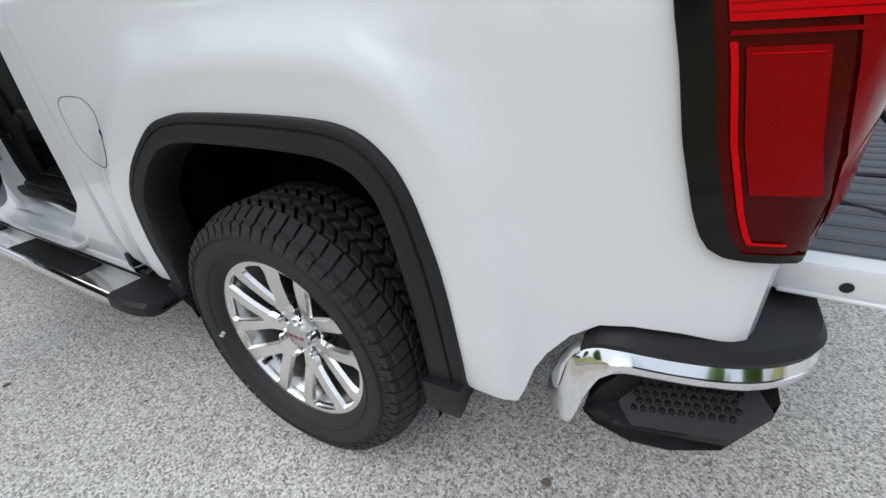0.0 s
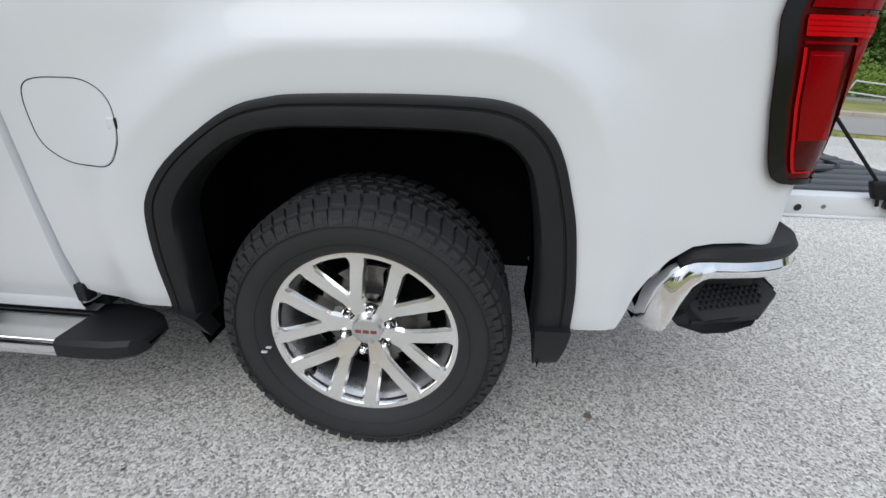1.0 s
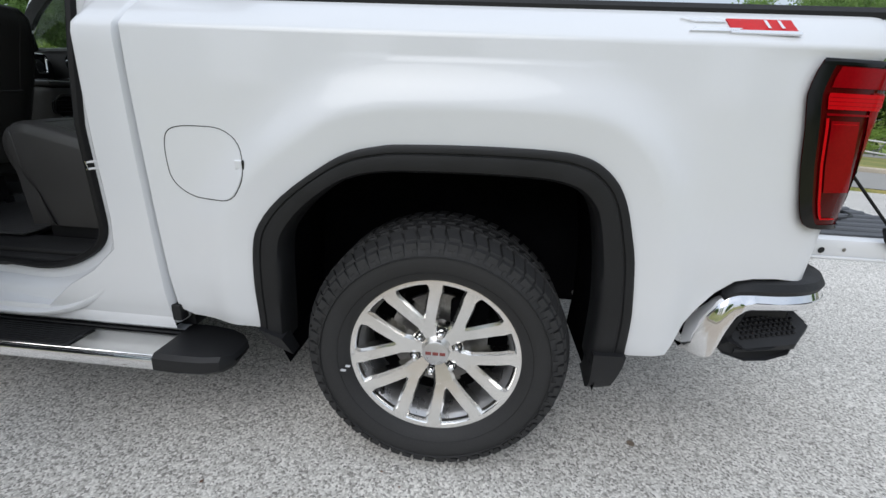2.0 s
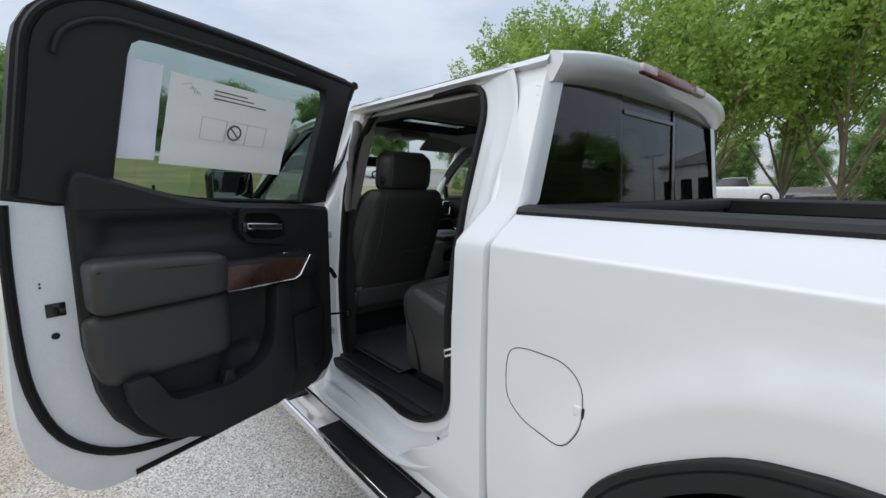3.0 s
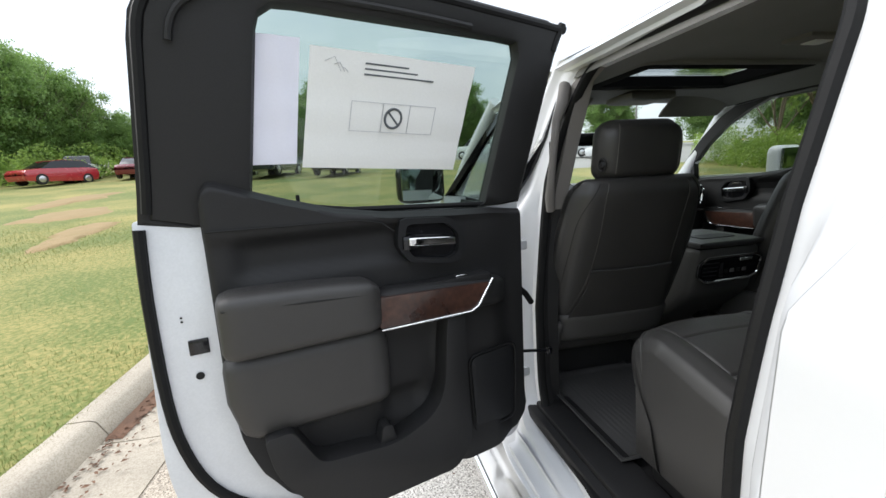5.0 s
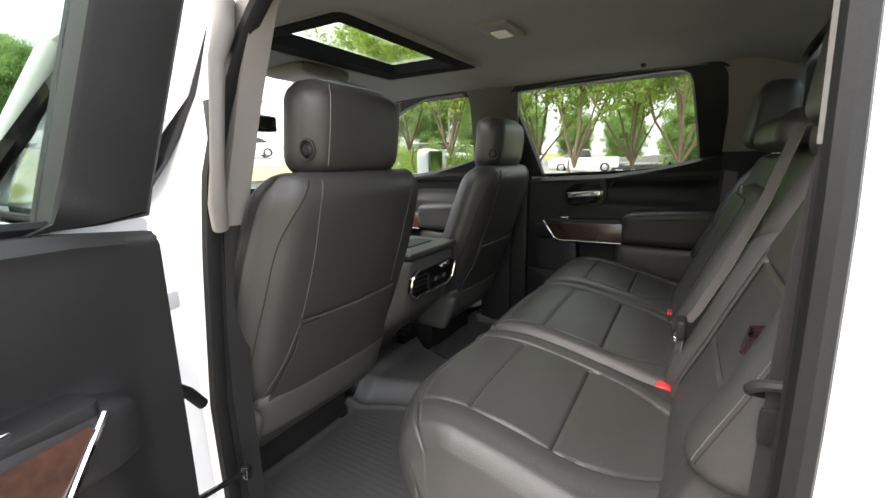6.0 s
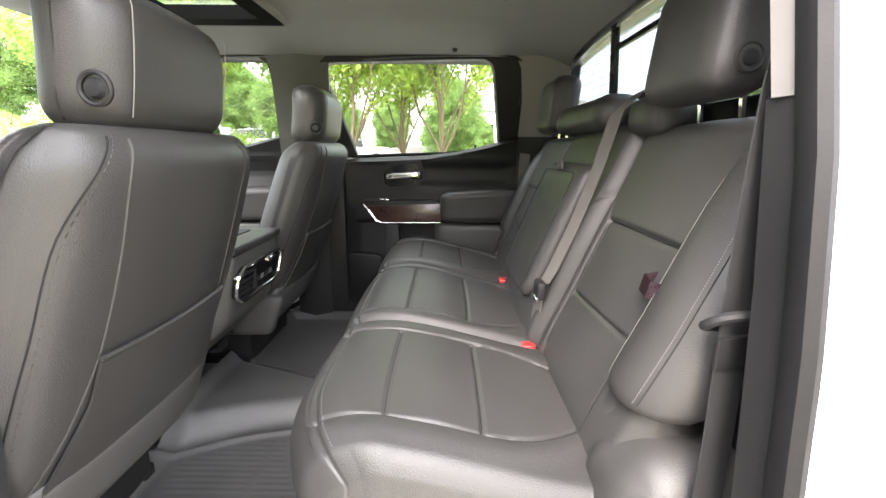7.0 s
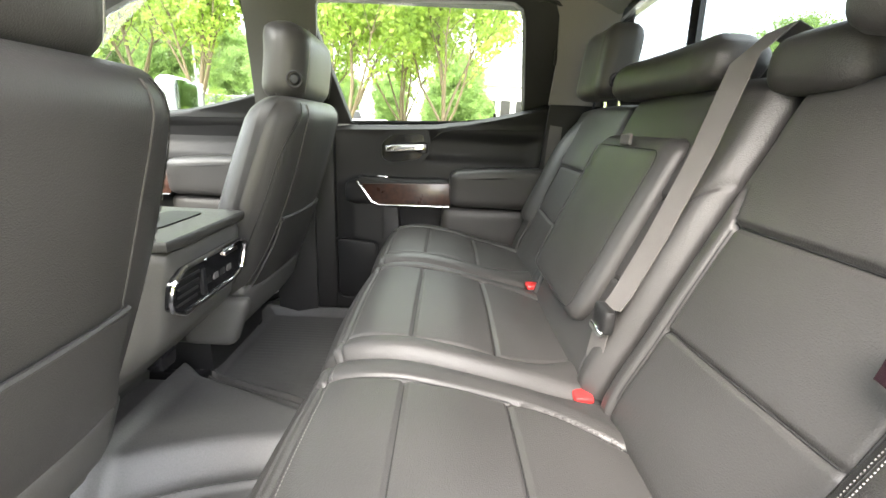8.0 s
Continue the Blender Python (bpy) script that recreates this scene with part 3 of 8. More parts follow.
def wheel(outer):
    """A wheel about the y axis, its outer face at y = 0 and looking to -y."""
    w = outer
    t = part("tyre", lathe(tyre_profile(), n=96), RUBBER, w, "black all-terrain tyre with blocky tread")
    part("tread", tread(), RUBBER, t, "", 30)
    for r in (0.300, 0.352):
        part("sidewall_rib", lathe([(r - 0.0015, 0.014 if r < 0.32 else 0.004), (r, 0.0095 if r < 0.32 else 0.0005), (r + 0.0015, 0.013 if r < 0.32 else 0.005)], n=96), RUBBER, t)
    part("chalk_mark", box(-0.272, -0.258, -0.0035 + 0.0045, 0.0085, -0.032, -0.029), INK_PALE, t)
    part("chalk_mark", box(-0.288, -0.272, 0.001, 0.008, -0.049, -0.045), INK_PALE, t)
    rim = part("rim", lathe([(0.248, 0.24), (0.235, 0.20), (0.232, 0.10), (0.240, 0.075), (0.252, 0.060), (0.256, 0.046), (0.262, 0.041), (0.270, 0.041), (0.272, 0.046), (0.271, 0.056), (0.262, 0.062), (0.262, 0.24)], n=96),
               ALLOY_DULL, w, "six twin-spoke polished alloy wheel")
    part("rim_edge", lathe([(0.247, 0.062), (0.249, 0.047), (0.253, 0.0415), (0.266, 0.0385), (0.270, 0.0395), (0.2725, 0.045)], n=96), ALLOY, rim)
    part("brake_disc", lathe([(0.06, 0.165), (0.165, 0.165), (0.165, 0.18), (0.06, 0.18)], n=48), STEEL, w)
    part("brake_caliper", pad((0.10, 0.175, 0.11), (0.13, 0.07, 0.10), 0.02, 5), LINER, w)
    part("hub_face", lathe([(0.0, 0.082), (0.040, 0.082), (0.062, 0.086), (0.088, 0.092), (0.092, 0.105), (0.092, 0.13), (0.0, 0.13)], n=48), ALLOY, rim)
    # added near-black disc, standing in for the darkness behind the spokes
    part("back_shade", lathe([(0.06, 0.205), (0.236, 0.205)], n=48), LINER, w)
    for k in range(6):
        th = radians(48 + 60 * k)
        bm = bmesh.new()
        def at(r, a, y):
            return (r * math.cos(th + a), y, r * math.sin(th + a))
        def bar(secs):
            """Chamfered bar: radius, angle, half width of its flat face, half width at its flanks, height, depth."""
            rings = []
            for r, a, flat, half, y, depth in secs:
                da, db = flat / r, half / r
                rings.append([at(r, a - db, y + 0.011), at(r, a - da, y), at(r, a + da, y), at(r, a + db, y + 0.011), at(r, a + db * 0.85, y + depth), at(r, a - db * 0.85, y + depth)])
            loft(rings, bm=bm)
        # a stem from the hub that forks into two arms, each bent at the rim
        bar([(0.044, 0, 0.016, 0.021, 0.083, 0.035), (0.075, 0, 0.022, 0.030, 0.076, 0.04), (0.105, 0, 0.028, 0.037, 0.0685, 0.045), (0.124, 0, 0.028, 0.034, 0.0635, 0.045), (0.131, 0, 0.012, 0.022, 0.063, 0.045)])
        for s in (-1, 1):
            bar([(0.112, s * radians(7.0), 0.016, 0.0225, 0.066, 0.05), (0.135, s * radians(10.0), 0.0165, 0.0230, 0.0600, 0.055), (0.17, s * radians(13.2), 0.0170, 0.0235, 0.0525, 0.056), (0.205, s * radians(15.4), 0.0175, 0.0240, 0.0465, 0.055),
                 (0.232, s * radians(17.0), 0.0185, 0.0250, 0.0430, 0.05), (0.246, s * radians(16.6), 0.0205, 0.0265, 0.0415, 0.04), (0.262, s * radians(15.6), 0.029, 0.034, 0.0400, 0.02)])
        part("spoke", bm, ALLOY, rim, "", 25)
        a = th + radians(30)
        c = (0.0698 * math.cos(a), 0, 0.0698 * math.sin(a))
        part("lug_nut", lathe([(0.0, 0.058), (0.006, 0.058), (0.0095, 0.062), (0.0105, 0.088)], n=6, c=c), CHROME, rim, "", 20)
        part("lug_seat", lathe([(0.012, 0.0815), (0.016, 0.0808), (0.018, 0.086)], n=20, c=c), GROOVE, rim)
    cap = part("centre_cap", lathe([(0.0, 0.0655), (0.036, 0.0660), (0.042, 0.069), (0.0445, 0.085)], n=40), ALLOY_DULL, rim, "grey centre cap")
    for i in range(3):
        part("cap_mark", box(-0.032 + 0.0225 * i, -0.0135 + 0.0225 * i, 0.0647, 0.0668, -0.005, 0.007, 0.0008, 1), REDDUSTY, cap)
    part("valve", tube([(-0.172, 0.075, -0.155), (-0.166, 0.045, -0.148)], 0.0075, 8), GLOSS_BLACK, rim)
    return w


def wheel_part(x, y, turn):
    e = new("wheel")
    e.parent = truck
    e.matrix_world = pose(x, y, 0.4165) @ pose(0, 0, 0, 0, 0, turn)
    tagged(e, "black all-terrain tyre on a polished six-spoke alloy wheel")
    return e


W_NEAR = wheel(wheel_part(0, 0.0, 0))
for x, y, turn in ((-3.745, 0.0, 0), (0, 2 * MID, 180), (-3.745, 2 * MID, 180)):
    copy_thing(W_NEAR, pose(x, y, 0.4165) @ pose(0, 0, 0, 0, 0, turn))

# ---- tail lamp ----
LAMP = [(0.858, 1.30), (0.845, 1.262), (0.842, 1.22), (0.862, 1.15), (0.882, 1.06), (0.912, 0.965), (0.926, 0.932), (0.941, 0.911), (0.964, 0.898), (1.0, 0.894)]
def lamp_y(x):
    return 0.045 + 0.37 * max(0, x - 0.62) ** 2 + 5 * max(0, x - 1.02) ** 2


def lamp_skin(x0f, x1f, z0, z1, off, n=26):
    """A shell over the rear corner: f runs from the front edge (0) over the corner to the rear face (1)."""
    rings = []
    for k in range(n + 1):
        z = z0 + (z1 - z0) * (k / n) ** (1.7 if z0 < 0.9 else 1.0)
        xf = lerp_table(sorted((b, a) for a, b in LAMP), z)
        low = max(0.0, min(1.0, (0.97 - z) / 0.09))
        ring = []
        for j in range(15):
            f = x0f + (x1f - x0f) * j / 14
            # plan: straight along the side, then round the corner, then along the tail
            s = f * 0.42
            straight = 1.058 - xf
            if s < straight:
                x, y = xf + s, lamp_y(xf + s)
                nx, ny = 0.2, -1.0
            else:
                q = min((s - straight) / 0.20, 1.0)
                x = 1.058 + 0.040 * math.sin(q * math.pi / 2) - 0.075 * low * q
                y = lamp_y(1.058) + 0.16 * (q ** 1.2) * (1 - 0.35 * low)
                nx, ny = math.sin(q * math.pi / 2), -math.cos(q * math.pi / 2)
            ring.append((x + nx * off, y + ny * off + max(0, z - 1.30) * 1.0, z))
        rings.append(ring)
    return loft(rings, False, False)


lamp = part("tail_lamp", lamp_skin(0.0, 1.0, 0.895, 1.298, 0.010), REDDARK, truck, "red tail lamp with a smoked black edge", 50)
part("lamp_edge", lamp_skin(0.0, 0.088, 0.8945, 1.30, 0.0125), LAMP_BLACK, lamp, "glossy black lamp edge", 50)
part("lamp_top", lamp_skin(0.0, 1.0, 1.288, 1.302, 0.0130, 3), LAMP_BLACK, lamp, "", 50)
part("lamp_bottom", lamp_skin(0.0, 0.90, 0.8945, 0.907, 0.0128, 5), LAMP_BLACK, lamp, "", 50)
part("lamp_bar", lamp_skin(0.125, 0.50, 1.192, 1.228, 0.0140), REDBRIGHT, lamp, "bright red lamp bar", 50)
for k in range(3):
    part("bar_rib", lamp_skin(0.130, 0.495, 1.200 + 0.009 * k, 1.2012 + 0.009 * k, 0.0147, 2), REDLENS, lamp, "", 50)
part("lamp_bar", lamp_skin(0.125, 0.56, 1.178, 1.183, 0.0135, 4), REDLENS, lamp, "", 50)
part("lamp_panel", lamp_skin(0.125, 0.86, 1.240, 1.285, 0.0130), REDLENS, lamp, "", 50)
part("lamp_strip", lamp_skin(0.122, 0.140, 0.925, 1.172, 0.0140), REDBRIGHT, lamp, "thin bright red light strip", 50)
part("lamp_strip", lamp_skin(0.122, 0.230, 0.921, 0.925, 0.0140, 2), REDBRIGHT, lamp, "", 50)
part("lamp_panel", lamp_skin(0.158, 0.345, 0.992, 1.166, 0.0128), REDLENS, lamp, "deep red lens panel", 50)
part("panel_line", lamp_skin(0.170, 0.335, 1.158, 1.1595, 0.0136, 2), REDBRIGHT, lamp, "", 50)
part("lamp_panel", lamp_skin(0.405, 0.87, 0.925, 1.232, 0.0128), REDLENS, lamp, "deep red lens panel", 50)
part("lamp_strip", lamp_skin(0.88, 0.96, 1.02, 1.25, 0.0135), REDBRIGHT, lamp, "", 50)
lamp_b = part("tail_lamp", flip(lamp_skin(0.0, 1.0, 0.895, 1.298, 0.010)), REDDARK, truck, "", 50)

# ---- rear bumper ----
def bumper_plan(s):
    """Plan of the bumper: from its tucked front end along the side, round the corner, to the middle."""
    if s < 0.25:
        x = 0.735 + s
        return x, 0.043 + 0.50 * max(0, x - 0.72) ** 2 + 0.056 * max(0, 1 - s / 0.065) ** 2
    q = min((s - 0.25) / 0.20, 1)
    x = 0.985 + 0.175 * math.sin(q * math.pi / 2)
    y = 0.078 + 0.07 * q + 0.10 * (1 - math.cos(q * math.pi / 2))
    return x, y + max(0, s - 0.45)


bump_label = "chrome rear bumper with black corner step and top pad"
bumper = part("rear_bumper", box(0.90, 1.10, 0.30, 2 * MID - 0.30, 0.56, 0.70, 0.02), LINER, truck, bump_label)
SEC = [0.01 * k for k in range(16)] + [0.02 * k for k in range(8, 30)] + [0.60, 0.66, 0.8, 1.0, 1.3]


def chrome_bar():
    rings = []
    for s in SEC:
        x, y = bumper_plan(s)
        top = lerp_table([(0.0, 0.54), (0.012, 0.60), (0.03, 0.642), (0.05, 0.677), (0.075, 0.695), (0.095, 0.702), (0.135, 0.703), (0.21, 0.699), (0.30, 0.697), (0.5, 0.700)], s)
        low = lerp_table([(0.0, 0.500), (0.05, 0.496), (0.064, 0.502), (0.072, 0.54), (0.082, 0.585), (0.10, 0.630), (0.12, 0.648), (0.14, 0.655), (0.22, 0.653), (0.30, 0.650), (0.40, 0.652), (0.45, 0.64), (0.53, 0.55), (1.3, 0.52)], s)
        edge = 0.004 + 0.014 * min(1, s / 0.08)
        rings.append([(x, y + 0.03, top + 0.004), (x, y + 0.004, top), (x, y - 0.006, top - edge), (x, y - 0.010, (top * 0.6 + low * 0.4)), (x, y - 0.008, low + 0.012), (x, y + 0.004, low), (x, y + 0.05, low + 0.002)])
    return loft(rings, False, False)


part("chrome_bar", chrome_bar(), CHROME, bumper, "mirror chrome corner bar", 40)
part("chrome_bar", flip(chrome_bar()), CHROME, bumper, "", 40)


def top_pad():
    rings = []
    for s in [0.062, 0.075] + [v for v in SEC if v > 0.08]:
        x, y = bumper_plan(s)
        up = lerp_table([(0.062, 0.700), (0.085, 0.726), (0.135, 0.738), (0.245, 0.736), (0.33, 0.733), (0.42, 0.738), (0.57, 0.745), (1.3, 0.745)], s)
        lo = lerp_table([(0.062, 0.687), (0.075, 0.697), (0.095, 0.704), (0.135, 0.705), (0.21, 0.701), (0.30, 0.699), (0.5, 0.702)], s)
        wide = lerp_table([(0.062, 0.03), (0.1, 0.06), (0.25, 0.08), (0.38, 0.11), (0.5, 0.14)], s)
        nx, ny = (0, 1) if s < 0.25 else (-math.sin(min((s - 0.25) / 0.22, 1) * math.pi / 2), max(0.15, math.cos(min((s - 0.25) / 0.22, 1) * math.pi / 2)))
        rings.append([(x + nx * 0.002, y + 0.002, lo), (x - nx * 0.002, y - 0.001, lo + 0.012), (x + nx * 0.010, y + ny * 0.010, up - 0.004), (x + nx * 0.022, y + ny * 0.022, up), (x + nx * wide, y + ny * wide, up + 0.004), (x + nx * wide, y + ny * wide, lo - 0.02)])
    return loft(rings, True, True)


part("top_pad", top_pad(), BLACK_PLASTIC, bumper, "ribbed black plastic step pad", 35)
part("top_pad", flip(top_pad()), BLACK_PLASTIC, bumper, "", 35)


def step_pocket():
    """Corner step: a dark recess with a sloping lip and a raised tread."""
    bm = prism(rounded([(0.815, 0.525), (0.835, 0.60), (0.875, 0.690), (1.04, 0.68), (1.045, 0.60), (1.03, 0.505), (0.90, 0.487)], 0.015, 3), "y", 0.15, 0.22)
    bend = lambda x: 0.054 + 0.50 * max(0, x - 0.80) ** 2 + 3.4 * max(0, x - 0.98) ** 2
    outline = [(0.815, 0.535), (0.838, 0.512), (0.905, 0.490), (0.97, 0.492), (1.05, 0.499), (1.122, 0.538), (1.127, 0.575), (1.055, 0.544), (0.97, 0.530), (0.905, 0.524), (0.845, 0.552)]
    loft([[(x, bend(x) + 0.008, z) for x, z in outline], [(x, bend(x), z + 0.004) for x, z in outline], [(x * 0.97 + 0.03, bend(x) + 0.10, z + 0.02) for x, z in outline]], bm=bm)
    loft([[(0.812, 0.066, 0.530), (0.838, 0.066, 0.60), (0.872, 0.066, 0.652), (0.90, 0.10, 0.648), (0.885, 0.11, 0.56), (0.845, 0.072, 0.535)],
          [(0.830, 0.13, 0.535), (0.85, 0.13, 0.60), (0.89, 0.13, 0.645), (0.91, 0.13, 0.64), (0.90, 0.13, 0.56), (0.86, 0.13, 0.54)]], bm=bm)
    loft([[(0.87, 0.060, 0.527), (1.05, 0.088, 0.548), (1.115, 0.15, 0.58), (1.07, 0.19, 0.62), (0.88, 0.15, 0.590)], [(0.87, 0.064, 0.515), (1.05, 0.090, 0.53), (1.115, 0.15, 0.565), (1.07, 0.19, 0.60), (0.88, 0.15, 0.57)]], bm=bm)
    return bm


pocket = part("corner_step", step_pocket(), BLACK_PLASTIC, bumper, "black plastic corner step", 30)
part("corner_step", flip(step_pocket()), BLACK_PLASTIC, bumper, "", 30)
bm = bmesh.new()
for i in range(11):
    for j in range(5):
        x = 0.900 + 0.0155 * i + (0.007 if j % 2 else 0)
        f = (j + 0.5) / 5
        y = 0.082 + 0.165 * max(0, x - 0.87) + 0.055 * f
        z = 0.530 + 0.80 * (y - 0.072)
        pad((x, y, z + 0.004), (0.0105, 0.013, 0.008), 0.0035, 2, bm=bm)
part("step_tread", bm, BLACK_PLASTIC, pocket)

# ---- load bed and open tailgate ----
bed = part("bed_floor", box(-0.82, 1.06, 0.49, 2 * MID - 0.49, 0.80, 0.84), BEDLINER, truck, "black spray-lined load bed")
for x0, x1 in ((-0.82, -0.53), (0.55, 1.06)):
    for y0, y1 in ((0.24, 0.49), (2 * MID - 0.49, 2 * MID - 0.24)):
        part("floor_corner", box(x0, x1, y0, y1, 0.80, 0.84), BEDLINER, bed)
for y0, y1 in ((0.225, 0.50), (2 * MID - 0.50, 2 * MID - 0.225)):
    part("wheel_tub", box(-0.55, 0.57, y0, y1, 1.035, 1.06, 0.008), BEDLINER, bed)
    part("wheel_tub", box(-0.55, 0.57, y1 - 0.012 if y0 < 1 else y0, y1 if y0 < 1 else y0 + 0.012, 0.84, 1.05), BEDLINER, bed)
for k in range(9):
    part("floor_rib", box(-0.80, 1.05, 0.54 + 0.115 * k, 0.59 + 0.115 * k, 0.84, 0.852, 0.004, 1), BEDLINER, bed)
part("front_wall", box(-0.835, -0.80, 0.16, 2 * MID - 0.16, 0.80, 1.39, 0.008), BEDLINER, bed)
part("side_wall", box(-0.80, 1.04, 0.225, 0.25, 1.05, 1.39, 0.004), BEDLINER, bed)
part("side_wall", box(-0.80, 1.04, 2 * MID - 0.25, 2 * MID - 0.225, 1.05, 1.39, 0.004), BEDLINER, bed)


def rail_cap():
    prof = [(0.149, 1.398), (0.147, 1.412), (0.156, 1.424), (0.20, 1.430), (0.262, 1.428), (0.275, 1.418), (0.275, 1.36), (0.255, 1.36), (0.20, 1.398)]
    return loft([[(x, y, z) for y, z in prof] for x in (-0.842, -0.8, 0.2, 1.03)])


part("rail_cap", rail_cap(), BLACK_PLASTIC, side, "grained black bed rail cap")
part("rail_cap", flip(rail_cap()), BLACK_PLASTIC, truck)
part("front_cap", box(-0.842, -0.765, 0.276, 2 * MID - 0.276, 1.375, 1.428, 0.008), BLACK_PLASTIC, bed)

gate = part("tailgate", box(1.07, 1.64, 0.27, 2 * MID - 0.27, 0.755, 0.822, 0.012), WHITE, truck, "white tailgate lowered flat with a ribbed black liner")
liner = part("gate_liner", box(1.10, 1.60, 0.315, 2 * MID - 0.315, 0.822, 0.830, 0.003), BEDLINER, gate)
for k in range(20):
    part("liner_rib", tube([(1.13, 0.37 + 0.07 * k, 0.831), (1.57, 0.37 + 0.07 * k, 0.831)], 0.009, 8, flat=1.8), BEDLINER, liner)
part("access_ring", tube([(1.32 + 0.16 * math.cos(a), 0.62 + 0.13 * math.sin(a), 0.838) for a in [k * math.pi / 12 for k in range(24)]], 0.006, 6, closed=True), BLACK_PLASTIC, liner)
part("gate_cable", tube([(1.02, 0.235, 1.17), (1.10, 0.245, 1.08), (1.34, 0.262, 0.86), (1.36, 0.262, 0.80)], 0.0042, 8), SEAL, gate, "black tailgate cable")
part("cable_hook", pad((1.345, 0.256, 0.845), (0.05, 0.020, 0.05), 0.008, 4, lambda p, c: p + Vector((-0.5 * p.z, 0, 0))), SEAL, gate)
latch_box = part("gate_latch", box(1.375, 1.455, 0.236, 0.272, 0.792, 0.850, 0.008), GLOSS_BLACK, gate, "black tailgate latch block")
part("latch_pin", tube([(1.455, 0.254, 0.828), (1.475, 0.254, 0.828)], 0.010, 10), SEAL, latch_box)
part("edge_hole", lathe([(0, 0.268), (0.010, 0.2685)], n=14, c=(1.17, 0, 0.785)), GROOVE, gate)
part("edge_hole", lathe([(0, 0.268), (0.006, 0.2685)], n=14, c=(1.235, 0, 0.790)), STEEL, gate)
part("edge_lip", box(1.08, 1.62, 0.262, 0.270, 0.758, 0.768, 0.003, 1), WHITE, gate)

# ---- running board ----
board = part("running_board", prism(rounded([(-0.035, 0.372), (0.14, 0.378), (0.16, 0.36), (0.15, 0.335), (-0.02, 0.330), (-0.042, 0.345)], 0.012, 3), "x", -2.95, -0.865), BLACK_PLASTIC, truck, "chrome running board with black step pads")
part("chrome_strip", prism(rounded([(-0.0445, 0.374), (-0.030, 0.380), (-0.028, 0.35), (-0.034, 0.333), (-0.044, 0.338)], 0.004, 2), "x", -2.96, -0.872), CHROME, board)
part("chrome_deck", box(-2.95, -0.872, -0.026, 0.095, 0.372, 0.3795, 0.002, 1), ALLOY, board)
part("inner_groove", box(-2.95, -0.80, 0.100, 0.15, 0.378, 0.386, 0.003, 1), BLACK_PLASTIC, board)
for x0, x1 in ((-1.80, -1.18), (-2.90, -2.15)):
    p = part("step_pad", box(x0, x1, -0.028, 0.085, 0.3795, 0.387, 0.003, 1), BLACK_PLASTIC, board, "ribbed black step pad")
    for k in range(9):
        part("pad_rib", box(x0 + 0.01, x1 - 0.01, -0.018 + 0.0115 * k, -0.0125 + 0.0115 * k, 0.387, 0.3895), BLACK_PLASTIC, p)


def end_cap():
    rings = []
    for x, w, lo, hi, t in ((-0.875, 0.0, 0.325, 0.392, 0.16), (-0.80, -0.002, 0.325, 0.392, 0.16), (-0.72, 0.004, 0.325, 0.389, 0.15), (-0.67, 0.022, 0.327, 0.384, 0.13), (-0.648, 0.05, 0.332, 0.374, 0.11), (-0.640, 0.07, 0.345, 0.362, 0.10)):
        rings.append([(x, -0.046 + w, lo + 0.014), (x, -0.044 + w, hi - 0.012), (x, -0.030 + w, hi), (x, t, hi - 0.004), (x, t, lo + 0.01), (x, -0.03 + w, lo)])
    return loft(rings)


part("end_cap", end_cap(), BLACK_PLASTIC, board, "black plastic end cap", 30)
for x in (-2.5, -1.55, -0.95):
    part("bracket", box(x - 0.04, x + 0.04, 0.12, 0.50, 0.36, 0.42, 0.01), LINER, board)
bm = flip(prism(rounded([(-0.035, 0.372), (0.14, 0.378), (0.15, 0.335), (-0.02, 0.330)], 0.012, 3), "x", -2.95, -0.65))
part("running_board", bm, BLACK_PLASTIC, truck)

# ---- cab shell ----
CAB = [(0.40, 0.100), (0.46, 0.070), (0.55, 0.055), (0.70, 0.050), (1.00, 0.045), (1.30, 0.048), (1.325, 0.055), (1.345, 0.078), (1.41, 0.162), (1.44, 0.196), (1.83, 0.320), (1.86, 0.345), (1.90, 0.42)]


def cab_y(z):
    return lerp_table(CAB, z)


# door opening (x, z), anticlockwise from the lower front corner
OPENING = rounded([(-1.96, 0.575), (-1.30, 0.575), (-1.122, 0.68), (-1.118, 1.12), (-1.110, 1.33), (-1.100, 1.72), (-1.155, 1.825), (-1.88, 1.835), (-1.975, 1.68), (-2.010, 1.36), (-2.010, 0.90), (-2.005, 0.68)],
                  [0.05, 0.10, 0.08, 0.1, 0.1, 0.07, 0.07, 0.09, 0.1, 0.1, 0.1, 0.09], 6)


DOORWAY = [(0.50, 0.155), (1.05, 0.150), (1.25, 0.176), (1.49, 0.222), (1.63, 0.264), (1.84, 0.335)]


def step_y(z, d, x=-1.1):
    """How deep the doorway's step lies: d runs from the outer skin (0) to the seal (0.112)."""
    z = max(0.5, min(z, 1.84))
    skin = cab_y(z)
    front = max(0.0, min(1.0, (-1.60 - x) / 0.38))
    deep = lerp_table(DOORWAY, z) + front * (0.070 - 0.032 * max(0.0, min(1.0, (z - 1.2) / 0.3)))
    return skin + (deep - skin) * d / 0.112


def jamb(levels, outline=OPENING):
    """A frame round the opening: each level is (outwards, inwards from the skin)."""
    rings = []
    outs = [inset(outline, -o) for o, _ in levels]
    for i in range(len(outline) + 1):
        k = i % len(outline)
        ring = []
        for (o, d), pts in zip(levels, outs):
            x, z = pts[k]
            if outline[k][1] > 1.70:
                z = min(z, 1.868 - 0.02 * (o < 0.1))
            ring.append((x, step_y(outline[k][1], d, outline[k][0]), max(z, 0.40)))
        rings.append(ring)
    return loft(rings, False, False)


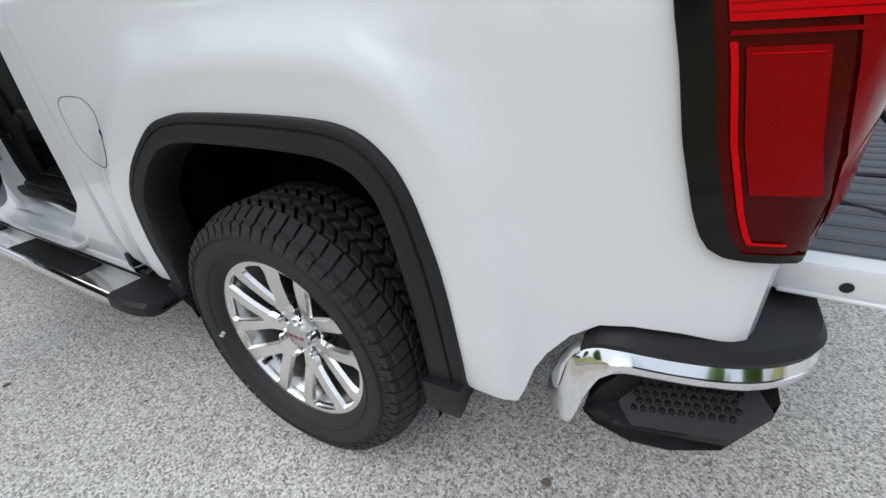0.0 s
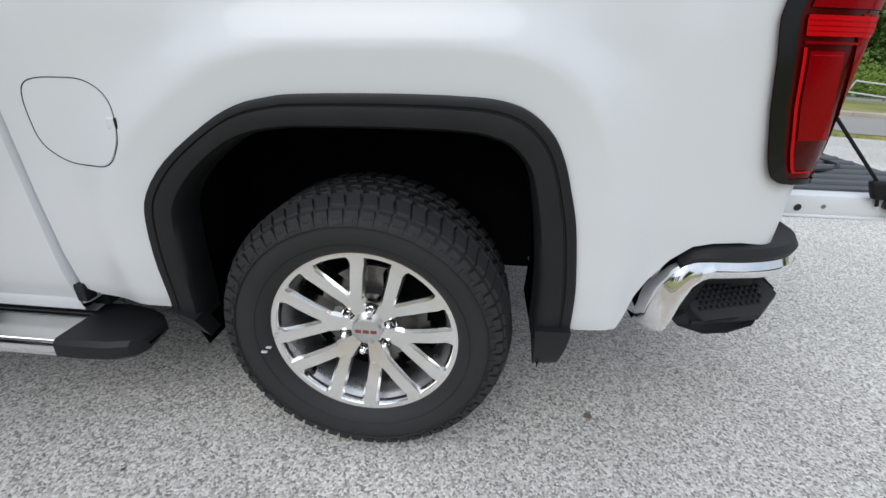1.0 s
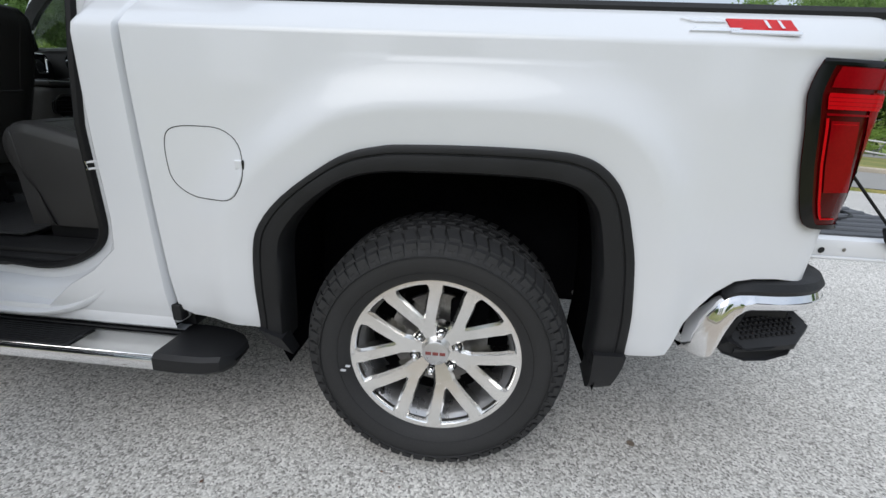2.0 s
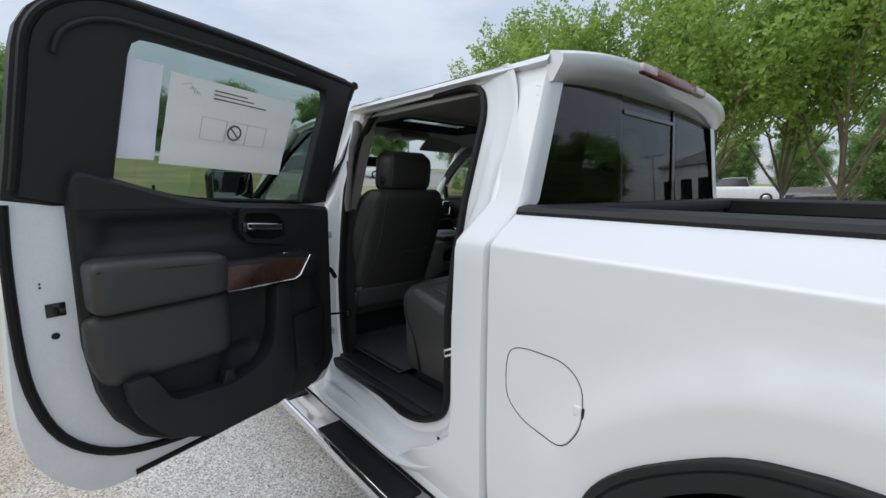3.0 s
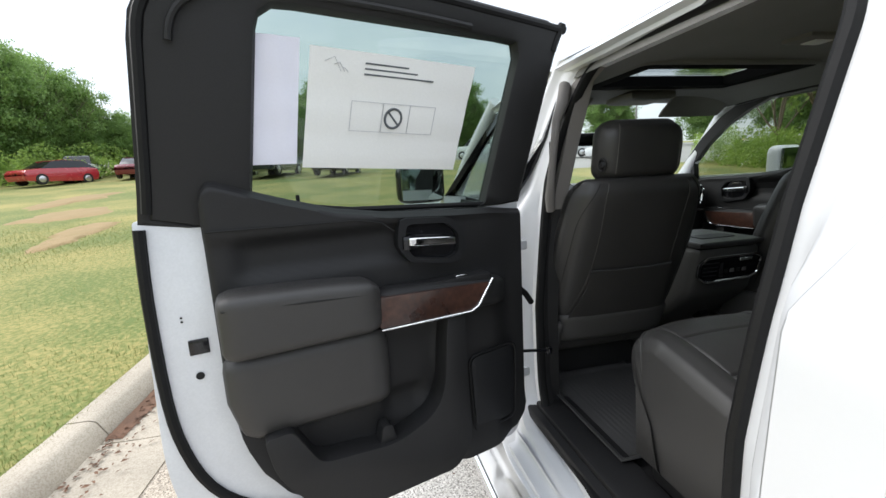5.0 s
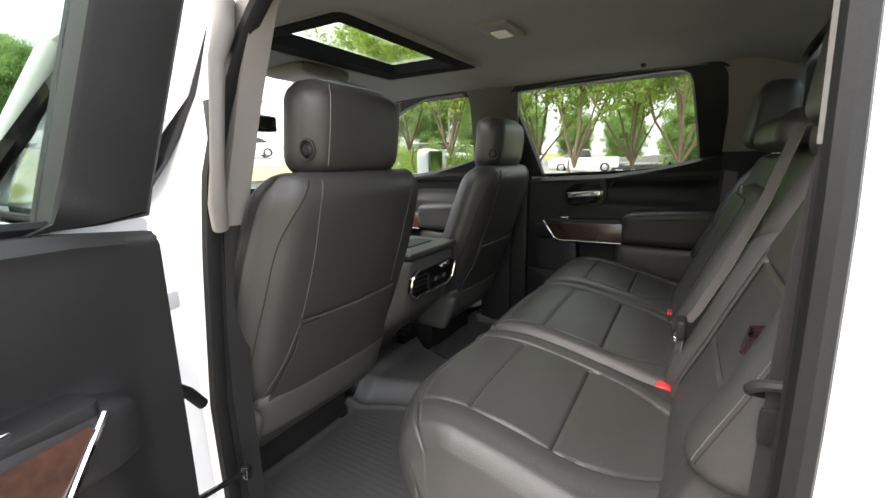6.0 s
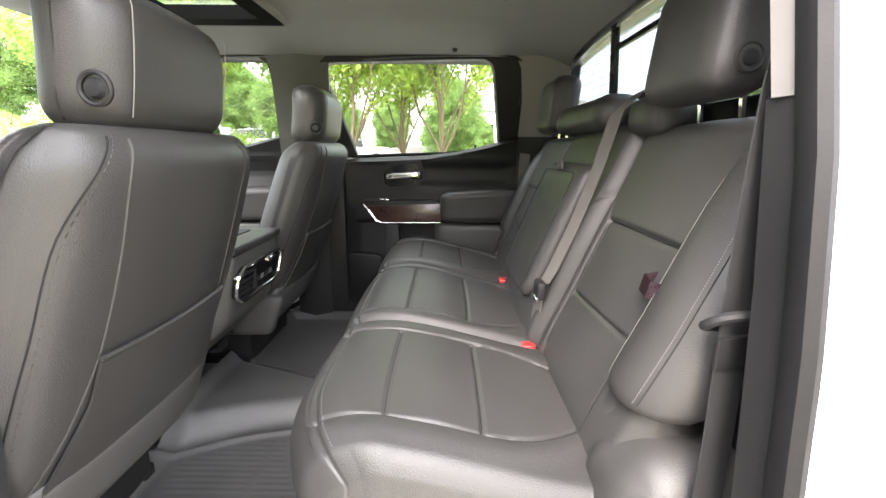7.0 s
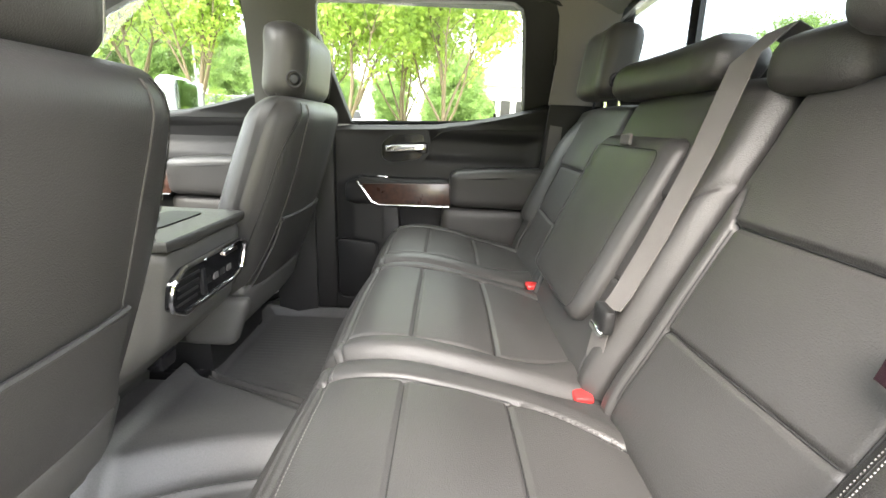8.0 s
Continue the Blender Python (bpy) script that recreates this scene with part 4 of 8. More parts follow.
cab = part("cab_frame", jamb([(0.150, 0.010), (0.139, 0.001), (0.133, 0.001), (0.126, 0.010), (0.115, 0.045), (0.095, 0.055), (0.070, 0.060), (0.058, 0.075), (0.045, 0.105), (0.025, 0.112), (0.010, 0.114), (0.004, 0.116)]), WHITE, truck,
           "white painted cab frame round the open doorway", 45)
seal_path = []
for k, (x, z) in enumerate(OPENING):
    seal_path.append((x, step_y(z, 0.112, x), z))
part("door_seal", tube(seal_path, 0.013, 8, closed=True, flat=1.4), SEAL, cab, "black rubber door seal")
part("inner_trim", jamb([(0.008, 0.114), (-0.003, 0.117), (-0.004, 0.126), (0.0, 0.134)]), SOFT_BLACK, cab, "", 45)
part("sill_hole", lathe([(0.0, 0.0), (0.009, 0.0)], n=14, c=(-1.10, 0.093, 0.625)), GROOVE, cab)
part("striker", tube([(-1.060, 0.115, 0.955), (-1.066, 0.085, 0.955), (-1.066, 0.085, 0.935), (-1.060, 0.115, 0.935)], 0.004, 8), CHROME, cab)


# rear corner skin between the doorway and the load bed
def rear_corner():
    us = [0, 0.15, 0.4, 0.7, 0.85, 0.94, 1.0]
    rows = []
    edge = sorted((z, x + 0.124) for x, z in OPENING if x > -1.32)
    for z in [0.44, 0.50, 0.56, 0.62, 0.7, 0.8, 0.9, 1.0, 1.1, 1.2, 1.26, 1.30, 1.315, 1.325, 1.345, 1.37, 1.41, 1.44, 1.5, 1.6, 1.7, 1.78, 1.83, 1.86]:
        x0 = lerp_table(edge, z) if z > 0.62 else lerp_table([(0.44, -1.35), (0.56, -1.20), (0.62, lerp_table(edge, 0.62))], z)
        x0 = min(x0, -0.93)
        x1 = -0.868 + max(0, z - 1.42) * -0.03
        row = [(x0, cab_y(z) + 0.010, z), (x0 + 0.003, cab_y(z) + 0.001, z), (x0 + 0.008, cab_y(z) - 0.003, z)] + [(x0 + (x1 - x0) * u, cab_y(z) - 0.003, z) for u in us[1:]]
        row += [(x1 + 0.010, cab_y(z) + 0.008, z), (x1 + 0.014, cab_y(z) + 0.030, z), (x1 + 0.012, cab_y(z) + 0.075, z)]
        rows.append(row)
    return loft(rows, False, False)


part("rear_corner", rear_corner(), WHITE, cab, "", 35)
part("rear_corner", flip(rear_corner()), WHITE, truck, "", 35)


def rocker():
    prof = [(0.16, 0.40), (0.105, 0.395), (0.075, 0.42), (0.068, 0.455), (0.072, 0.468), (0.10, 0.475), (0.115, 0.49), (0.118, 0.50)]
    return loft([[(x, y, z) for y, z in prof] for x in (-2.95, -2.5, -2.1, -1.5, -0.98, -0.90, -0.868)], False, False)


part("rocker_panel", rocker(), WHITE, cab, "", 35)
part("rocker_panel", flip(rocker()), WHITE, truck, "", 35)
part("rocker_guard", box(-2.95, -0.84, 0.13, 0.22, 0.40, 0.458, 0.01), BLACK_PLASTIC, cab)
part("corner_clip", box(-0.868, -0.835, 0.062, 0.10, 0.455, 0.515, 0.006), BLACK_PLASTIC, cab)
part("scuff_plate", prism(rounded([(-1.97, 0.17), (-1.20, 0.17), (-1.20, 0.36), (-1.97, 0.36)], 0.05, 4), "z", 0.565, 0.578, 0.004, 1), SOFT_BLACK, cab)


# roof
def roof_z(x, y):
    e = abs(y - MID) / 0.72
    return 1.915 - 0.045 * e ** 3 - 0.030 * max(0, (-2.2 - x) / 0.6) ** 2 - 0.012 * max(0, (x + 1.2) / 0.4) ** 2


SUNX, SUNY = (-2.42, -2.02), (0.66, 1.40)
ys = sorted(set(span(0.34, 2 * MID - 0.34, 33) + list(SUNY)))
xs = sorted(set(span(-2.80, -0.83, 28) + list(SUNX)))


def roof_point(x, y):
    z = roof_z(x, y)
    if x > -0.835:
        z -= 0.010
    return (x, y, z)


roof = part("roof", sheet(xs, ys, roof_point, 0.012, lambda x, y: SUNX[0] < x < SUNX[1] and SUNY[0] < y < SUNY[1]), WHITE, truck, "white cab roof with sunroof", 40)
part("sunroof_glass", sheet(span(SUNX[0] - 0.02, SUNX[1] + 0.02, 4), span(SUNY[0] - 0.02, SUNY[1] + 0.02, 4), lambda x, y: (x, y, roof_z(x, y) + 0.006), 0.005), PRIVACY, roof, "tinted sunroof glass")


def roof_rail():
    """The white rail from the roof edge down to the doorway, with its gutter step."""
    rows = []
    for x in [-2.85, -2.5, -2.1, -1.6, -1.3, -1.15, -1.05, -0.95, -0.87]:
        drop = 0.03 * max(0, (-2.2 - x) / 0.6) ** 2
        rows.append([(x, 0.345, 1.868 - drop), (x, 0.335, 1.872 - drop), (x, 0.312, 1.862 - drop), (x, 0.300, 1.845 - drop), (x, 0.318, 1.836 - drop), (x, 0.322, 1.826 - drop), (x, 0.40, 1.815 - drop)])
    return loft(rows, False, False)


part("roof_rail", roof_rail(), WHITE, cab, "", 35)
part("roof_rail", flip(roof_rail()), WHITE, truck, "", 35)


def roof_lip():
    rows = []
    for y in span(0.315, 2 * MID - 0.315, 25):
        e = abs(y - MID) / 0.745
        z = 1.905 - 0.040 * e ** 3
        xr = -0.778 - 0.05 * e ** 4
        rows.append([(-0.87, y, z + 0.010), (xr - 0.02, y, z + 0.004), (xr, y, z - 0.008), (xr + 0.002, y, z - 0.028), (xr - 0.014, y, z - 0.052), (-0.858, y, z - 0.078), (-0.90, y, z - 0.080)])
    return loft(rows, True, True)


part("roof_lip", roof_lip(), WHITE, roof, "", 40)
bl = part("brake_lamp", box(-0.835, -0.768, 0.70, 1.30, 1.862, 1.897, 0.006), REDDUSTY, truck, "smoked red high brake lamp")
part("lamp_end", box(-0.832, -0.7655, 0.695, 0.81, 1.866, 1.893, 0.004), LENS_PALE, bl)
part("lamp_end", box(-0.832, -0.7655, 1.19, 1.305, 1.866, 1.893, 0.004), LENS_PALE, bl)

# back wall and rear window
part("back_wall", box(-0.885, -0.862, 0.20, 2 * MID - 0.20, 0.60, 1.405, 0.004), WHITE, truck)
part("back_lip", tube([(-0.858, 0.225, 1.412), (-0.858, 2 * MID - 0.225, 1.412)], 0.012, 8), WHITE, truck)


def back_x(z):
    return -0.865 - 0.06 * (z - 1.41)


def glass_quad(ya, yb, za, zb, ta, tb, off=0.0, thick=0.004, n=2):
    """A pane in the back window's plane: y limits at the bottom (ya, yb) and at the top (ta, tb)."""
    pts = [(ya, za), (yb, za), (tb, zb), (ta, zb)]
    return loft([[(back_x(z) + off, y, z) for y, z in pts], [(back_x(z) + off + thick, y, z) for y, z in pts]])


rw = part("rear_window", glass_quad(0.235, 0.80, 1.415, 1.835, 0.325, 0.80), REARGLASS, truck, "dark tinted sliding rear window")
part("window_pane", glass_quad(0.80, 1.32, 1.415, 1.835, 0.80, 1.32, -0.006), REARGLASS, rw)
part("window_pane", glass_quad(1.32, 2 * MID - 0.235, 1.415, 1.835, 1.32, 2 * MID - 0.325), REARGLASS, rw)
part("slider_frame", glass_quad(1.290, 1.330, 1.415, 1.835, 1.290, 1.330, -0.010, 0.014), GLOSS_BLACK, rw)
part("slider_frame", glass_quad(0.79, 0.815, 1.415, 1.835, 0.79, 0.815, -0.012, 0.012), GLOSS_BLACK, rw)
part("slider_frame", glass_quad(0.815, 1.290, 1.757, 1.772, 0.815, 1.290, -0.006, 0.012), GLOSS_BLACK, rw)
part("window_band", glass_quad(0.235, 2 * MID - 0.235, 1.405, 1.425, 0.237, 2 * MID - 0.237, -0.012, 0.010), GLOSS_BLACK, rw)
for k in range(13):
    z = 1.45 + 0.027 * k
    part("heater_line", tube([(back_x(z) - 0.003, 0.28, z), (back_x(z) - 0.003, 0.79, z)], 0.0007, 4), STEEL, rw)
    part("heater_line", tube([(back_x(z) - 0.003, 1.335, z), (back_x(z) - 0.003, 1.84, z)], 0.0007, 4), STEEL, rw)

# ---- front of the truck ----
def door_skin(x0, x1, z0=0.47, z1=1.36, inner=0.0):
    zs = span(z0, z1, 16)
    rows = [[(x0, cab_y(z) + 0.04, z) for z in zs]] + [[(x, cab_y(z) - 0.002, z) for z in zs] for x in (x0 + 0.004, x0 + 0.3, x1 - 0.004)] + [[(x1, cab_y(z) + 0.04, z) for z in zs]]
    return loft(rows, False, False)


fd = part("front_door", door_skin(-3.10, -2.125), WHITE, truck, "white closed front door")
part("door_belt", tube([(-3.12, cab_y(1.372) + 0.0, 1.372), (-2.10, cab_y(1.372) + 0.0, 1.372)], 0.010, 8), SEAL, fd)
WIN = [(-3.06, 1.385), (-2.14, 1.385), (-2.09, 1.62), (-2.06, 1.79), (-2.14, 1.815), (-2.58, 1.79), (-2.78, 1.69)]
part("window_pane", loft([[(x, cab_y(z) + 0.03, z) for x, z in WIN], [(x, cab_y(z) + 0.034, z) for x, z in WIN]]), PRIVACY, fd)
outer = inset(WIN, -0.045)
part("window_frame", loft([[(a[0], cab_y(a[1]) + 0.012, a[1]), (b[0], cab_y(b[1]) + 0.020, b[1]), (b[0], cab_y(b[1]) + 0.05, b[1]), (a[0], cab_y(a[1]) + 0.05, a[1])] for a, b in zip(outer + outer[:1], WIN + WIN[:1])], True, False), GLOSS_BLACK, fd)
part("door_handle", pad((-2.28, 0.025, 1.19), (0.19, 0.03, 0.035), 0.012, 5), WHITE, fd)
part("front_skin", flip(door_skin(-3.10, -2.125)), WHITE, truck)
part("far_door_skin", flip(door_skin(-2.115, -1.01)), WHITE, truck)


def mirror():
    return pad((-2.72, -0.085, 1.47), (0.10, 0.24, 0.20), 0.045, 7, lambda p, c: p + Vector((-0.03 * (1 - p.y / 0.12) * 0.5, 0, 0)))


mir = part("wing_mirror", mirror(), GLOSS_BLACK, truck, "black wing mirror on the front door")
part("mirror_glass", pad((-2.678, -0.085, 1.47), (0.02, 0.205, 0.165), 0.009, 5), MIRROR, mir)
part("mirror_arm", loft([[(-2.76, 0.02, 1.36), (-2.66, 0.02, 1.36), (-2.66, 0.02, 1.40), (-2.76, 0.02, 1.40)], [(-2.80, 0.13, 1.35), (-2.66, 0.13, 1.35), (-2.66, 0.13, 1.39), (-2.80, 0.13, 1.39)]]), WHITE, mir)
mir2 = part("wing_mirror", flip(mirror()), WHITE, truck, "white wing mirror on the passenger door")
part("mirror_glass", flip(pad((-2.668, -0.085, 1.47), (0.02, 0.205, 0.165), 0.009, 5)), MIRROR, mir2)


def fender(x0=-4.72, x1=-3.10):
    rows = []
    for x in span(x0, x1, 40):
        lo = 0.50
        d = abs(x + 3.745)
        if d < 0.52:
            lo = 0.44 + math.sqrt(max(0, 1 - (d / 0.53) ** 4)) * 0.60
        nose = max(0, (-4.40 - x)) * 0.55
        zt = 1.30 - 0.05 * (-3.10 - x) / 1.6
        rows.append([(x, cab_y(z) - 0.01 + nose * nose * 1.2, z) for z in [lo + (zt - lo) * k / 10 for k in range(11)]] + [(x, 0.17 + nose * nose, zt + 0.05), (x, 0.28 + nose * nose, zt + 0.07)])
    return loft(rows, False, False)


part("front_fender", fender(), WHITE, truck, "", 35)
part("front_fender", flip(fender()), WHITE, truck, "", 35)


def hood():
    rows = []
    for x in span(-4.70, -3.10, 12):
        t = (-3.10 - x) / 1.6
        rows.append([(x, y, 1.37 - 0.05 * t - 0.13 * t ** 6 + 0.035 * (1 - (abs(y - MID) / 0.8) ** 2)) for y in span(0.27, 2 * MID - 0.27, 21)])
    return loft(rows, False, False)


part("hood", hood(), WHITE, truck, "white engine hood", 35)
part("grille", box(-4.79, -4.70, 0.35, 2 * MID - 0.35, 0.62, 1.22, 0.03), GLOSS_BLACK, truck)
for y in (0.16, 2 * MID - 0.36):
    part("headlamp", box(-4.74, -4.60, y, y + 0.20, 0.95, 1.20, 0.02), CHROME, truck)
part("front_bumper", pad((-4.72, MID, 0.53), (0.26, 1.86, 0.24), 0.08, 7), CHROME, truck)


def windscreen(off=0.0):
    rows = []
    for k in range(9):
        t = k / 8
        x, z = -3.22 + 0.50 * t, 1.335 + 0.52 * t
        rows.append([(x - 0.10 * (1 - (abs(s)) ** 2) + 0.0, MID + s * (0.80 - 0.09 * t), z) for s in span(-1, 1, 13)])
    return loft(rows, False, False)


part("windscreen", windscreen(), PANE, truck, "laminated windscreen")
for s in (1, -1):
    bm = tube([(-3.26, 0.215, 1.335), (-3.0, 0.26, 1.60), (-2.72, 0.335, 1.855)], [0.045, 0.036, 0.036], 10)
    part("windscreen_pillar", bm if s == 1 else flip(bm), WHITE, truck)
part("cowl", box(-3.34, -3.10, 0.28, 2 * MID - 0.28, 1.28, 1.34, 0.02), BLACK_PLASTIC, truck)

# ---- open rear door; its own axes: x from the hinge to the latch, y from the outside in ----
door = new("rear_door")
door.parent = truck
door.matrix_world = pose(-2.03, 0.12, 0, 0, 0, -75)
tagged(door, "open rear door with black inner panel and papers on its window")


def polar(pts, c, n=72):
    """The outline read off at even angles round c."""
    out = []
    m = len(pts)
    for k in range(n):
        a = 2 * math.pi * k / n
        dx, dy = math.cos(a), math.sin(a)
        best = None
        for i in range(m):
            (x1, y1), (x2, y2) = pts[i], pts[(i + 1) % m]
            ex, ey = x2 - x1, y2 - y1
            den = dx * ey - dy * ex
            if abs(den) < 1e-12:
                continue
            t = ((x1 - c[0]) * ey - (y1 - c[1]) * ex) / den
            s = ((x1 - c[0]) * dy - (y1 - c[1]) * dx) / den
            if t > 0 and -1e-9 <= s <= 1 + 1e-9:
                best = t if best is None else max(best, t)
        out.append((c[0] + dx * best, c[1] + dy * best))
    return out


def lean(z):
    return 0.056 + 0.16 * max(0, z - 1.42)


LOWER = rounded([(0.05, 0.540), (0.90, 0.507), (0.985, 0.525), (1.095, 0.66), (1.122, 0.82), (1.098, 1.44), (0.02, 1.40), (0.02, 0.62)], [0.04, 0.05, 0.06, 0.08, 0.10, 0.01, 0.01, 0.05], 5)
shell = part("door_shell", prism(LOWER, "y", -0.02, 0.070, 0.012, 2), WHITE_DUSTY, door, "white painted steel door edge", 40)
FRAME = rounded([(1.090, 1.415), (1.077, 1.50), (1.030, 1.91), (0.885, 2.007), (0.43, 1.997), (-0.125, 1.950), (-0.095, 1.885), (0.015, 1.395)], [0.005, 0.05, 0.09, 0.09, 0.2, 0.012, 0.02, 0.005], 6)
GLASS = rounded([(0.845, 1.40), (0.845, 1.46), (0.785, 1.91), (0.055, 1.885), (0.165, 1.395)], [0.01, 0.02, 0.055, 0.035, 0.01], 6)
cg = (0.46, 1.66)
fo, fi = polar(FRAME, cg), polar(GLASS, cg)


def framed(levels):
    """Rings between frame and glass: (share of the way in, off the glass plane)."""
    rings = []
    for i in range(len(fo) + 1):
        o, q = fo[i % len(fo)], fi[i % len(fo)]
        rings.append([(o[0] + (q[0] - o[0]) * f, lean(o[1] + (q[1] - o[1]) * f) + d, o[1] + (q[1] - o[1]) * f) for f, d in levels])
    return loft(rings, True, False)


frame_p = part("window_frame", framed([(0.0, -0.030), (0.0, 0.012), (0.06, 0.018), (0.10, 0.016), (0.13, 0.026), (0.90, 0.030), (0.97, 0.026), (1.0, 0.012), (1.0, -0.010)]), SOFT_BLACK, door, "black window frame trim", 35)
edge = [(x, lean(z) + 0.022, z) for x, z in inset(FRAME, 0.020) if z > 1.44]
part("frame_seal", tube(edge, 0.012, 8), SEAL, door, "black rubber frame seal")
part("frame_bead", tube([(x, lean(z) + 0.036, z) for x, z in inset(FRAME, 0.075) if z > 1.60 and x > 0.1], 0.008, 8), SOFT_BLACK, frame_p)
part("window_pane", loft([[(x, lean(z), z) for x, z in GLASS], [(x, lean(z) - 0.004, z) for x, z in GLASS]]), DOORGLASS, door, "tinted door window")
part("pane_seal", tube([(0.845, lean(1.46) + 0.014, 1.462), (0.60, lean(1.43) + 0.016, 1.425), (0.16, lean(1.4) + 0.016, 1.405)], 0.009, 6), SEAL, door)
bot = supple([(1.086, 0.074, 1.42), (1.094, 0.074, 1.25), (1.092, 0.074, 1.0), (1.074, 0.074, 0.86), (1.030, 0.074, 0.74), (0.950, 0.074, 0.652), (0.84, 0.074, 0.600), (0.66, 0.074, 0.572), (0.45, 0.074, 0.562)])
part("door_seal", tube(bot, 0.013, 8), SEAL, door, "black rubber door seal")
part("bottom_seal", tube([(0.86, 0.066, 0.522), (0.60, 0.068, 0.528), (0.15, 0.068, 0.548)], 0.012, 8), SEAL, door)
latch = part("latch", box(1.075, 1.094, 0.012, 0.060, 1.085, 1.125, 0.004), GLOSS_BLACK, door, "black door latch")
part("latch_claw", box(1.082, 1.096, 0.026, 0.044, 1.095, 1.115, 0.004), STEEL, latch)
part("edge_hole", lathe([(0.0, 0.0725), (0.010, 0.0725)], n=14, c=(1.015, 0, 1.045)), GROOVE, shell)
part("latch_plate", box(0.985, 1.03, 0.068, 0.0735, 1.10, 1.14, 0.003), GLOSS_BLACK, shell)
for x, z in ((1.005, 0.705), (0.935, 0.645), (1.035, 1.20), (1.035, 1.19)):
    part("bolt", lathe([(0.0, 0.0685 + 0.008), (0.008, 0.0765), (0.012, 0.070)], n=16, c=(x, 0, z)) if z < 1 else lathe([(0.0, 0.072), (0.003, 0.072)], n=8, c=(x, 0, z)), ALLOY_DULL if z < 1 else GROOVE, shell)

# inner panel: one moulded surface
P_LO = [(0.030, 0.74), (0.042, 0.655), (0.09, 0.605), (0.20, 0.580), (0.45, 0.567), (0.66, 0.572), (0.76, 0.600), (0.85, 0.66), (0.905, 0.735), (0.94, 0.83), (0.962, 1.0)]
P_HI = [(0.030, 1.380), (0.16, 1.395), (0.30, 1.400), (0.50, 1.412), (0.64, 1.432), (0.78, 1.472), (0.86, 1.498), (0.93, 1.522), (0.950, 1.515), (0.962, 1.47)]


def step_(a, b, x):
    t = max(0.0, min(1.0, (x - a) / (b - a)))
    return t * t * (3 - 2 * t)


def panel_n(u, z):
    lo, hi = lerp_table(P_LO, u), lerp_table(P_HI, u)
    n = 0.112
    n += 0.012 * step_(1.36, 1.40, z)                                             # shoulder roll
    n -= 0.020 * step_(0.36, 0.50, u) * step_(1.26, 1.30, z) * (1 - step_(1.345, 1.385, z)) * (1 - step_(0.86, 0.93, u))
    n += 0.030 * step_(0.36, 0.30, u) * step_(0.10, 0.19, u) * step_(1.20, 1.15, z)                      # column by the speaker
    n += 0.020 * step_(0.74, 0.62, z)
    n -= 0.020 * step_(0.32, 0.40, u) * (1 - step_(0.52, 0.58, u)) * step_(0.76, 0.84, z) * (1 - step_(1.02, 1.09, z))
    n -= 0.016 * step_(0.40, 0.46, u) * (1 - step_(0.78, 0.84, u)) * step_(0.72, 0.75, z) * (1 - step_(0.85, 0.88, z))
    n -= 0.030 * (1 - step_(0.0, 0.018, min(z - lo, hi - z, u - 0.022, 0.972 - u)))
    return n


rows = []
for u in span(0.030, 0.962, 96):
    lo, hi = lerp_table(P_LO, u), lerp_table(P_HI, u)
    zs = [lo + (hi - lo) * (0.5 - 0.5 * math.cos(math.pi * k / 69)) * 0.6 + (hi - lo) * k / 69 * 0.4 for k in range(70)]
    rows.append([(u, 0.066, lo)] + [(u, panel_n(u, z) + (lean(z) - 0.056) * 0.5, z) for z in zs] + [(u, 0.066, hi)])
rows.insert(0, [(p[0], 0.066, p[2]) for p in rows[0]])
rows.append([(p[0], 0.066, p[2]) for p in rows[-1]])
panel = part("inner_panel", loft(rows, False, False), SOFT_BLACK, door, "soft black moulded door panel", 60)
part("panel_stitch", tube([(0.955, 0.128, 1.405), (0.80, 0.127, 1.402), (0.60, 0.126, 1.398), (0.53, 0.124, 1.385), (0.49, 0.122, 1.355)], 0.0022, 5), GROOVE, panel)
arm = part("armrest", pad((0.762, 0.152, 1.175), (0.388, 0.115, 0.152), 0.030, 11, lambda p, c: Vector((p.x, p.y * (1 + 0.15 * c.z), p.z + 0.012 * c.x * (c.z > 0) + 0.006 * (1 - c.x * c.x) * (c.z > 0)))), LEATHER, panel, "padded black armrest")
part("arm_stitch", tube([(0.945, 0.207, 1.232), (0.76, 0.2135, 1.222), (0.60, 0.2115, 1.212), (0.575, 0.195, 1.214)], 0.0028, 5), GROOVE, arm)
part("lower_pad", pad((0.752, 0.112, 0.976), (0.425, 0.084, 0.240), 0.036, 11, lambda p, c: Vector((p.x - 0.030 * max(0, -c.z) * max(0, c.x), p.y - 0.012 * max(0, -c.z), p.z))), LEATHER, panel, "padded lower door panel", 60)
part("pull_body", pad((0.362, 0.140, 1.148), (0.426, 0.088, 0.100), 0.034, 9, lambda p, c: Vector((p.x, p.y, p.z + 0.010 * c.x))), SOFT_BLACK, panel, "black armrest body behind the trim")
part("wood_trim", prism(rounded([(0.575, 1.190), (0.22, 1.176), (0.275, 1.098), (0.575, 1.104)], 0.006, 3), "y", 0.11, 0.186, 0.005), WOOD, panel, "dark wood grain trim strip")
part("chrome_strip", tube([(0.203, 0.180, 1.184), (0.232, 0.186, 1.150), (0.262, 0.188, 1.108), (0.29, 0.188, 1.096), (0.572, 0.188, 1.099)], [0.005, 0.005, 0.005, 0.003, 0.002], 8), CHROME, panel, "chrome trim line")
part("switch_pod", prism(rounded([(0.20, 0.10), (0.46, 0.10), (0.47, 0.135), (0.43, 0.165), (0.20, 0.175)], 0.015, 4), "z", 1.180, 1.200, 0.004), SOFT_BLACK, panel)
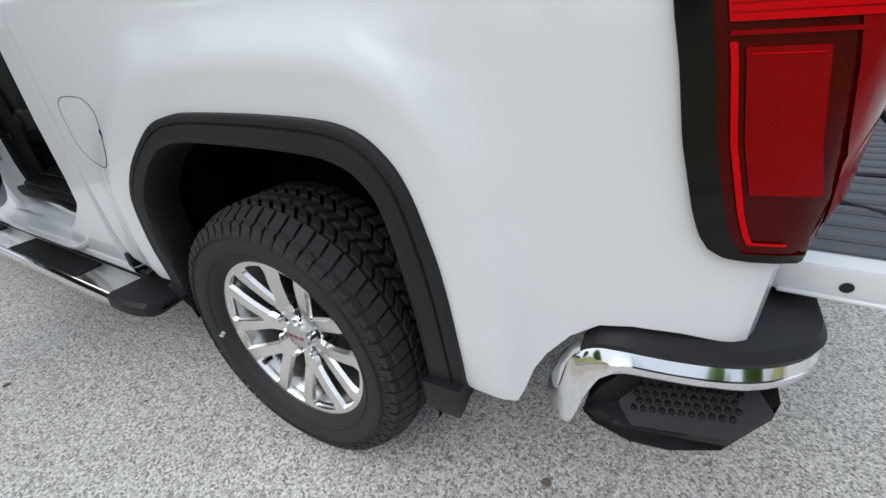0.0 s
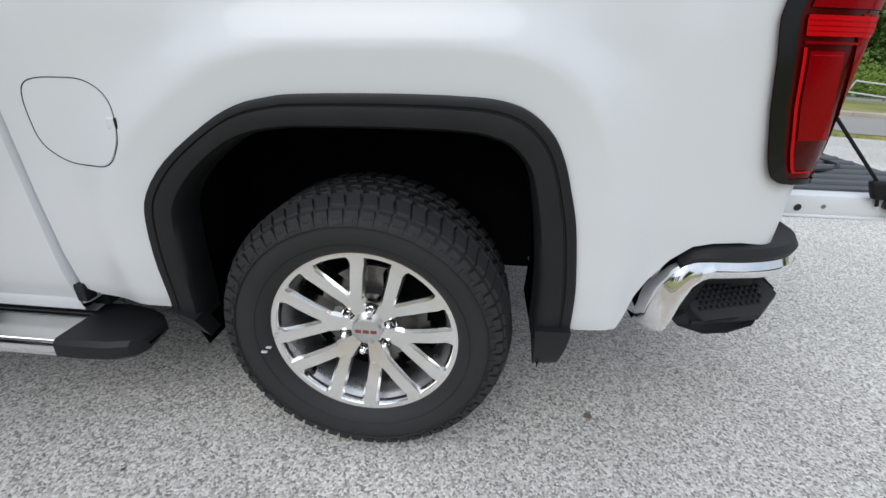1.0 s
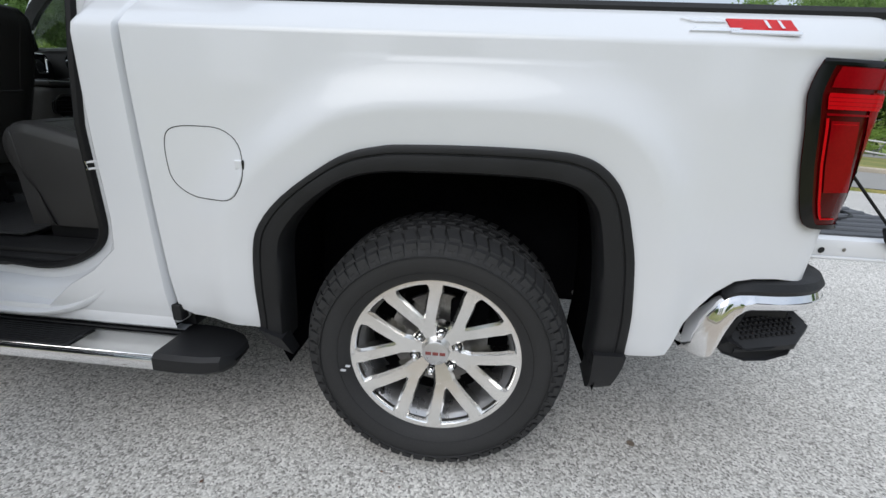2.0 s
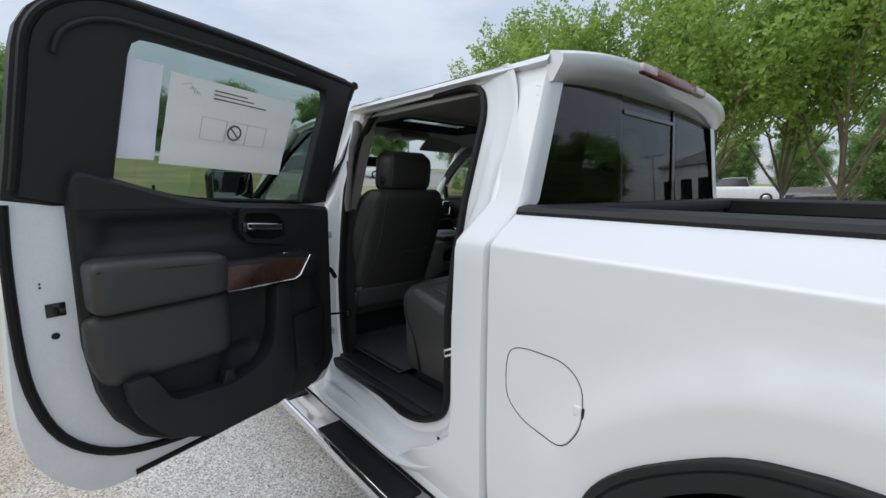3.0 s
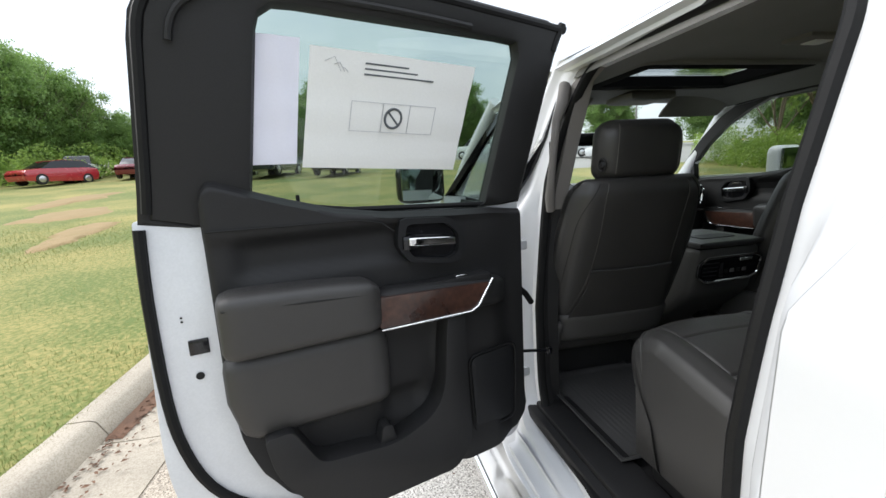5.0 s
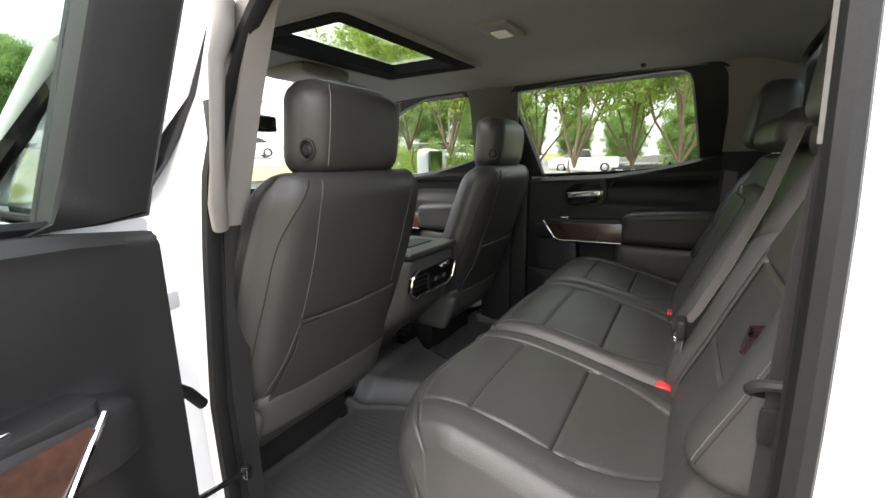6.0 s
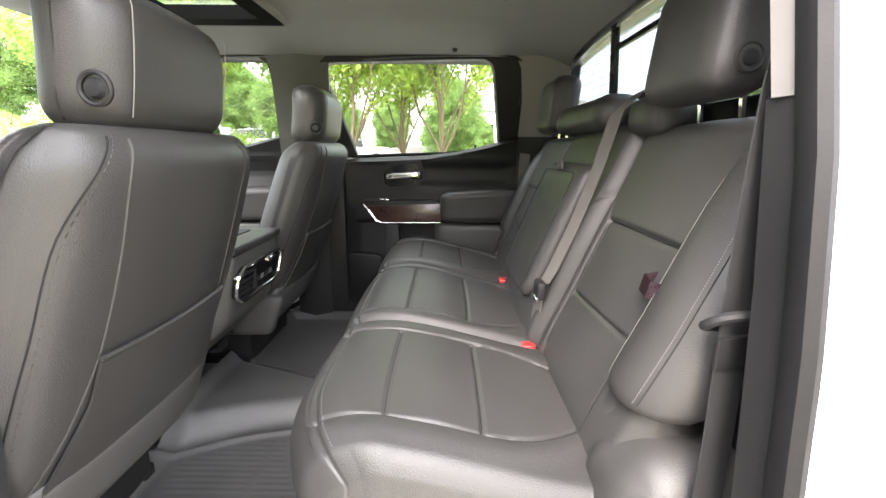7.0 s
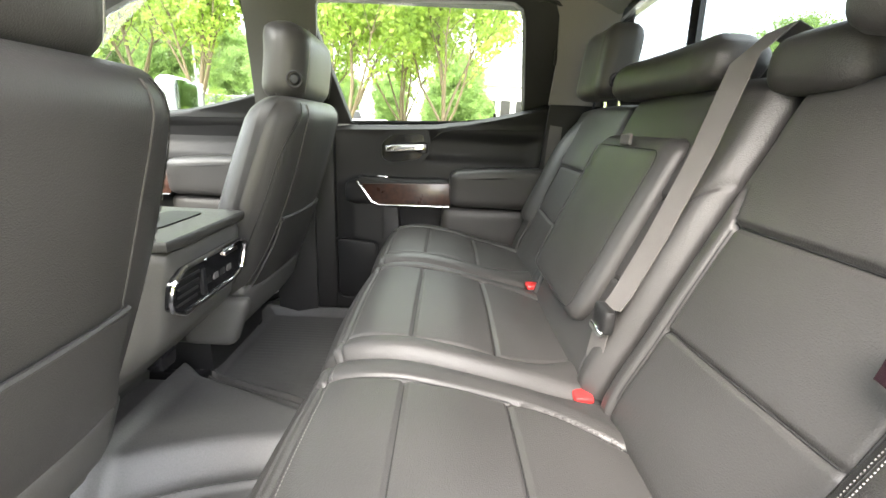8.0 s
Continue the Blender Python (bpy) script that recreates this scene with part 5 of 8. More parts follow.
part("switch", pad((0.30, 0.150, 1.202), (0.040, 0.018, 0.010), 0.004, 4), CHROME, panel)
POCKET = rounded([(0.895, 0.875), (0.825, 0.880), (0.765, 0.765), (0.55, 0.745), (0.43, 0.790), (0.385, 0.860), (0.365, 1.085), (0.305, 1.085), (0.30, 0.655), (0.36, 0.588), (0.66, 0.582), (0.80, 0.655), (0.875, 0.76)],
                 [0.02, 0.02, 0.03, 0.05, 0.05, 0.06, 0.01, 0.01, 0.03, 0.03, 0.06, 0.06, 0.05], 4)
part("pocket_rim", prism(POCKET, "y", 0.10, 0.175, 0.012, 2), SOFT_BLACK, panel, "moulded map pocket")
part("bottle_divider", prism(rounded([(0.54, 0.73), (0.60, 0.73), (0.585, 0.80), (0.555, 0.80)], 0.01, 2), "y", 0.11, 0.160, 0.005), SOFT_BLACK, panel)
spk = part("speaker_cover", prism(rounded([(0.118, 0.685), (0.265, 0.67), (0.278, 0.925), (0.112, 0.94)], 0.03, 5), "y", 0.128, 0.150, 0.006), BLACK_PLASTIC, panel, "black speaker cover")
part("speaker_rim", tube([(x, 0.150, z) for x, z in rounded([(0.110, 0.678), (0.273, 0.662), (0.286, 0.932), (0.104, 0.948)], 0.034, 5)], 0.004, 6, closed=True), SEAL, panel)
BEZ = rounded([(0.478, 1.392), (0.318, 1.382), (0.268, 1.335), (0.272, 1.258), (0.315, 1.240), (0.455, 1.262), (0.490, 1.312)], 0.018, 4)
bez = part("handle_bezel", ring_prism(polar(BEZ, (0.38, 1.315), 40), [(0.38 + (x - 0.38) * 0.80, 1.315 + (z - 1.315) * 0.76) for x, z in polar(BEZ, (0.38, 1.315), 40)], "y", 0.136, 0.10), BLACK_PLASTIC, panel, "black door pull bezel", 30)
part("handle_well", prism([(0.38 + (x - 0.38) * 0.82, 1.315 + (z - 1.315) * 0.78) for x, z in BEZ], "y", 0.10, 0.116), GLOSS_BLACK, bez)
part("door_handle", pad((0.385, 0.146, 1.318), (0.150, 0.014, 0.026), 0.006, 6, lambda p, c: Vector((p.x, p.y, p.z + 0.006 * c.x))), CHROME, bez, "chrome inside door handle")
part("handle_clip", box(0.43, 0.475, 0.128, 0.146, 1.30, 1.34, 0.004), GLOSS_BLACK, bez)
for z in (0.75, 1.24):
    part("hinge", box(-0.045, 0.02, 0.018, 0.040, z - 0.018, z + 0.018, 0.006), WHITE_DUSTY, door)
part("wire_boot", tube([(0.02, 0.05, 1.10), (-0.01, 0.065, 1.07), (-0.04, 0.06, 1.03)], 0.011, 10), SEAL, door)
part("check_strap", tube([(0.03, 0.055, 0.855), (-0.05, 0.075, 0.845), (-0.098, 0.085, 0.838)], 0.006, 6), GLOSS_BLACK, door)
part("strap_end", pad((-0.098, 0.087, 0.838), (0.02, 0.02, 0.03), 0.006, 3), GLOSS_BLACK, door)
part("lock_pin", tube([(0.735, lean(1.45) + 0.02, 1.44), (0.735, lean(1.45) + 0.02, 1.475)], 0.005, 8), SEAL, door)


# papers stuck to the window, seen from inside
def on_glass(pts, off):
    return [door.matrix_world @ Vector((x, lean(z) + off, z)) for x, z in pts]


def sheet_of_paper(pts, label, material=PAPER):
    def curl(u, v):
        (ax, az), (bx, bz), (cx, cz), (dx, dz) = pts
        x = (ax * (1 - u) + bx * u) * (1 - v) + (dx * (1 - u) + cx * u) * v
        z = (az * (1 - u) + bz * u) * (1 - v) + (dz * (1 - u) + cz * u) * v
        wav = 0.0015 * math.sin(9 * u + 4 * v) + 0.0015 * math.sin(17 * v)
        return door.matrix_world @ Vector((x, lean(z) + 0.005 + wav, z))
    ob = part("window_paper", sheet(span(0, 1, 20), span(0, 1, 14), curl, 0.0006), material)
    tagged(ob, label, "paper")
    return ob


SHEET = [(0.715, 1.545), (0.268, 1.520), (0.200, 1.812), (0.672, 1.835)]
notice = sheet_of_paper(SHEET, "white printed notice taped inside the door window")
sheet_of_paper([(0.835, 1.555), (0.728, 1.555), (0.695, 1.848), (0.800, 1.850)], "blank white sheet on the tinted door window", PAPER_COOL)


def on_sheet(u, v, off=0.0085):
    (ax, az), (bx, bz), (cx, cz), (dx, dz) = SHEET
    x = (ax * (1 - u) + bx * u) * (1 - v) + (dx * (1 - u) + cx * u) * v
    z = (az * (1 - u) + bz * u) * (1 - v) + (dz * (1 - u) + cz * u) * v
    return door.matrix_world @ Vector((x, lean(z) + off, z))


def ink_bar(u0, u1, v0, v1, m):
    pts = [(u0, v0), (u1, v0), (u1, v1), (u0, v1)]
    part("print_bar", loft([[on_sheet(u, v) for u, v in pts], [on_sheet(u, v, 0.0080) for u, v in pts]]), m, notice, "", 0)


for u0, u1, v in ((0.30, 0.56, 0.90), (0.30, 0.62, 0.855), (0.30, 0.73, 0.81)):
    ink_bar(u0, u1, v, v + 0.014, INK)
for u0 in (0.245, 0.435, 0.605):
    w = 0.19 if u0 < 0.4 else 0.17
    for a, b, c, d in ((u0, u0 + w, 0.33, 0.335), (u0, u0 + w, 0.585, 0.59), (u0, u0 + 0.004, 0.33, 0.59), (u0 + w, u0 + w + 0.004, 0.33, 0.59)):
        ink_bar(a, b, c, d, INK_PALE)
part("print_ring", tube([on_sheet(0.508 + 0.052 * math.cos(a), 0.46 + 0.085 * math.sin(a), 0.0075) for a in [k * math.pi / 14 for k in range(28)]], 0.0035, 5, closed=True), INK, notice)
part("print_slash", tube([on_sheet(0.473, 0.515, 0.0075), on_sheet(0.543, 0.405, 0.0075)], 0.003, 5), INK, notice)
for k in range(3):
    part("print_line", tube([on_sheet(0.08 + 0.05 * k, 0.89 - 0.02 * k, 0.0075), on_sheet(0.13 + 0.03 * k, 0.93 - 0.04 * k, 0.0075), on_sheet(0.17 + 0.02 * k, 0.82, 0.0075)], 0.0009, 4), INK_PALE, notice)

# ---- inside the cab ----
def mirror_door(src, dx, skip=()):
    """The far side's closed door: the open door's parts turned over and shut."""
    top = new("passenger_door")
    top.parent = truck
    tagged(top, "closed passenger door with black inner panel and chrome handle")
    made = {}
    for o in list(src.children_recursive):
        if skip and (o.name.split(".")[0] in skip or o.parent.name.split(".")[0] in skip):
            continue
        me = o.data.copy()
        for v in me.vertices:
            x, n, z = v.co
            zz = z if z < 1.42 else 1.42 + (z - 1.42) * 0.80
            v.co = (-2.03 + dx + x, 2.003 - n - 0.30 * max(0, zz - 1.42), zz)
        me.flip_normals()
        if me.materials[0] == DOORGLASS:
            me.materials[0] = FARGLASS
        c = new(o.name.split(".")[0], me)
        c.parent = made.get(o.parent, top)
        for key in o.keys():
            c[key] = o[key]
        made[o] = c
    return top


mirror_door(door, 0.0)
front_far = mirror_door(door, -1.11, ("window_frame", "frame_seal", "frame_bead", "window_pane", "pane_seal", "lock_pin"))
FARWIN = [(-3.10, 1.365), (-2.62, 1.355), (-2.195, 1.385), (-2.190, 1.60), (-2.205, 1.790), (-2.24, 1.815), (-2.46, 1.808), (-2.60, 1.768), (-2.76, 1.70), (-2.92, 1.60), (-3.06, 1.49)]
far_y = lambda z: 1.915 - 0.34 * (z - 1.38)
part("window_pane", loft([[(x, far_y(z), z) for x, z in FARWIN], [(x, far_y(z) + 0.004, z) for x, z in FARWIN]]), FARGLASS, front_far)
fo2 = inset(FARWIN, -0.06)
part("window_frame", loft([[(a[0], far_y(a[1]) + 0.02, a[1]), (a[0], far_y(a[1]) - 0.02, a[1]), (b[0], far_y(b[1]) - 0.025, b[1]), (b[0], far_y(b[1]) + 0.01, b[1])] for a, b in zip(fo2 + fo2[:1], FARWIN + FARWIN[:1])], True, False), SOFT_BLACK, front_far, "", 35)

floor_ = part("cab_floor", box(-3.2, -0.89, 0.17, 2 * MID - 0.17, 0.55, 0.595, 0.01), SOFT_BLACK, truck, "black carpeted cab floor")
part("sill_trim", box(-2.02, -1.14, 0.20, 0.34, 0.590, 0.615, 0.012), SOFT_BLACK, floor_)

# headliner with the sunroof's opening
hy = sorted(set(span(0.40, 2 * MID - 0.40, 27) + [SUNY[0], SUNY[1]]))
hx = sorted(set(span(-2.76, -0.925, 25) + [SUNX[0], SUNX[1]]))


def liner_point(x, y):
    e = abs(y - MID) / 0.66
    z = 1.872 - 0.045 * e ** 4 - 0.03 * max(0, (-2.2 - x) / 0.6) ** 2 - 0.03 * max(0, (x + 1.15) / 0.22) ** 2
    if -1.95 < x < -1.15 and e < 0.5:
        z += 0.006
    return (x, y, z)


head = part("headliner", sheet(hx, hy, liner_point, 0.008, lambda x, y: SUNX[0] < x < SUNX[1] and SUNY[0] < y < SUNY[1]), HEADLINER, truck, "grey cloth headliner", 50)
part("sunroof_rim", ring_prism([(SUNX[0] - 0.02, SUNY[0] - 0.02), (SUNX[1] + 0.02, SUNY[0] - 0.02), (SUNX[1] + 0.02, SUNY[1] + 0.02), (SUNX[0] - 0.02, SUNY[1] + 0.02)],
                               [(SUNX[0] + 0.055, SUNY[0] + 0.04), (SUNX[1] - 0.04, SUNY[0] + 0.04), (SUNX[1] - 0.04, SUNY[1] - 0.055), (SUNX[0] + 0.055, SUNY[1] - 0.055)], "z", 1.852, 1.895), MATT_SEAL, head, "", 30)
part("sunroof_lip", tube([(x, y, 1.864) for x, y in rounded([(SUNX[0] - 0.03, SUNY[0] - 0.03), (SUNX[1] + 0.03, SUNY[0] - 0.03), (SUNX[1] + 0.03, SUNY[1] + 0.03), (SUNX[0] - 0.03, SUNY[1] + 0.03)], 0.04, 4)], 0.014, 8, closed=True), HEADLINER, head)
for s in (0, 1):
    bm = loft([[(x, 0.335, 1.800), (x, 0.345, 1.838), (x, 0.42, 1.866), (x, 0.47, 1.862), (x, 0.40, 1.835)] for x in span(-2.7, -0.93, 8)])
    part("roof_side_trim", bm if s == 0 else flip(bm), HEADLINER, head)
dome = part("dome_lamp", pad((-1.74, MID, 1.868), (0.10, 0.17, 0.024), 0.010, 5), PILLAR_GREY, head, "small grey dome lamp")
part("dome_lens", pad((-1.74, MID, 1.857), (0.05, 0.07, 0.012), 0.005, 4), PAPER, dome)
part("overhead_console", pad((-2.58, MID, 1.835), (0.22, 0.26, 0.045), 0.02, 6), PILLAR_GREY, head)
for y in (0.62, 1.50):
    part("sun_visor", pad((-2.66, y, 1.825), (0.17, 0.40, 0.022), 0.010, 5, lambda p, c: p + Vector((0, 0, 0.06 * c.x))), HEADLINER, head)
part("coat_hook", pad((-1.405, 1.66, 1.838), (0.02, 0.03, 0.03), 0.008, 4), SOFT_BLACK, head)
part("back_trim", box(-0.925, -0.895, 0.30, 2 * MID - 0.30, 0.62, 1.532, 0.008), SOFT_BLACK, truck)
part("rear_mirror", pad((-2.86, 0.98, 1.66), (0.03, 0.25, 0.075), 0.014, 5), GLOSS_BLACK, truck, "black rear view mirror")


# pillar trims
def pillar(rows, material, label="", far=False):
    bm = loft([[(x0, y0, z), (x1, y0 + 0.004, z), (x1 + 0.008, y0 + 0.05, z), ((x0 + x1) / 2, y1, z), (x0 - 0.008, y0 + 0.05, z)] for z, x0, x1, y0, y1 in rows])
    part("pillar_trim", flip(bm) if far else bm, material, truck, label, 40)


CP_LOW = [(0.60, -1.10, -0.90, 0.21, 0.30), (1.10, -1.105, -0.90, 0.20, 0.30), (1.40, -1.10, -0.90, 0.255, 0.34), (1.50, -1.10, -0.92, 0.285, 0.36)]
CP_TOP = [(1.50, -1.105, -0.92, 0.283, 0.365), (1.65, -1.10, -0.925, 0.315, 0.39), (1.78, -1.115, -0.925, 0.345, 0.42), (1.84, -1.15, -0.92, 0.37, 0.44)]
BP_LOW = [(0.60, -2.16, -2.01, 0.245, 0.31), (1.0, -2.16, -2.01, 0.240, 0.31), (1.36, -2.14, -2.00, 0.268, 0.33)]
BP_TOP = [(1.36, -2.14, -2.0, 0.266, 0.335), (1.60, -2.09, -1.965, 0.305, 0.37), (1.78, -2.04, -1.92, 0.33, 0.40), (1.84, -2.02, -1.86, 0.36, 0.42)]


def rear_pillar(rows, material, label=""):
    """The near rear pillar's trim: from the door seal round its inner corner and back to the window."""
    bm = loft([[(lerp_table(SEAL_X, z) + 0.004, step_y(z, 0.112) + 0.003, z), (lerp_table(SEAL_X, z) - 0.007, step_y(z, 0.112) + 0.007, z), (xl - 0.004, yl - 0.006, z), (xl + 0.006, yl + 0.004, z), (-0.93, yl + 0.055, z), (-0.93, yl + 0.03, z)] for z, xl, yl in rows])
    part("pillar_trim", bm, material, truck, label, 40)


SEAL_X = [(0.60, -1.14), (0.70, -1.115), (1.12, -1.112), (1.33, -1.105), (1.72, -1.095), (1.82, -1.12)]
rear_pillar([(z, lerp_table(SEAL_X, z) - 0.006, step_y(z, 0.112) + 0.064) for z in (0.60, 0.8, 1.05, 1.30, 1.488)], SOFT_BLACK)
rear_pillar([(z, lerp_table(SEAL_X, z) - 0.010, step_y(z, 0.112) + 0.052) for z in (1.488, 1.56, 1.64, 1.76, 1.84)], PILLAR_GREY, "light grey upper pillar trim")
pillar(CP_LOW, SOFT_BLACK, "", True)
pillar(CP_TOP, PILLAR_GREY, "", True)
pillar(BP_LOW, SOFT_BLACK)
pillar(BP_TOP, PILLAR_GREY)
pillar(BP_LOW, SOFT_BLACK, "", True)
pillar([(1.36, -2.195, -1.975, 0.238, 0.325), (1.60, -2.190, -1.965, 0.285, 0.36), (1.78, -2.185, -1.95, 0.33, 0.40), (1.84, -2.20, -1.92, 0.36, 0.42)], TRIM_GREY, "", True)
grip = part("grab_handle", tube([(-1.985, 0.315, 1.78), (-1.955, 0.290, 1.72), (-1.945, 0.262, 1.66), (-1.945, 0.250, 1.56), (-1.955, 0.245, 1.47), (-1.975, 0.250, 1.41), (-1.995, 0.262, 1.36)], [0.025, 0.024, 0.018, 0.0155, 0.016, 0.021, 0.019], 12, flat=0.8), PILLAR_GREY, truck, "light grey grab handle on the door pillar")
part("handle_slot", box(-2.005, -1.985, 0.262, 0.276, 1.50, 1.60, 0.004), GROOVE, grip)


part("pillar_cover", box(-2.19, -1.925, 1.865, 2.0, 0.60, 1.405, 0.02), SOFT_BLACK, truck)
PIPING = mat("leather_piping", (0.050, 0.048, 0.046), 0.5, vary=0.1)

# ---- front seats ----
def back_x_front(z):
    return -2.015 + 0.36 * (z - 1.085)


def front_seat():
    s = new("front_seat")
    s.parent = truck
    s.matrix_world = pose(0.055, 0.552, 0)
    tagged(s, "black leather front seat with light seams and headrest")
    mid_z, half_z, half_y = 1.175, 0.288, 0.276
    def narrow(cz):
        return 1 - 0.11 * max(0, cz) ** 2 - 0.03 * max(0, -cz)
    def bow(cy, cz):
        return -0.014 * cy * cy - 0.022 * cy ** 4 + 0.012 * (1 - cz * cz)
    def shape(p, c):
        return Vector((p.x + 0.36 * p.z + (bow(c.y, c.z) if c.x > 0 else 0.0), p.y * narrow(c.z), p.z))
    back = part("backrest", pad((-2.058, 0, mid_z), (0.150, 2 * half_y, 2 * half_z), 0.060, 19, shape), LEATHER, s, "black leather backrest with map pocket", 60)
    def on_back(y, z, off=0.0):
        cz = (z - mid_z) / half_z
        y0 = y / narrow(cz)
        cy = y0 / half_y
        def round_off(v, h):
            d = max(0.0, abs(v) - (h - 0.060))
            return 0.060 - math.sqrt(max(0.0, 0.060 ** 2 - d * d))
        return (-2.058 + 0.075 + 0.36 * (z - mid_z) + bow(cy, cz) - round_off(y0, half_y) - round_off(z - mid_z, half_z) + off, y, z)
    for side_ in (-1, 1):
        part("piping", tube([on_back(side_ * y, z) for y, z in supple([(0.150, 1.445), (0.160, 1.40), (0.158, 1.30), (0.160, 1.20), (0.166, 1.12), (0.190, 1.02), (0.222, 0.945)])], 0.0020, 6), PIPING, back)
        line = supple([(0.172, 1.448), (0.200, 1.40), (0.232, 1.32), (0.243, 1.20), (0.247, 1.08), (0.246, 0.96)], 14)
        bm = bmesh.new()
        for p, q in zip(line[::2], line[1::2]):
            tube([on_back(side_ * p[0], p[1], 0.001), on_back(side_ * q[0], q[1], 0.001)], 0.0007, 4, bm=bm)
        part("stitching", bm, PIPING, back)
        part("seam", tube([on_back(side_ * (y + 0.006), z, 0.0) for y, z in line[::3]], 0.0012, 4), GROOVE, back)
    part("map_pocket", sheet(span(-0.168, 0.168, 22), span(0.935, 1.128, 14), lambda y, z: on_back(y * (1 + 0.25 * max(0, 1.06 - z) / 0.12), z, 0.0055), 0.005), LEATHER, back, "slim leather map pocket", 60)
    part("pocket_edge", tube([on_back(y, 1.129 + 0.004 * (y / 0.16) ** 2, 0.007) for y in span(-0.168, 0.168, 12)], 0.0048, 6), LEATHER, back)
    part("pocket_stitch", tube([on_back(y, 1.116 + 0.004 * (y / 0.16) ** 2, 0.0078) for y in span(-0.164, 0.164, 12)], 0.0009, 4), PIPING, back)
    part("lower_shell", pad((-2.112, 0, 0.885), (0.085, 0.480, 0.135), 0.028, 9, lambda p, c: p + Vector((0.36 * p.z - 0.02 * c.y * c.y, 0, 0))), TRIM_GREY, s, "black plastic lower seat shell")
    part("seat_base", pad((-2.45, 0, 0.690), (0.46, 0.38, 0.14), 0.03, 5), SOFT_BLACK, s)
    part("seat_rail", box(-2.66, -2.24, -0.21, -0.17, 0.600, 0.640, 0.006), SOFT_BLACK, s)
    part("seat_rail", box(-2.66, -2.24, 0.17, 0.21, 0.600, 0.640, 0.006), SOFT_BLACK, s)
    part("recliner_cover", pad((-2.155, -0.252, 0.850), (0.15, 0.05, 0.15), 0.024, 7, lambda p, c: p + Vector((0.36 * p.z, 0, 0))), TRIM_GREY, s)
    part("cushion", pad((-2.41, 0, 0.85), (0.54, 0.52, 0.20), 0.06, 9), LEATHER, s, "black leather seat cushion")
    def hshape(p, c):
        k = 1 - 0.09 * max(0, c.z) ** 2
        return Vector((p.x + 0.14 * p.z - 0.012 * c.y * c.y * (c.x > 0) - 0.02 * max(0, c.z) ** 2, p.y * k, p.z))
    hr = part("headrest", pad((-1.968, 0, 1.553), (0.125, 0.322, 0.205), 0.050, 13, hshape), LEATHER, s, "black leather headrest with side button", 60)
    for y in (-0.118, 0.118):
        part("headrest_stitch", tube([(-1.9075 + 0.14 * (z - 1.553) - 0.007 + 0.006 * (1 - ((z - 1.553) / 0.11) ** 2) - 0.012 * max(0, z - 1.62) / 0.04, y, z) for z in span(1.475, 1.635, 9)], 0.0009, 4), STITCH, hr)
    part("button_rim", tube([(-1.935 + 0.020 * math.cos(a), -0.1595, 1.507 + 0.020 * math.sin(a)) for a in [k * math.pi / 10 for k in range(20)]], 0.0035, 6, closed=True), SOFT_BLACK, hr)
    part("button", lathe([(0.0, -0.166), (0.010, -0.1645), (0.0135, -0.159)], n=18, c=(-1.935, 0, 1.507)), BLACK_PLASTIC, hr)
    for y in (-0.06, 0.06):
        part("headrest_post", tube([(-1.975, y, 1.42), (-1.958, y, 1.49)], 0.007, 8), CHROME, s)
        part("post_sleeve", tube([(-1.972, y, 1.440), (-1.970, y, 1.464)], 0.014, 10), SOFT_BLACK, s)
    return s


seat_l = front_seat()
copy_thing(seat_l, pose(0.048, 1.498, 0))

# ---- centre console ----
con = part("centre_console", pad((-2.493, 1.055, 0.855), (0.88, 0.315, 0.61), 0.035, 21, lambda p, c: p + Vector((max(0, c.x) * (0.0640 * c.z - min(0.20, 0.85 * max(0.0, 0.10 - p.z))), 0, 0))), TRIM_GREY, truck, "black centre console with chrome trimmed rear vents", 50)
part("console_lid", pad((-2.145, 1.055, 1.168), (0.32, 0.315, 0.03), 0.012, 6), LEATHER, con)
part("cup_well", prism(rounded([(-2.13, 0.97), (-2.05, 0.97), (-2.05, 1.14), (-2.13, 1.14)], 0.02, 3), "z", 1.180, 1.186), BLACK_PLASTIC, con)
RINGY = rounded([(0.908, 1.090), (0.938, 1.115), (1.165, 1.118), (1.205, 1.10), (1.202, 1.030), (1.165, 1.012), (0.955, 1.008), (0.910, 1.035)], 0.012, 3)
cx_ = lambda z: -2.002 + 0.21 * (z - 1.06)
part("console_foot", pad((-2.32, 1.05, 0.632), (0.33, 0.35, 0.13), 0.05, 11, lambda p, c: Vector((p.x - 0.03 * max(0, c.z), p.y * (1 - 0.12 * max(0, c.z)), p.z))), TRIM_GREY, con, "moulded grey foot of the console", 60)
part("socket_cover", pad((-2.195, 1.12, 0.80), (0.05, 0.06, 0.05), 0.01, 4), GLOSS_BLACK, con)
part("vent_ring", tube([(cx_(z) + 0.004, y, z) for y, z in RINGY], 0.0055, 8, closed=True), CHROME, con, "chrome trim ring")
part("vent_face", loft([[(cx_(z) - 0.01, y, z) for y, z in RINGY], [(cx_(z) + 0.002, y, z) for y, z in RINGY]]), GLOSS_BLACK, con)
for k in range(4):
    z = 1.035 + 0.018 * k
    part("vent_slat", box(cx_(z), cx_(z) + 0.006, 0.928, 0.997, z, z + 0.005), SOFT_BLACK, con)
    part("socket", box(cx_(1.05), cx_(1.05) + 0.005, 1.032 + 0.030 * k, 1.053 + 0.030 * k, 1.045, 1.062, 0.002, 1), STEEL if k % 2 else SOFT_BLACK, con)
part("vent_badge", box(cx_(1.10), cx_(1.10) + 0.008, 1.095, 1.155, 1.092, 1.104, 0.002, 1), CHROME, con)
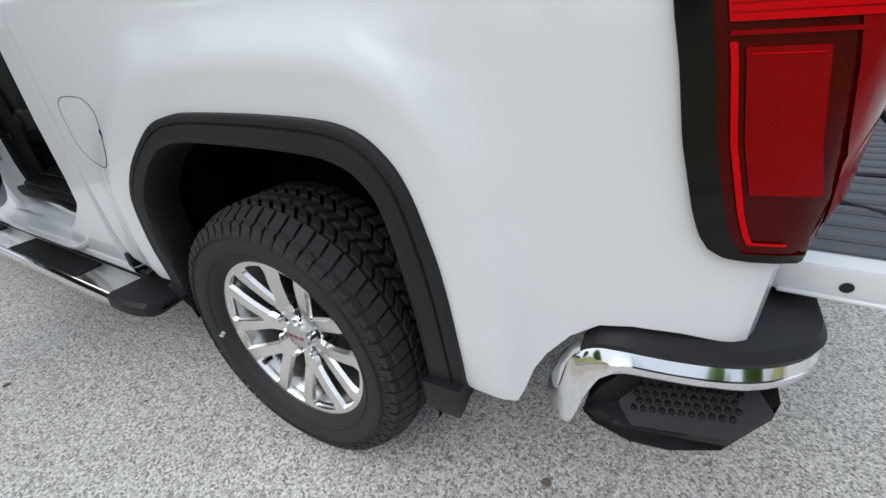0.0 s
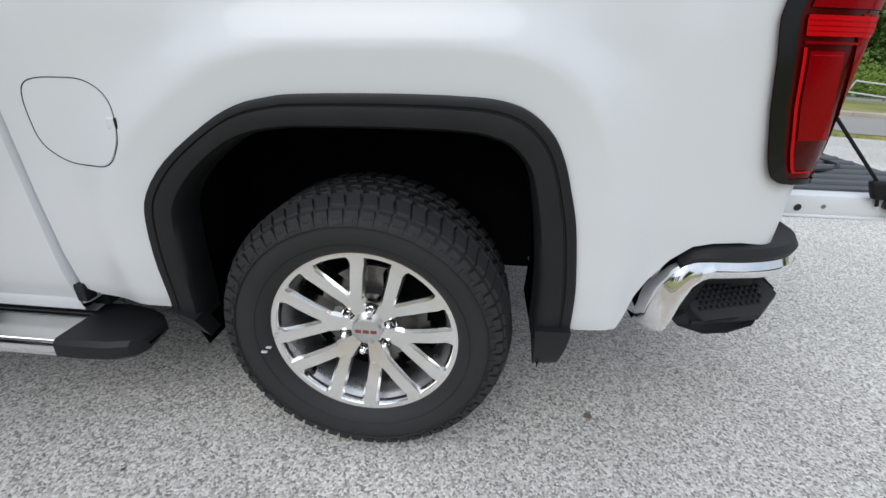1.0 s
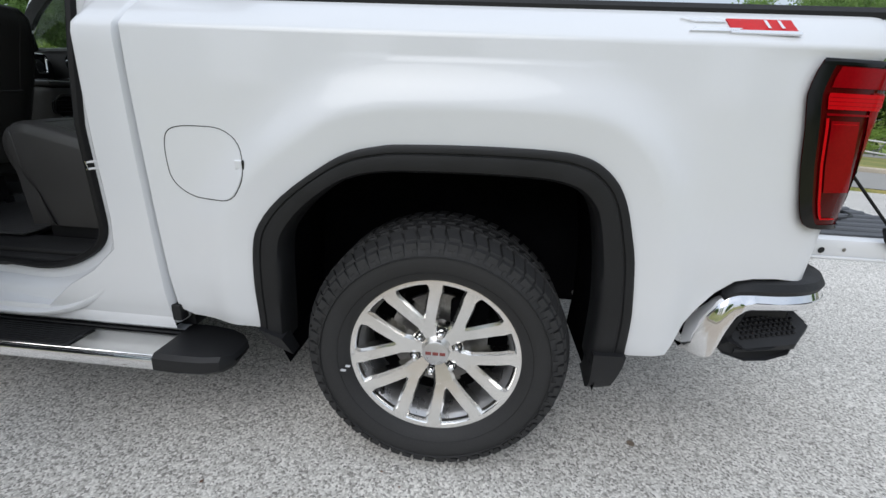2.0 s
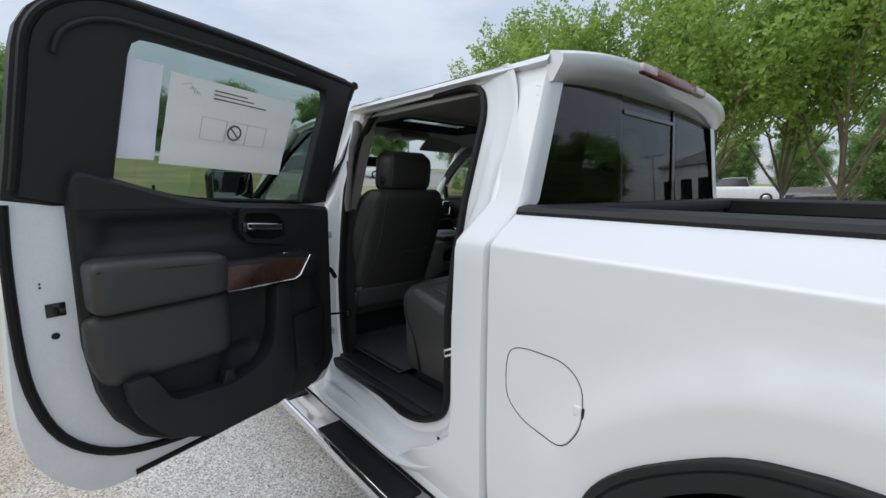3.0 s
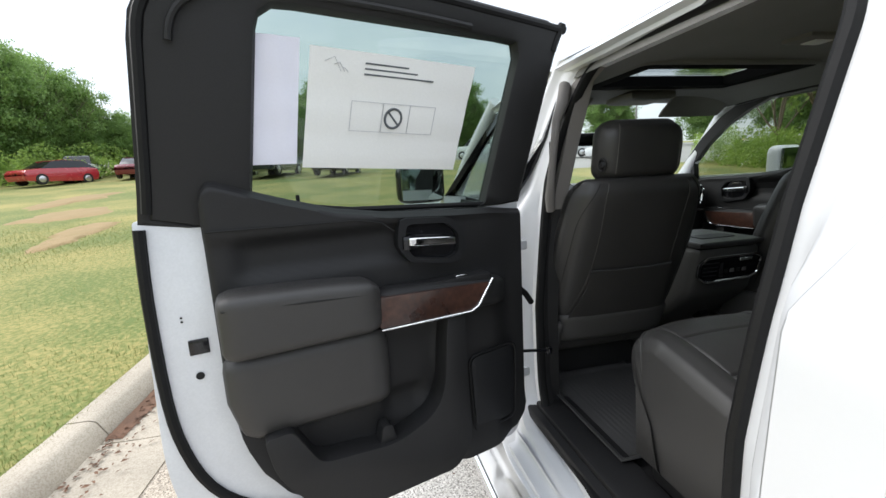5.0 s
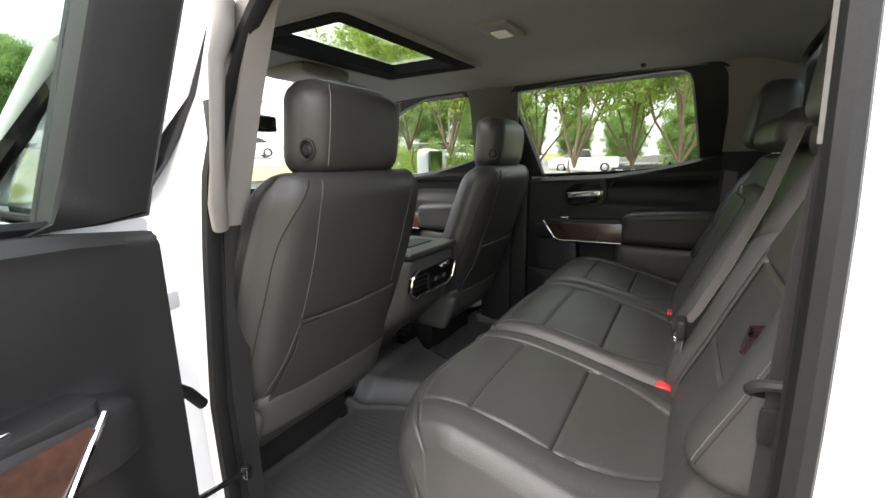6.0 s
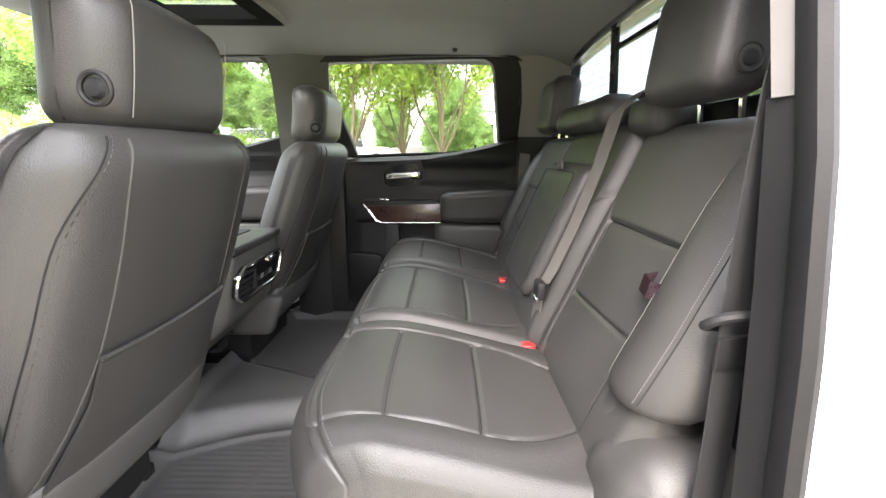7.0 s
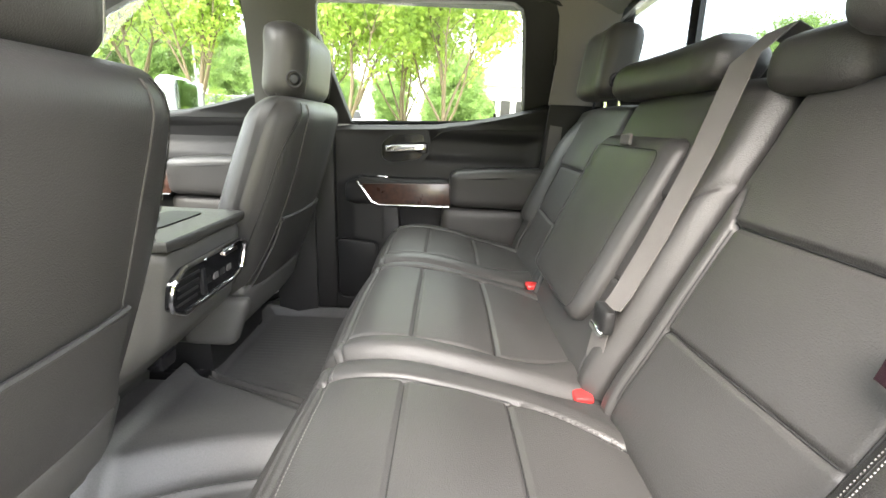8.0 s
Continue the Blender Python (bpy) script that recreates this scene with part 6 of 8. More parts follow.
part("vent_knob", box(cx_(1.06), cx_(1.06) + 0.010, 1.008, 1.022, 1.03, 1.09, 0.002, 1), BLACK_PLASTIC, con)

# ---- dashboard ----
dash = part("dashboard", pad((-3.08, MID, 1.16), (0.34, 1.60, 0.46), 0.09, 11, lambda p, c: p + Vector((0.02 * c.z, 0, -0.04 * max(0, c.x) * max(0, c.z)))), SOFT_BLACK, truck, "black dashboard with chrome vents", 60)
scr = part("centre_screen", box(-2.935, -2.895, 0.90, 1.20, 1.22, 1.38, 0.01), GLOSS_BLACK, dash)
part("chrome_line", box(-2.925, -2.905, 0.30, 1.80, 1.185, 1.198, 0.003), CHROME, dash)
for y in (0.33, 0.86, 1.20, 1.74):
    rg = rounded([(y - 0.035, 1.23), (y + 0.035, 1.23), (y + 0.045, 1.345), (y - 0.045, 1.345)], 0.02, 3)
    part("vent", tube([(-2.905, a, b) for a, b in rg], 0.007, 6, closed=True), CHROME, dash)
    part("vent_hole", prism(rg, "x", -2.93, -2.908), GLOSS_BLACK, dash)
for k in range(4):
    part("knob", lathe([(0.0, 0.0), (0.016, 0.002), (0.020, 0.02)], n=16, c=(0, 0, 0)), CHROME, dash)
    scene.collection.objects[-1].matrix_basis = pose(-2.895, 0.93 + 0.05 * k, 1.15, 0, 0, 90)
sw = part("steering_wheel", tube([(-2.66 + 0.07 * math.sin(a), 0.585 + 0.185 * math.cos(a), 1.18 + 0.175 * math.sin(a)) for a in [k * math.pi / 16 for k in range(32)]], 0.016, 8, closed=True), LEATHER, truck, "black leather steering wheel")
part("wheel_hub", pad((-2.69, 0.585, 1.16), (0.07, 0.20, 0.12), 0.03, 6), SOFT_BLACK, sw)
part("steering_column", tube([(-2.70, 0.585, 1.16), (-3.0, 0.585, 1.02)], 0.05, 10), SOFT_BLACK, sw)
part("cluster_hood", pad((-2.99, 0.585, 1.38), (0.20, 0.42, 0.10), 0.04, 6), SOFT_BLACK, dash)

# ---- rear bench ----
CURVE = [(-1.54, 0.66), (-1.61, 0.76), (-1.672, 0.86), (-1.692, 0.925), (-1.688, 0.972), (-1.662, 1.008), (-1.615, 1.027), (-1.54, 1.031), (-1.45, 1.016), (-1.37, 0.997), (-1.28, 0.976), (-1.20, 0.962), (-1.14, 0.955)]


def along(curve, s):
    """The point at share s of a polyline, smoothed."""
    t = s * (len(curve) - 1)
    i = min(int(t), len(curve) - 2)
    f = t - i
    p0, p1, p2, p3 = (Vector(curve[max(0, min(len(curve) - 1, k))]) for k in (i - 1, i, i + 1, i + 2))
    return 0.5 * ((2 * p1) + (p2 - p0) * f + (2 * p0 - 5 * p1 + 4 * p2 - p3) * f * f + (3 * p1 - p0 - 3 * p2 + p3) * f ** 3)


def dip(d, width, depth):
    return -depth * math.exp(-(d / width) ** 2)


bench = new("rear_bench")
bench.parent = truck
tagged(bench, "black leather rear bench seat with grey stitching")


def cushion_point(y, s, ya, yb, ina, inb, lift=0.0):
    p = along(CURVE, s)
    q = along(CURVE, min(1, s + 0.004)) - along(CURVE, max(0, s - 0.004))
    n = Vector((-q.y, q.x)).normalized()
    x = p.x
    off = lift + 0.010 * (1 - ((2 * y - ya - yb) / (yb - ya)) ** 2)
    e = min(y - ya, yb - y)
    off -= 0.032 * max(0, 1 - e / 0.030) ** 2
    # the middle panel is let in; its edge is a groove, bent round at the back
    ga, gb = seam_edges(x, ina, inb)
    if x > -1.665 and s > 0.38:
        off += dip(y - ga, 0.0035, 0.006) + dip(y - gb, 0.0035, 0.006)
        if ga < y < gb:
            off += dip(x + 1.530, 0.0032, 0.006) + dip(x + 1.370, 0.0032, 0.006) - 0.003
            off += 0.004 * math.sin(math.pi * (x + 1.53) / 0.16) ** 2
        else:
            off += 0.005 * math.exp(-((min(abs(y - ga), abs(y - gb)) - 0.03) / 0.025) ** 2)
    off += dip(x + 1.652, 0.0035, 0.005) * (s > 0.3)
    curl = 1.7 * max(0.0, 0.52 - y) ** 2 * max(0.0, min(1.0, (-1.50 - p.x) / 0.12))
    return (p.x + n.x * off + curl, y, p.y + n.y * off)


def seam_edges(x, ina, inb):
    back = 0.06 * max(0, (x + 1.36) / 0.16) ** 2
    return ina + back, inb - back


def bench_cushion(ya, yb, ina, inb, ny):
    """One seat's cushion: a puffed surface with seams let into it. ina, inb: the limits of its middle panel."""
    rows = [[cushion_point(y, s, ya, yb, ina, inb) for s in span(0, 1, 280)] for y in span(ya, yb, ny)]
    rows.insert(0, [(p[0], p[1] + 0.012, min(p[2], 0.66)) for p in rows[0]])
    rows.append([(p[0], p[1], p[2] - 0.05) for p in rows[-1]])
    return loft(rows, False, False)


REACH = [(along(CURVE, s).x, s) for s in span(0.42, 1.0, 200)]


def seat_seams(parent, ya, yb, a, b):
    """Dark rods along the sewn lines paint the shade of the cushion's grooves, with a row of stitches beside the front
    one.
    """
    for x in (-1.53, -1.37):
        ga, gb = seam_edges(x, a, b)
        part("seam", tube([cushion_point(y, lerp_table(REACH, x), ya, yb, a, b, 0.0012) for y in span(ga + 0.004, gb - 0.004, 24)], 0.0013, 4), GROOVE, parent)
    for k in (0, 1):
        part("seam", tube([cushion_point(seam_edges(x, a, b)[k], lerp_table(REACH, x), ya, yb, a, b, 0.0012) for x in span(-1.64, -1.20, 40)], 0.0012, 4), GROOVE, parent)
    ga, gb = seam_edges(-1.20, a, b)
    part("seam", tube([cushion_point(y, lerp_table(REACH, -1.20), ya, yb, a, b, 0.0008) for y in span(ga, gb, 20)], 0.0014, 4), GROOVE, parent)
    bm = bmesh.new()
    pts = [cushion_point(y, lerp_table(REACH, -1.641), ya, yb, a, b, 0.0008) for y in span(ya + 0.03, yb - 0.03, 150)]
    for p, q in zip(pts[::2], pts[1::2]):
        tube([p, q], 0.0006, 4, bm=bm)
    part("stitching", bm, STITCH, parent)


for ya, yb, a, b, ny in ((0.315, 0.800, 0.405, 0.725, 130), (0.802, 1.310, 0.860, 1.255, 130), (1.312, 1.800, 1.392, 1.712, 130)):
    c_ = part("seat_cushion", bench_cushion(ya, yb, a, b, ny), LEATHER, bench, "black leather seat cushion with seamed middle", 70)
    seat_seams(c_, ya, yb, a, b)
part("bench_base", box(-1.55, -0.95, 0.34, 2 * MID - 0.34, 0.60, 0.90, 0.02), SOFT_BLACK, bench)

BACK = [(-1.165, 0.90), (-1.200, 0.955), (-1.190, 1.01), (-1.152, 1.10), (-1.112, 1.20), (-1.070, 1.30), (-1.030, 1.39), (-1.008, 1.445), (-0.990, 1.475), (-0.955, 1.482), (-0.915, 1.465), (-0.905, 1.40)]


def back_point(y, s, ya, yb, a, b, out=0.0, wing=0.0, lift=0.0):
    """A point of one seat's backrest. a, b: limits of the middle panel; wing: how far the outer bolster stands out."""
    p = along(BACK, s)
    q = along(BACK, min(1, s + 0.004)) - along(BACK, max(0, s - 0.004))
    n = Vector((-q.y, q.x)).normalized()
    z = p.y
    off = out + lift + 0.008 * (1 - ((2 * y - ya - yb) / (yb - ya)) ** 2)
    e = min(y - ya, yb - y)
    off -= 0.030 * max(0, 1 - e / 0.028) ** 2
    if wing and s >= 0.72 and y < a:
        y -= 0.085 * (a - y) / (a - ya)
    if s < 0.72:
        if a < y < b:
            tilt = -0.04 * (y - (a + b) / 2)
            off += dip(z - 1.292, 0.004, 0.008) + dip(z - (1.134 + tilt), 0.0035, 0.006)
            off -= 0.006 * step_(1.300, 1.285, z)
        if z < 1.36:
            fan = 0.06 * max(0, (z - 1.29) / 0.07)
            off += (dip(y - a + fan, 0.004, 0.007) + dip(y - b - fan * 0.5, 0.004, 0.007)) * step_(1.36, 1.33, z)
        if wing and y < a:
            w = (a - y) / (a - ya)
            off += 1.5 * wing * w * step_(1.06, 1.36, z) * (1 - 0.6 * step_(1.36, 1.46, z))
            y -= 0.085 * w * step_(1.06, 1.36, z)
        if wing and y > b and z < 1.36:
            off += 0.15 * wing * math.sin(math.pi * (y - b) / (yb - b)) * step_(1.36, 1.28, z)
    return (p.x + n.x * off, y, z + n.y * off)


def bench_back(ya, yb, a, b, ny, out=0.0, wing=0.0):
    rows = [[back_point(y, s, ya, yb, a, b, out, wing) for s in span(0, 1, 300)] for y in span(ya, yb, ny)]
    rows.insert(0, [(max(p[0], min(p[0] + 0.14, -0.93)), p[1] + 0.02, p[2]) for p in rows[0]])
    rows.append([(p[0] + 0.05, p[1], p[2]) for p in rows[-1]])
    return loft(rows, False, False)


OUTER = (0.335, 0.795, 0.450, 0.745)
bl_ = part("seat_back", bench_back(*OUTER, 120, 0.0, 0.0), LEATHER, bench, "black leather outer backrest with stitched bolster", 70)
bm_ = part("seat_back", bench_back(0.800, 1.285, 0.850, 1.240, 120, 0.018), LEATHER, bench, "black leather centre backrest", 70)
br_ = part("seat_back", flip(bench_back(*OUTER, 120, 0.0, 0.0)), LEATHER, bench, "black leather outer backrest with stitched bolster", 70)
# dark rods in the backrest's seam grooves, painting the shade of the creases
def back_seams(parent, ya, yb, a, b, out, wing, far=False):
    for k, (za, zb) in enumerate(((1.292, 1.292), (1.134 + 0.02 * (b - a), 1.134 - 0.02 * (b - a)))):
        bm = tube([back_point(a + (b - a) * t, lerp_table(LEVELS, za + (zb - za) * t), ya, yb, a, b, out, wing, 0.0016) for t in span(0.01, 0.99, 30)], 0.0015, 4)
        part("seam", flip(bm) if far else bm, GROOVE, parent)
    for y in (a, b):
        bm = tube([back_point(y, lerp_table(LEVELS, z), ya, yb, a, b, out, wing, 0.0014) for z in span(1.00, 1.285, 40)], 0.0013, 4)
        part("seam", flip(bm) if far else bm, GROOVE, parent)


LEVELS = [(along(BACK, s).y, s) for s in span(0.10, 0.74, 120)]


back_seams(bl_, *OUTER, 0.0, 0.0)
back_seams(bm_, 0.800, 1.285, 0.850, 1.240, 0.018, 0.0)
back_seams(br_, *OUTER, 0.0, 0.0, True)


def dashes(pts, r, parent):
    """A row of short stitches along a line."""
    bm = bmesh.new()
    for p, q in zip(pts[::2], pts[1::2]):
        tube([p, q], r, 4, bm=bm)
    part("stitching", bm, STITCH, parent)


WING = [(0.462, 0.012), (0.453, 0.000), (0.442, -0.012), (0.428, -0.024), (0.405, -0.033), (0.378, -0.036), (0.350, -0.032), (0.328, -0.020), (0.312, -0.002), (0.302, 0.020), (0.298, 0.055), (0.298, 0.110)]
WING_SIZE = [(1.078, 0.45), (1.088, 0.78), (1.107, 0.95), (1.14, 1.0), (1.30, 1.0), (1.36, 0.92), (1.41, 0.70), (1.445, 0.42), (1.462, 0.15)]


def wing_point(y, z, lift=0.0):
    """A point on the stitched roll at the backrest's outer side."""
    f = lerp_table(WING_SIZE, z)
    d = lerp_table(sorted(WING), y)
    x = -1.072 + 0.405 * (z - 1.285) - 0.010 * (z < 1.2) * (1.2 - z) / 0.2
    return (x + (d - 0.012) * f + 0.012 - lift, 0.46 - (0.46 - y) * (0.55 + 0.45 * f), z)


def wing(far=False):
    bm = loft([[wing_point(y, z) for y, _ in WING] for z in [1.078, 1.081, 1.088, 1.097, 1.107] + span(1.12, 1.36, 14) + [1.385, 1.41, 1.43, 1.445, 1.455, 1.462]], False, False)
    return flip(bm) if far else bm


wing_ = part("backrest_bolster", wing(), LEATHER, bench, "stitched black leather backrest bolster", 60)
part("backrest_bolster", wing(True), LEATHER, bench, "", 60)
for y in (0.436, 0.426):
    dashes([wing_point(y, z, 0.0012) for z in span(1.10, 1.40, 170)], 0.0007, wing_)
part("seam", tube([wing_point(0.431, z, 0.0002) for z in span(1.10, 1.40, 40)], 0.0012, 4), GROOVE, wing_)
dashes([wing_point(0.338, z, 0.0012) for z in span(1.10, 1.40, 170)], 0.0007, wing_)
part("seam", tube([wing_point(0.332, z, 0.0002) for z in span(1.10, 1.40, 40)], 0.0012, 4), GROOVE, wing_)
fold = part("fold_down_armrest", pad((-1.112, 1.108, 1.222), (0.085, 0.375, 0.365), 0.030, 13, lambda p, c: Vector((p.x + 0.405 * p.z - 0.004 * (1 - c.y * c.y) * (c.x < 0), p.y, p.z))), LEATHER, bench, "fold-down centre armrest in the backrest", 60)
part("seam", tube([(-1.1575 + 0.405 * (z - 1.222) - 0.003, y, z) for y, z in rounded([(0.945, 1.062), (1.271, 1.062), (1.271, 1.382), (0.945, 1.382)], 0.025, 4)], 0.0011, 4, closed=True), GROOVE, fold)
part("pull_loop", box(-1.098, -1.090, 1.08, 1.13, 1.385, 1.41, 0.003, 1), WEBBING, fold)
part("bolster_tail", pad((-1.142, 0.418, 1.015), (0.10, 0.085, 0.20), 0.036, 9, lambda p, c: p + Vector((0.36 * p.z, -0.10 * p.z, 0))), LEATHER, bench, "", 60)
part("side_bolster", pad((-1.125, 0.342, 0.905), (0.215, 0.170, 0.300), 0.064, 17, lambda p, c: p + Vector((0.22 * p.z, 0, -0.012 * c.x * c.x))), LEATHER, bench, "black leather side bolster", 60)
part("side_trim", box(-1.045, -0.935, 0.262, 0.335, 0.60, 1.46, 0.01), SOFT_BLACK, bench)
part("seat_label", loft([[(-1.102, 0.411, 1.244), (-1.108, 0.411, 1.218), (-1.110, 0.411, 1.219), (-1.104, 0.411, 1.245)], [(-1.122, 0.434, 1.246), (-1.128, 0.434, 1.220), (-1.130, 0.434, 1.221), (-1.124, 0.434, 1.247)], [(-1.116, 0.469, 1.248), (-1.122, 0.469, 1.222), (-1.124, 0.469, 1.223), (-1.118, 0.469, 1.249)], [(-1.092, 0.476, 1.250), (-1.100, 0.476, 1.224), (-1.102, 0.476, 1.225), (-1.094, 0.476, 1.251)]]), LABELM, bench, "small glossy folded tag")


def rear_headrest(y, w, z, h, depth, button):
    def hs(p, c):
        return Vector((p.x + 0.10 * p.z - 0.010 * c.y * c.y * (c.x < 0), p.y * (1 - 0.07 * max(0, c.z) ** 2), p.z))
    hr = part("headrest", pad((-1.0525 + depth / 2, y, z), (depth, w, h), 0.042, 11, hs), LEATHER, bench, "black leather rear headrest", 60)
    for d in (-0.055, 0.055):
        part("headrest_post", tube([(-0.968, y + d, z - h / 2 - 0.055), (-0.975, y + d, z - h / 2 + 0.02)], 0.0065, 8), CHROME, hr)
        part("post_sleeve", tube([(-0.968, y + d, z - h / 2 - 0.062), (-0.968, y + d, z - h / 2 - 0.046)], 0.012, 10), SOFT_BLACK, hr)
    if button:
        part("button_rim", tube([(-1.015 + 0.019 * math.cos(a), y - w / 2 + 0.002, z - 0.055 + 0.019 * math.sin(a)) for a in [k * math.pi / 10 for k in range(20)]], 0.0032, 6, closed=True), SOFT_BLACK, hr)
        part("button", lathe([(0.0, y - w / 2 - 0.004), (0.010, y - w / 2 - 0.003), (0.013, y - w / 2 + 0.003)], n=18, c=(-1.015, 0, z - 0.055)), BLACK_PLASTIC, hr)
        part("headrest_stitch", tube([(-1.0435 + 0.10 * q, y - w / 2 + 0.040, z + q) for q in span(-0.075, 0.075, 7)], 0.0011, 4), STITCH, hr)


rear_headrest(0.5755, 0.236, 1.620, 0.205, 0.105, True)
rear_headrest(1.135, 0.455, 1.535, 0.092, 0.11, False)
part("shoulder_pad", pad((-0.975, 0.765, 1.512), (0.10, 0.16, 0.085), 0.034, 7), LEATHER, bench, "", 60)
rear_headrest(1.545, 0.240, 1.607, 0.205, 0.105, True)
for y in (0.36, 1.76):
    part("seat_hook", tube([(-0.97, y - 0.03, 1.48), (-0.96, y - 0.01, 1.515), (-0.96, y + 0.02, 1.515), (-0.97, y + 0.04, 1.48)], 0.004, 6), BLACK_PLASTIC, bench)


def strap(path, w, side_, name, label, material=WEBBING):
    """Flat webbing along a path; side_ is the direction of its width."""
    sv = Vector(side_).normalized() * w / 2
    rings = []
    for i, p in enumerate(path):
        p = Vector(p)
        d = (Vector(path[min(i + 1, len(path) - 1)]) - Vector(path[max(0, i - 1)])).normalized()
        n = d.cross(sv).normalized() * 0.0009
        rings.append([p - sv - n, p + sv - n, p + sv + n, p - sv + n])
    return part(name, loft(rings), material, bench, label)


strap([(-0.93, 0.872, 1.55), (-0.985, 0.868, 1.572), (-1.035, 0.862, 1.525), (-1.075, 0.855, 1.38), (-1.125, 0.848, 1.24), (-1.170, 0.838, 1.14), (-1.186, 0.834, 1.115)], 0.046, (-0.35, 0.9, -0.25), "seat_belt", "dark grey woven centre seat belt")
part("belt_tongue", pad((-1.196, 0.832, 1.100), (0.022, 0.056, 0.045), 0.008, 5), SOFT_BLACK, bench)
part("tongue_plate", box(-1.210, -1.202, 0.806, 0.858, 1.072, 1.085, 0.002, 1), CHROME, bench)
strap([(-1.196, 0.832, 1.09), (-1.200, 0.838, 1.02), (-1.19, 0.845, 0.94)], 0.040, (-0.3, 1, 0), "seat_belt", "")
for y, z in ((0.815, 0.950), (1.285, 0.975)):
    bk = part("belt_buckle", pad((-1.205, y, z - 0.012), (0.060, 0.050, 0.034), 0.010, 5), SOFT_BLACK, bench, "black belt buckle with red button")
    part("buckle_button", pad((-1.220, y, z + 0.006), (0.034, 0.042, 0.014), 0.005, 4), RED, bk, "red release button")
strap([(-1.04, 0.335, 1.74), (-1.085, 0.300, 1.50), (-1.096, 0.288, 1.38), (-1.100, 0.280, 1.25), (-1.104, 0.270, 1.10), (-1.118, 0.252, 1.0), (-1.125, 0.248, 0.75)], 0.046, (1, 0.30, 0), "seat_belt", "black woven side seat belt", WEBBING_DARK)
part("belt_guide", tube(supple([(-1.075, 0.258, 1.262), (-1.105, 0.260, 1.263), (-1.127, 0.266, 1.257), (-1.135, 0.276, 1.246), (-1.126, 0.291, 1.238), (-1.095, 0.300, 1.234)]), 0.0062, 8), SOFT_BLACK, bench, "black belt guide hook")
part("belt_clip", pad((-1.101, 0.276, 1.212), (0.050, 0.010, 0.040), 0.004, 4, lambda p, c: p + Vector((0, 0.3 * p.x, 0))), SOFT_BLACK, bench)
part("belt_anchor", pad((-1.09, 1.78, 1.66), (0.05, 0.03, 0.06), 0.012, 5), SOFT_BLACK, bench)
strap([(-1.07, 1.775, 1.64), (-1.075, 1.80, 1.40), (-1.09, 1.80, 1.0)], 0.046, (1, -0.3, 0), "seat_belt", "")

# ---- floor mats: loose, one moulded rubber liner ----
def mat_z(x, y):
    ya = 0.87 + 0.40 * (x + 2.22) + 0.02 * math.sin((x + 2.22) * 9)
    yb = 1.26 - 0.33 * (x + 2.22)
    hump = (0.075 - 0.05 * (x + 2.22)) * step_(ya - 0.05, ya + 0.03, y) * (1 - step_(yb - 0.02, yb + 0.04, y))
    rim = 0.011 * (math.exp(-((y - ya + 0.075) / 0.010) ** 2) + math.exp(-((y - yb - 0.055) / 0.008) ** 2) + math.exp(-((y - yb - 0.085) / 0.008) ** 2))
    lip = 0.030 * step_(0.05, 0.0, min(y - 0.285, 1.835 - y, x + 2.22, -1.60 - x))
    flat = (y < ya - 0.10 or y > yb + 0.11) and -2.14 < x < -1.66 and 0.37 < y < 1.75
    ribs = 0.0007 * (0.5 + 0.5 * math.tanh(3 * math.sin(y * 2 * math.pi / 0.020))) * (abs(x + 1.92) > 0.008) if flat else 0.0
    return 0.603 + hump + rim + lip + ribs


part("floor_edge", box(-2.24, -1.58, 1.836, 1.95, 0.596, 0.612, 0.005), MAT_RUBBER, floor_)
mats = thing("floor_mat", pose(0, 0, 0), "black ribbed rubber floor liner on the cab floor", "floor mat")
part("liner_sheet", sheet(span(-2.22, -1.60, 62), span(0.285, 1.835, 430), lambda x, y: (x, y, mat_z(x, y)), 0.004), MAT_RUBBER, mats, "", 30)
# ---- ground ----
def rise_x(x):
    """The land lies level about the truck, climbs ahead of it and falls away behind."""
    a, g = abs(x) - 3.0, (0.080 if x < 0 else 0.045)
    f = 0.0 if a < 0 else (g * a * a / 6.0 if a < 3 else g * (a - 1.5))
    return f if x < 0 else -f


def land_z(x):
    return rise_x(max(-70, min(70, x)))


def skew(x):
    """The kerb runs at a slight angle to the truck."""
    return 0.045 * (-3.3 - max(-9.6, min(9.0, x))) - 0.03


def slid(x, y):
    w = 1 - (-2.2 - y) / 10 if y < -2.2 else 1 - (y + 1.5) / 5.5
    return y + skew(x) * max(0.0, min(1.0, w))


def land(xs, ys, dz, material, name, label):
    bm = sheet(xs, ys, lambda x, y: (x, slid(x, y), land_z(x) + (dz(x, y) if callable(dz) else dz)))
    ob = part(name, bm, material, None, "", 60)
    return tagged(ob, label, "ground", kind="structure")


def shore(x):
    """Where the field ends: along the kerb, then across the lane's end ahead of the truck."""
    return lerp_table([(-17.0, 9.0), (-13.0, 4.0), (-10.5, 0.5), (-8.8, -2.15)], x)


FARX = sorted(set([-900, -400, -200, -120, -70, 70, 120, 200, 400, 900] + span(-60, 60, 81) + span(-17, -8, 19)))
FARY = sorted(set([-900, -400, -200, -100, -60, -40, -30, -25, -20, -16, -12, -10, -8, -6.5, -5, -4, -3, -2.21, -2.1, -1, 0.5, 2, 3.5, 5, 6.2, 7.3, 7.45, 10, 14, 18, 22, 40, 60, 100, 200, 400, 900]))
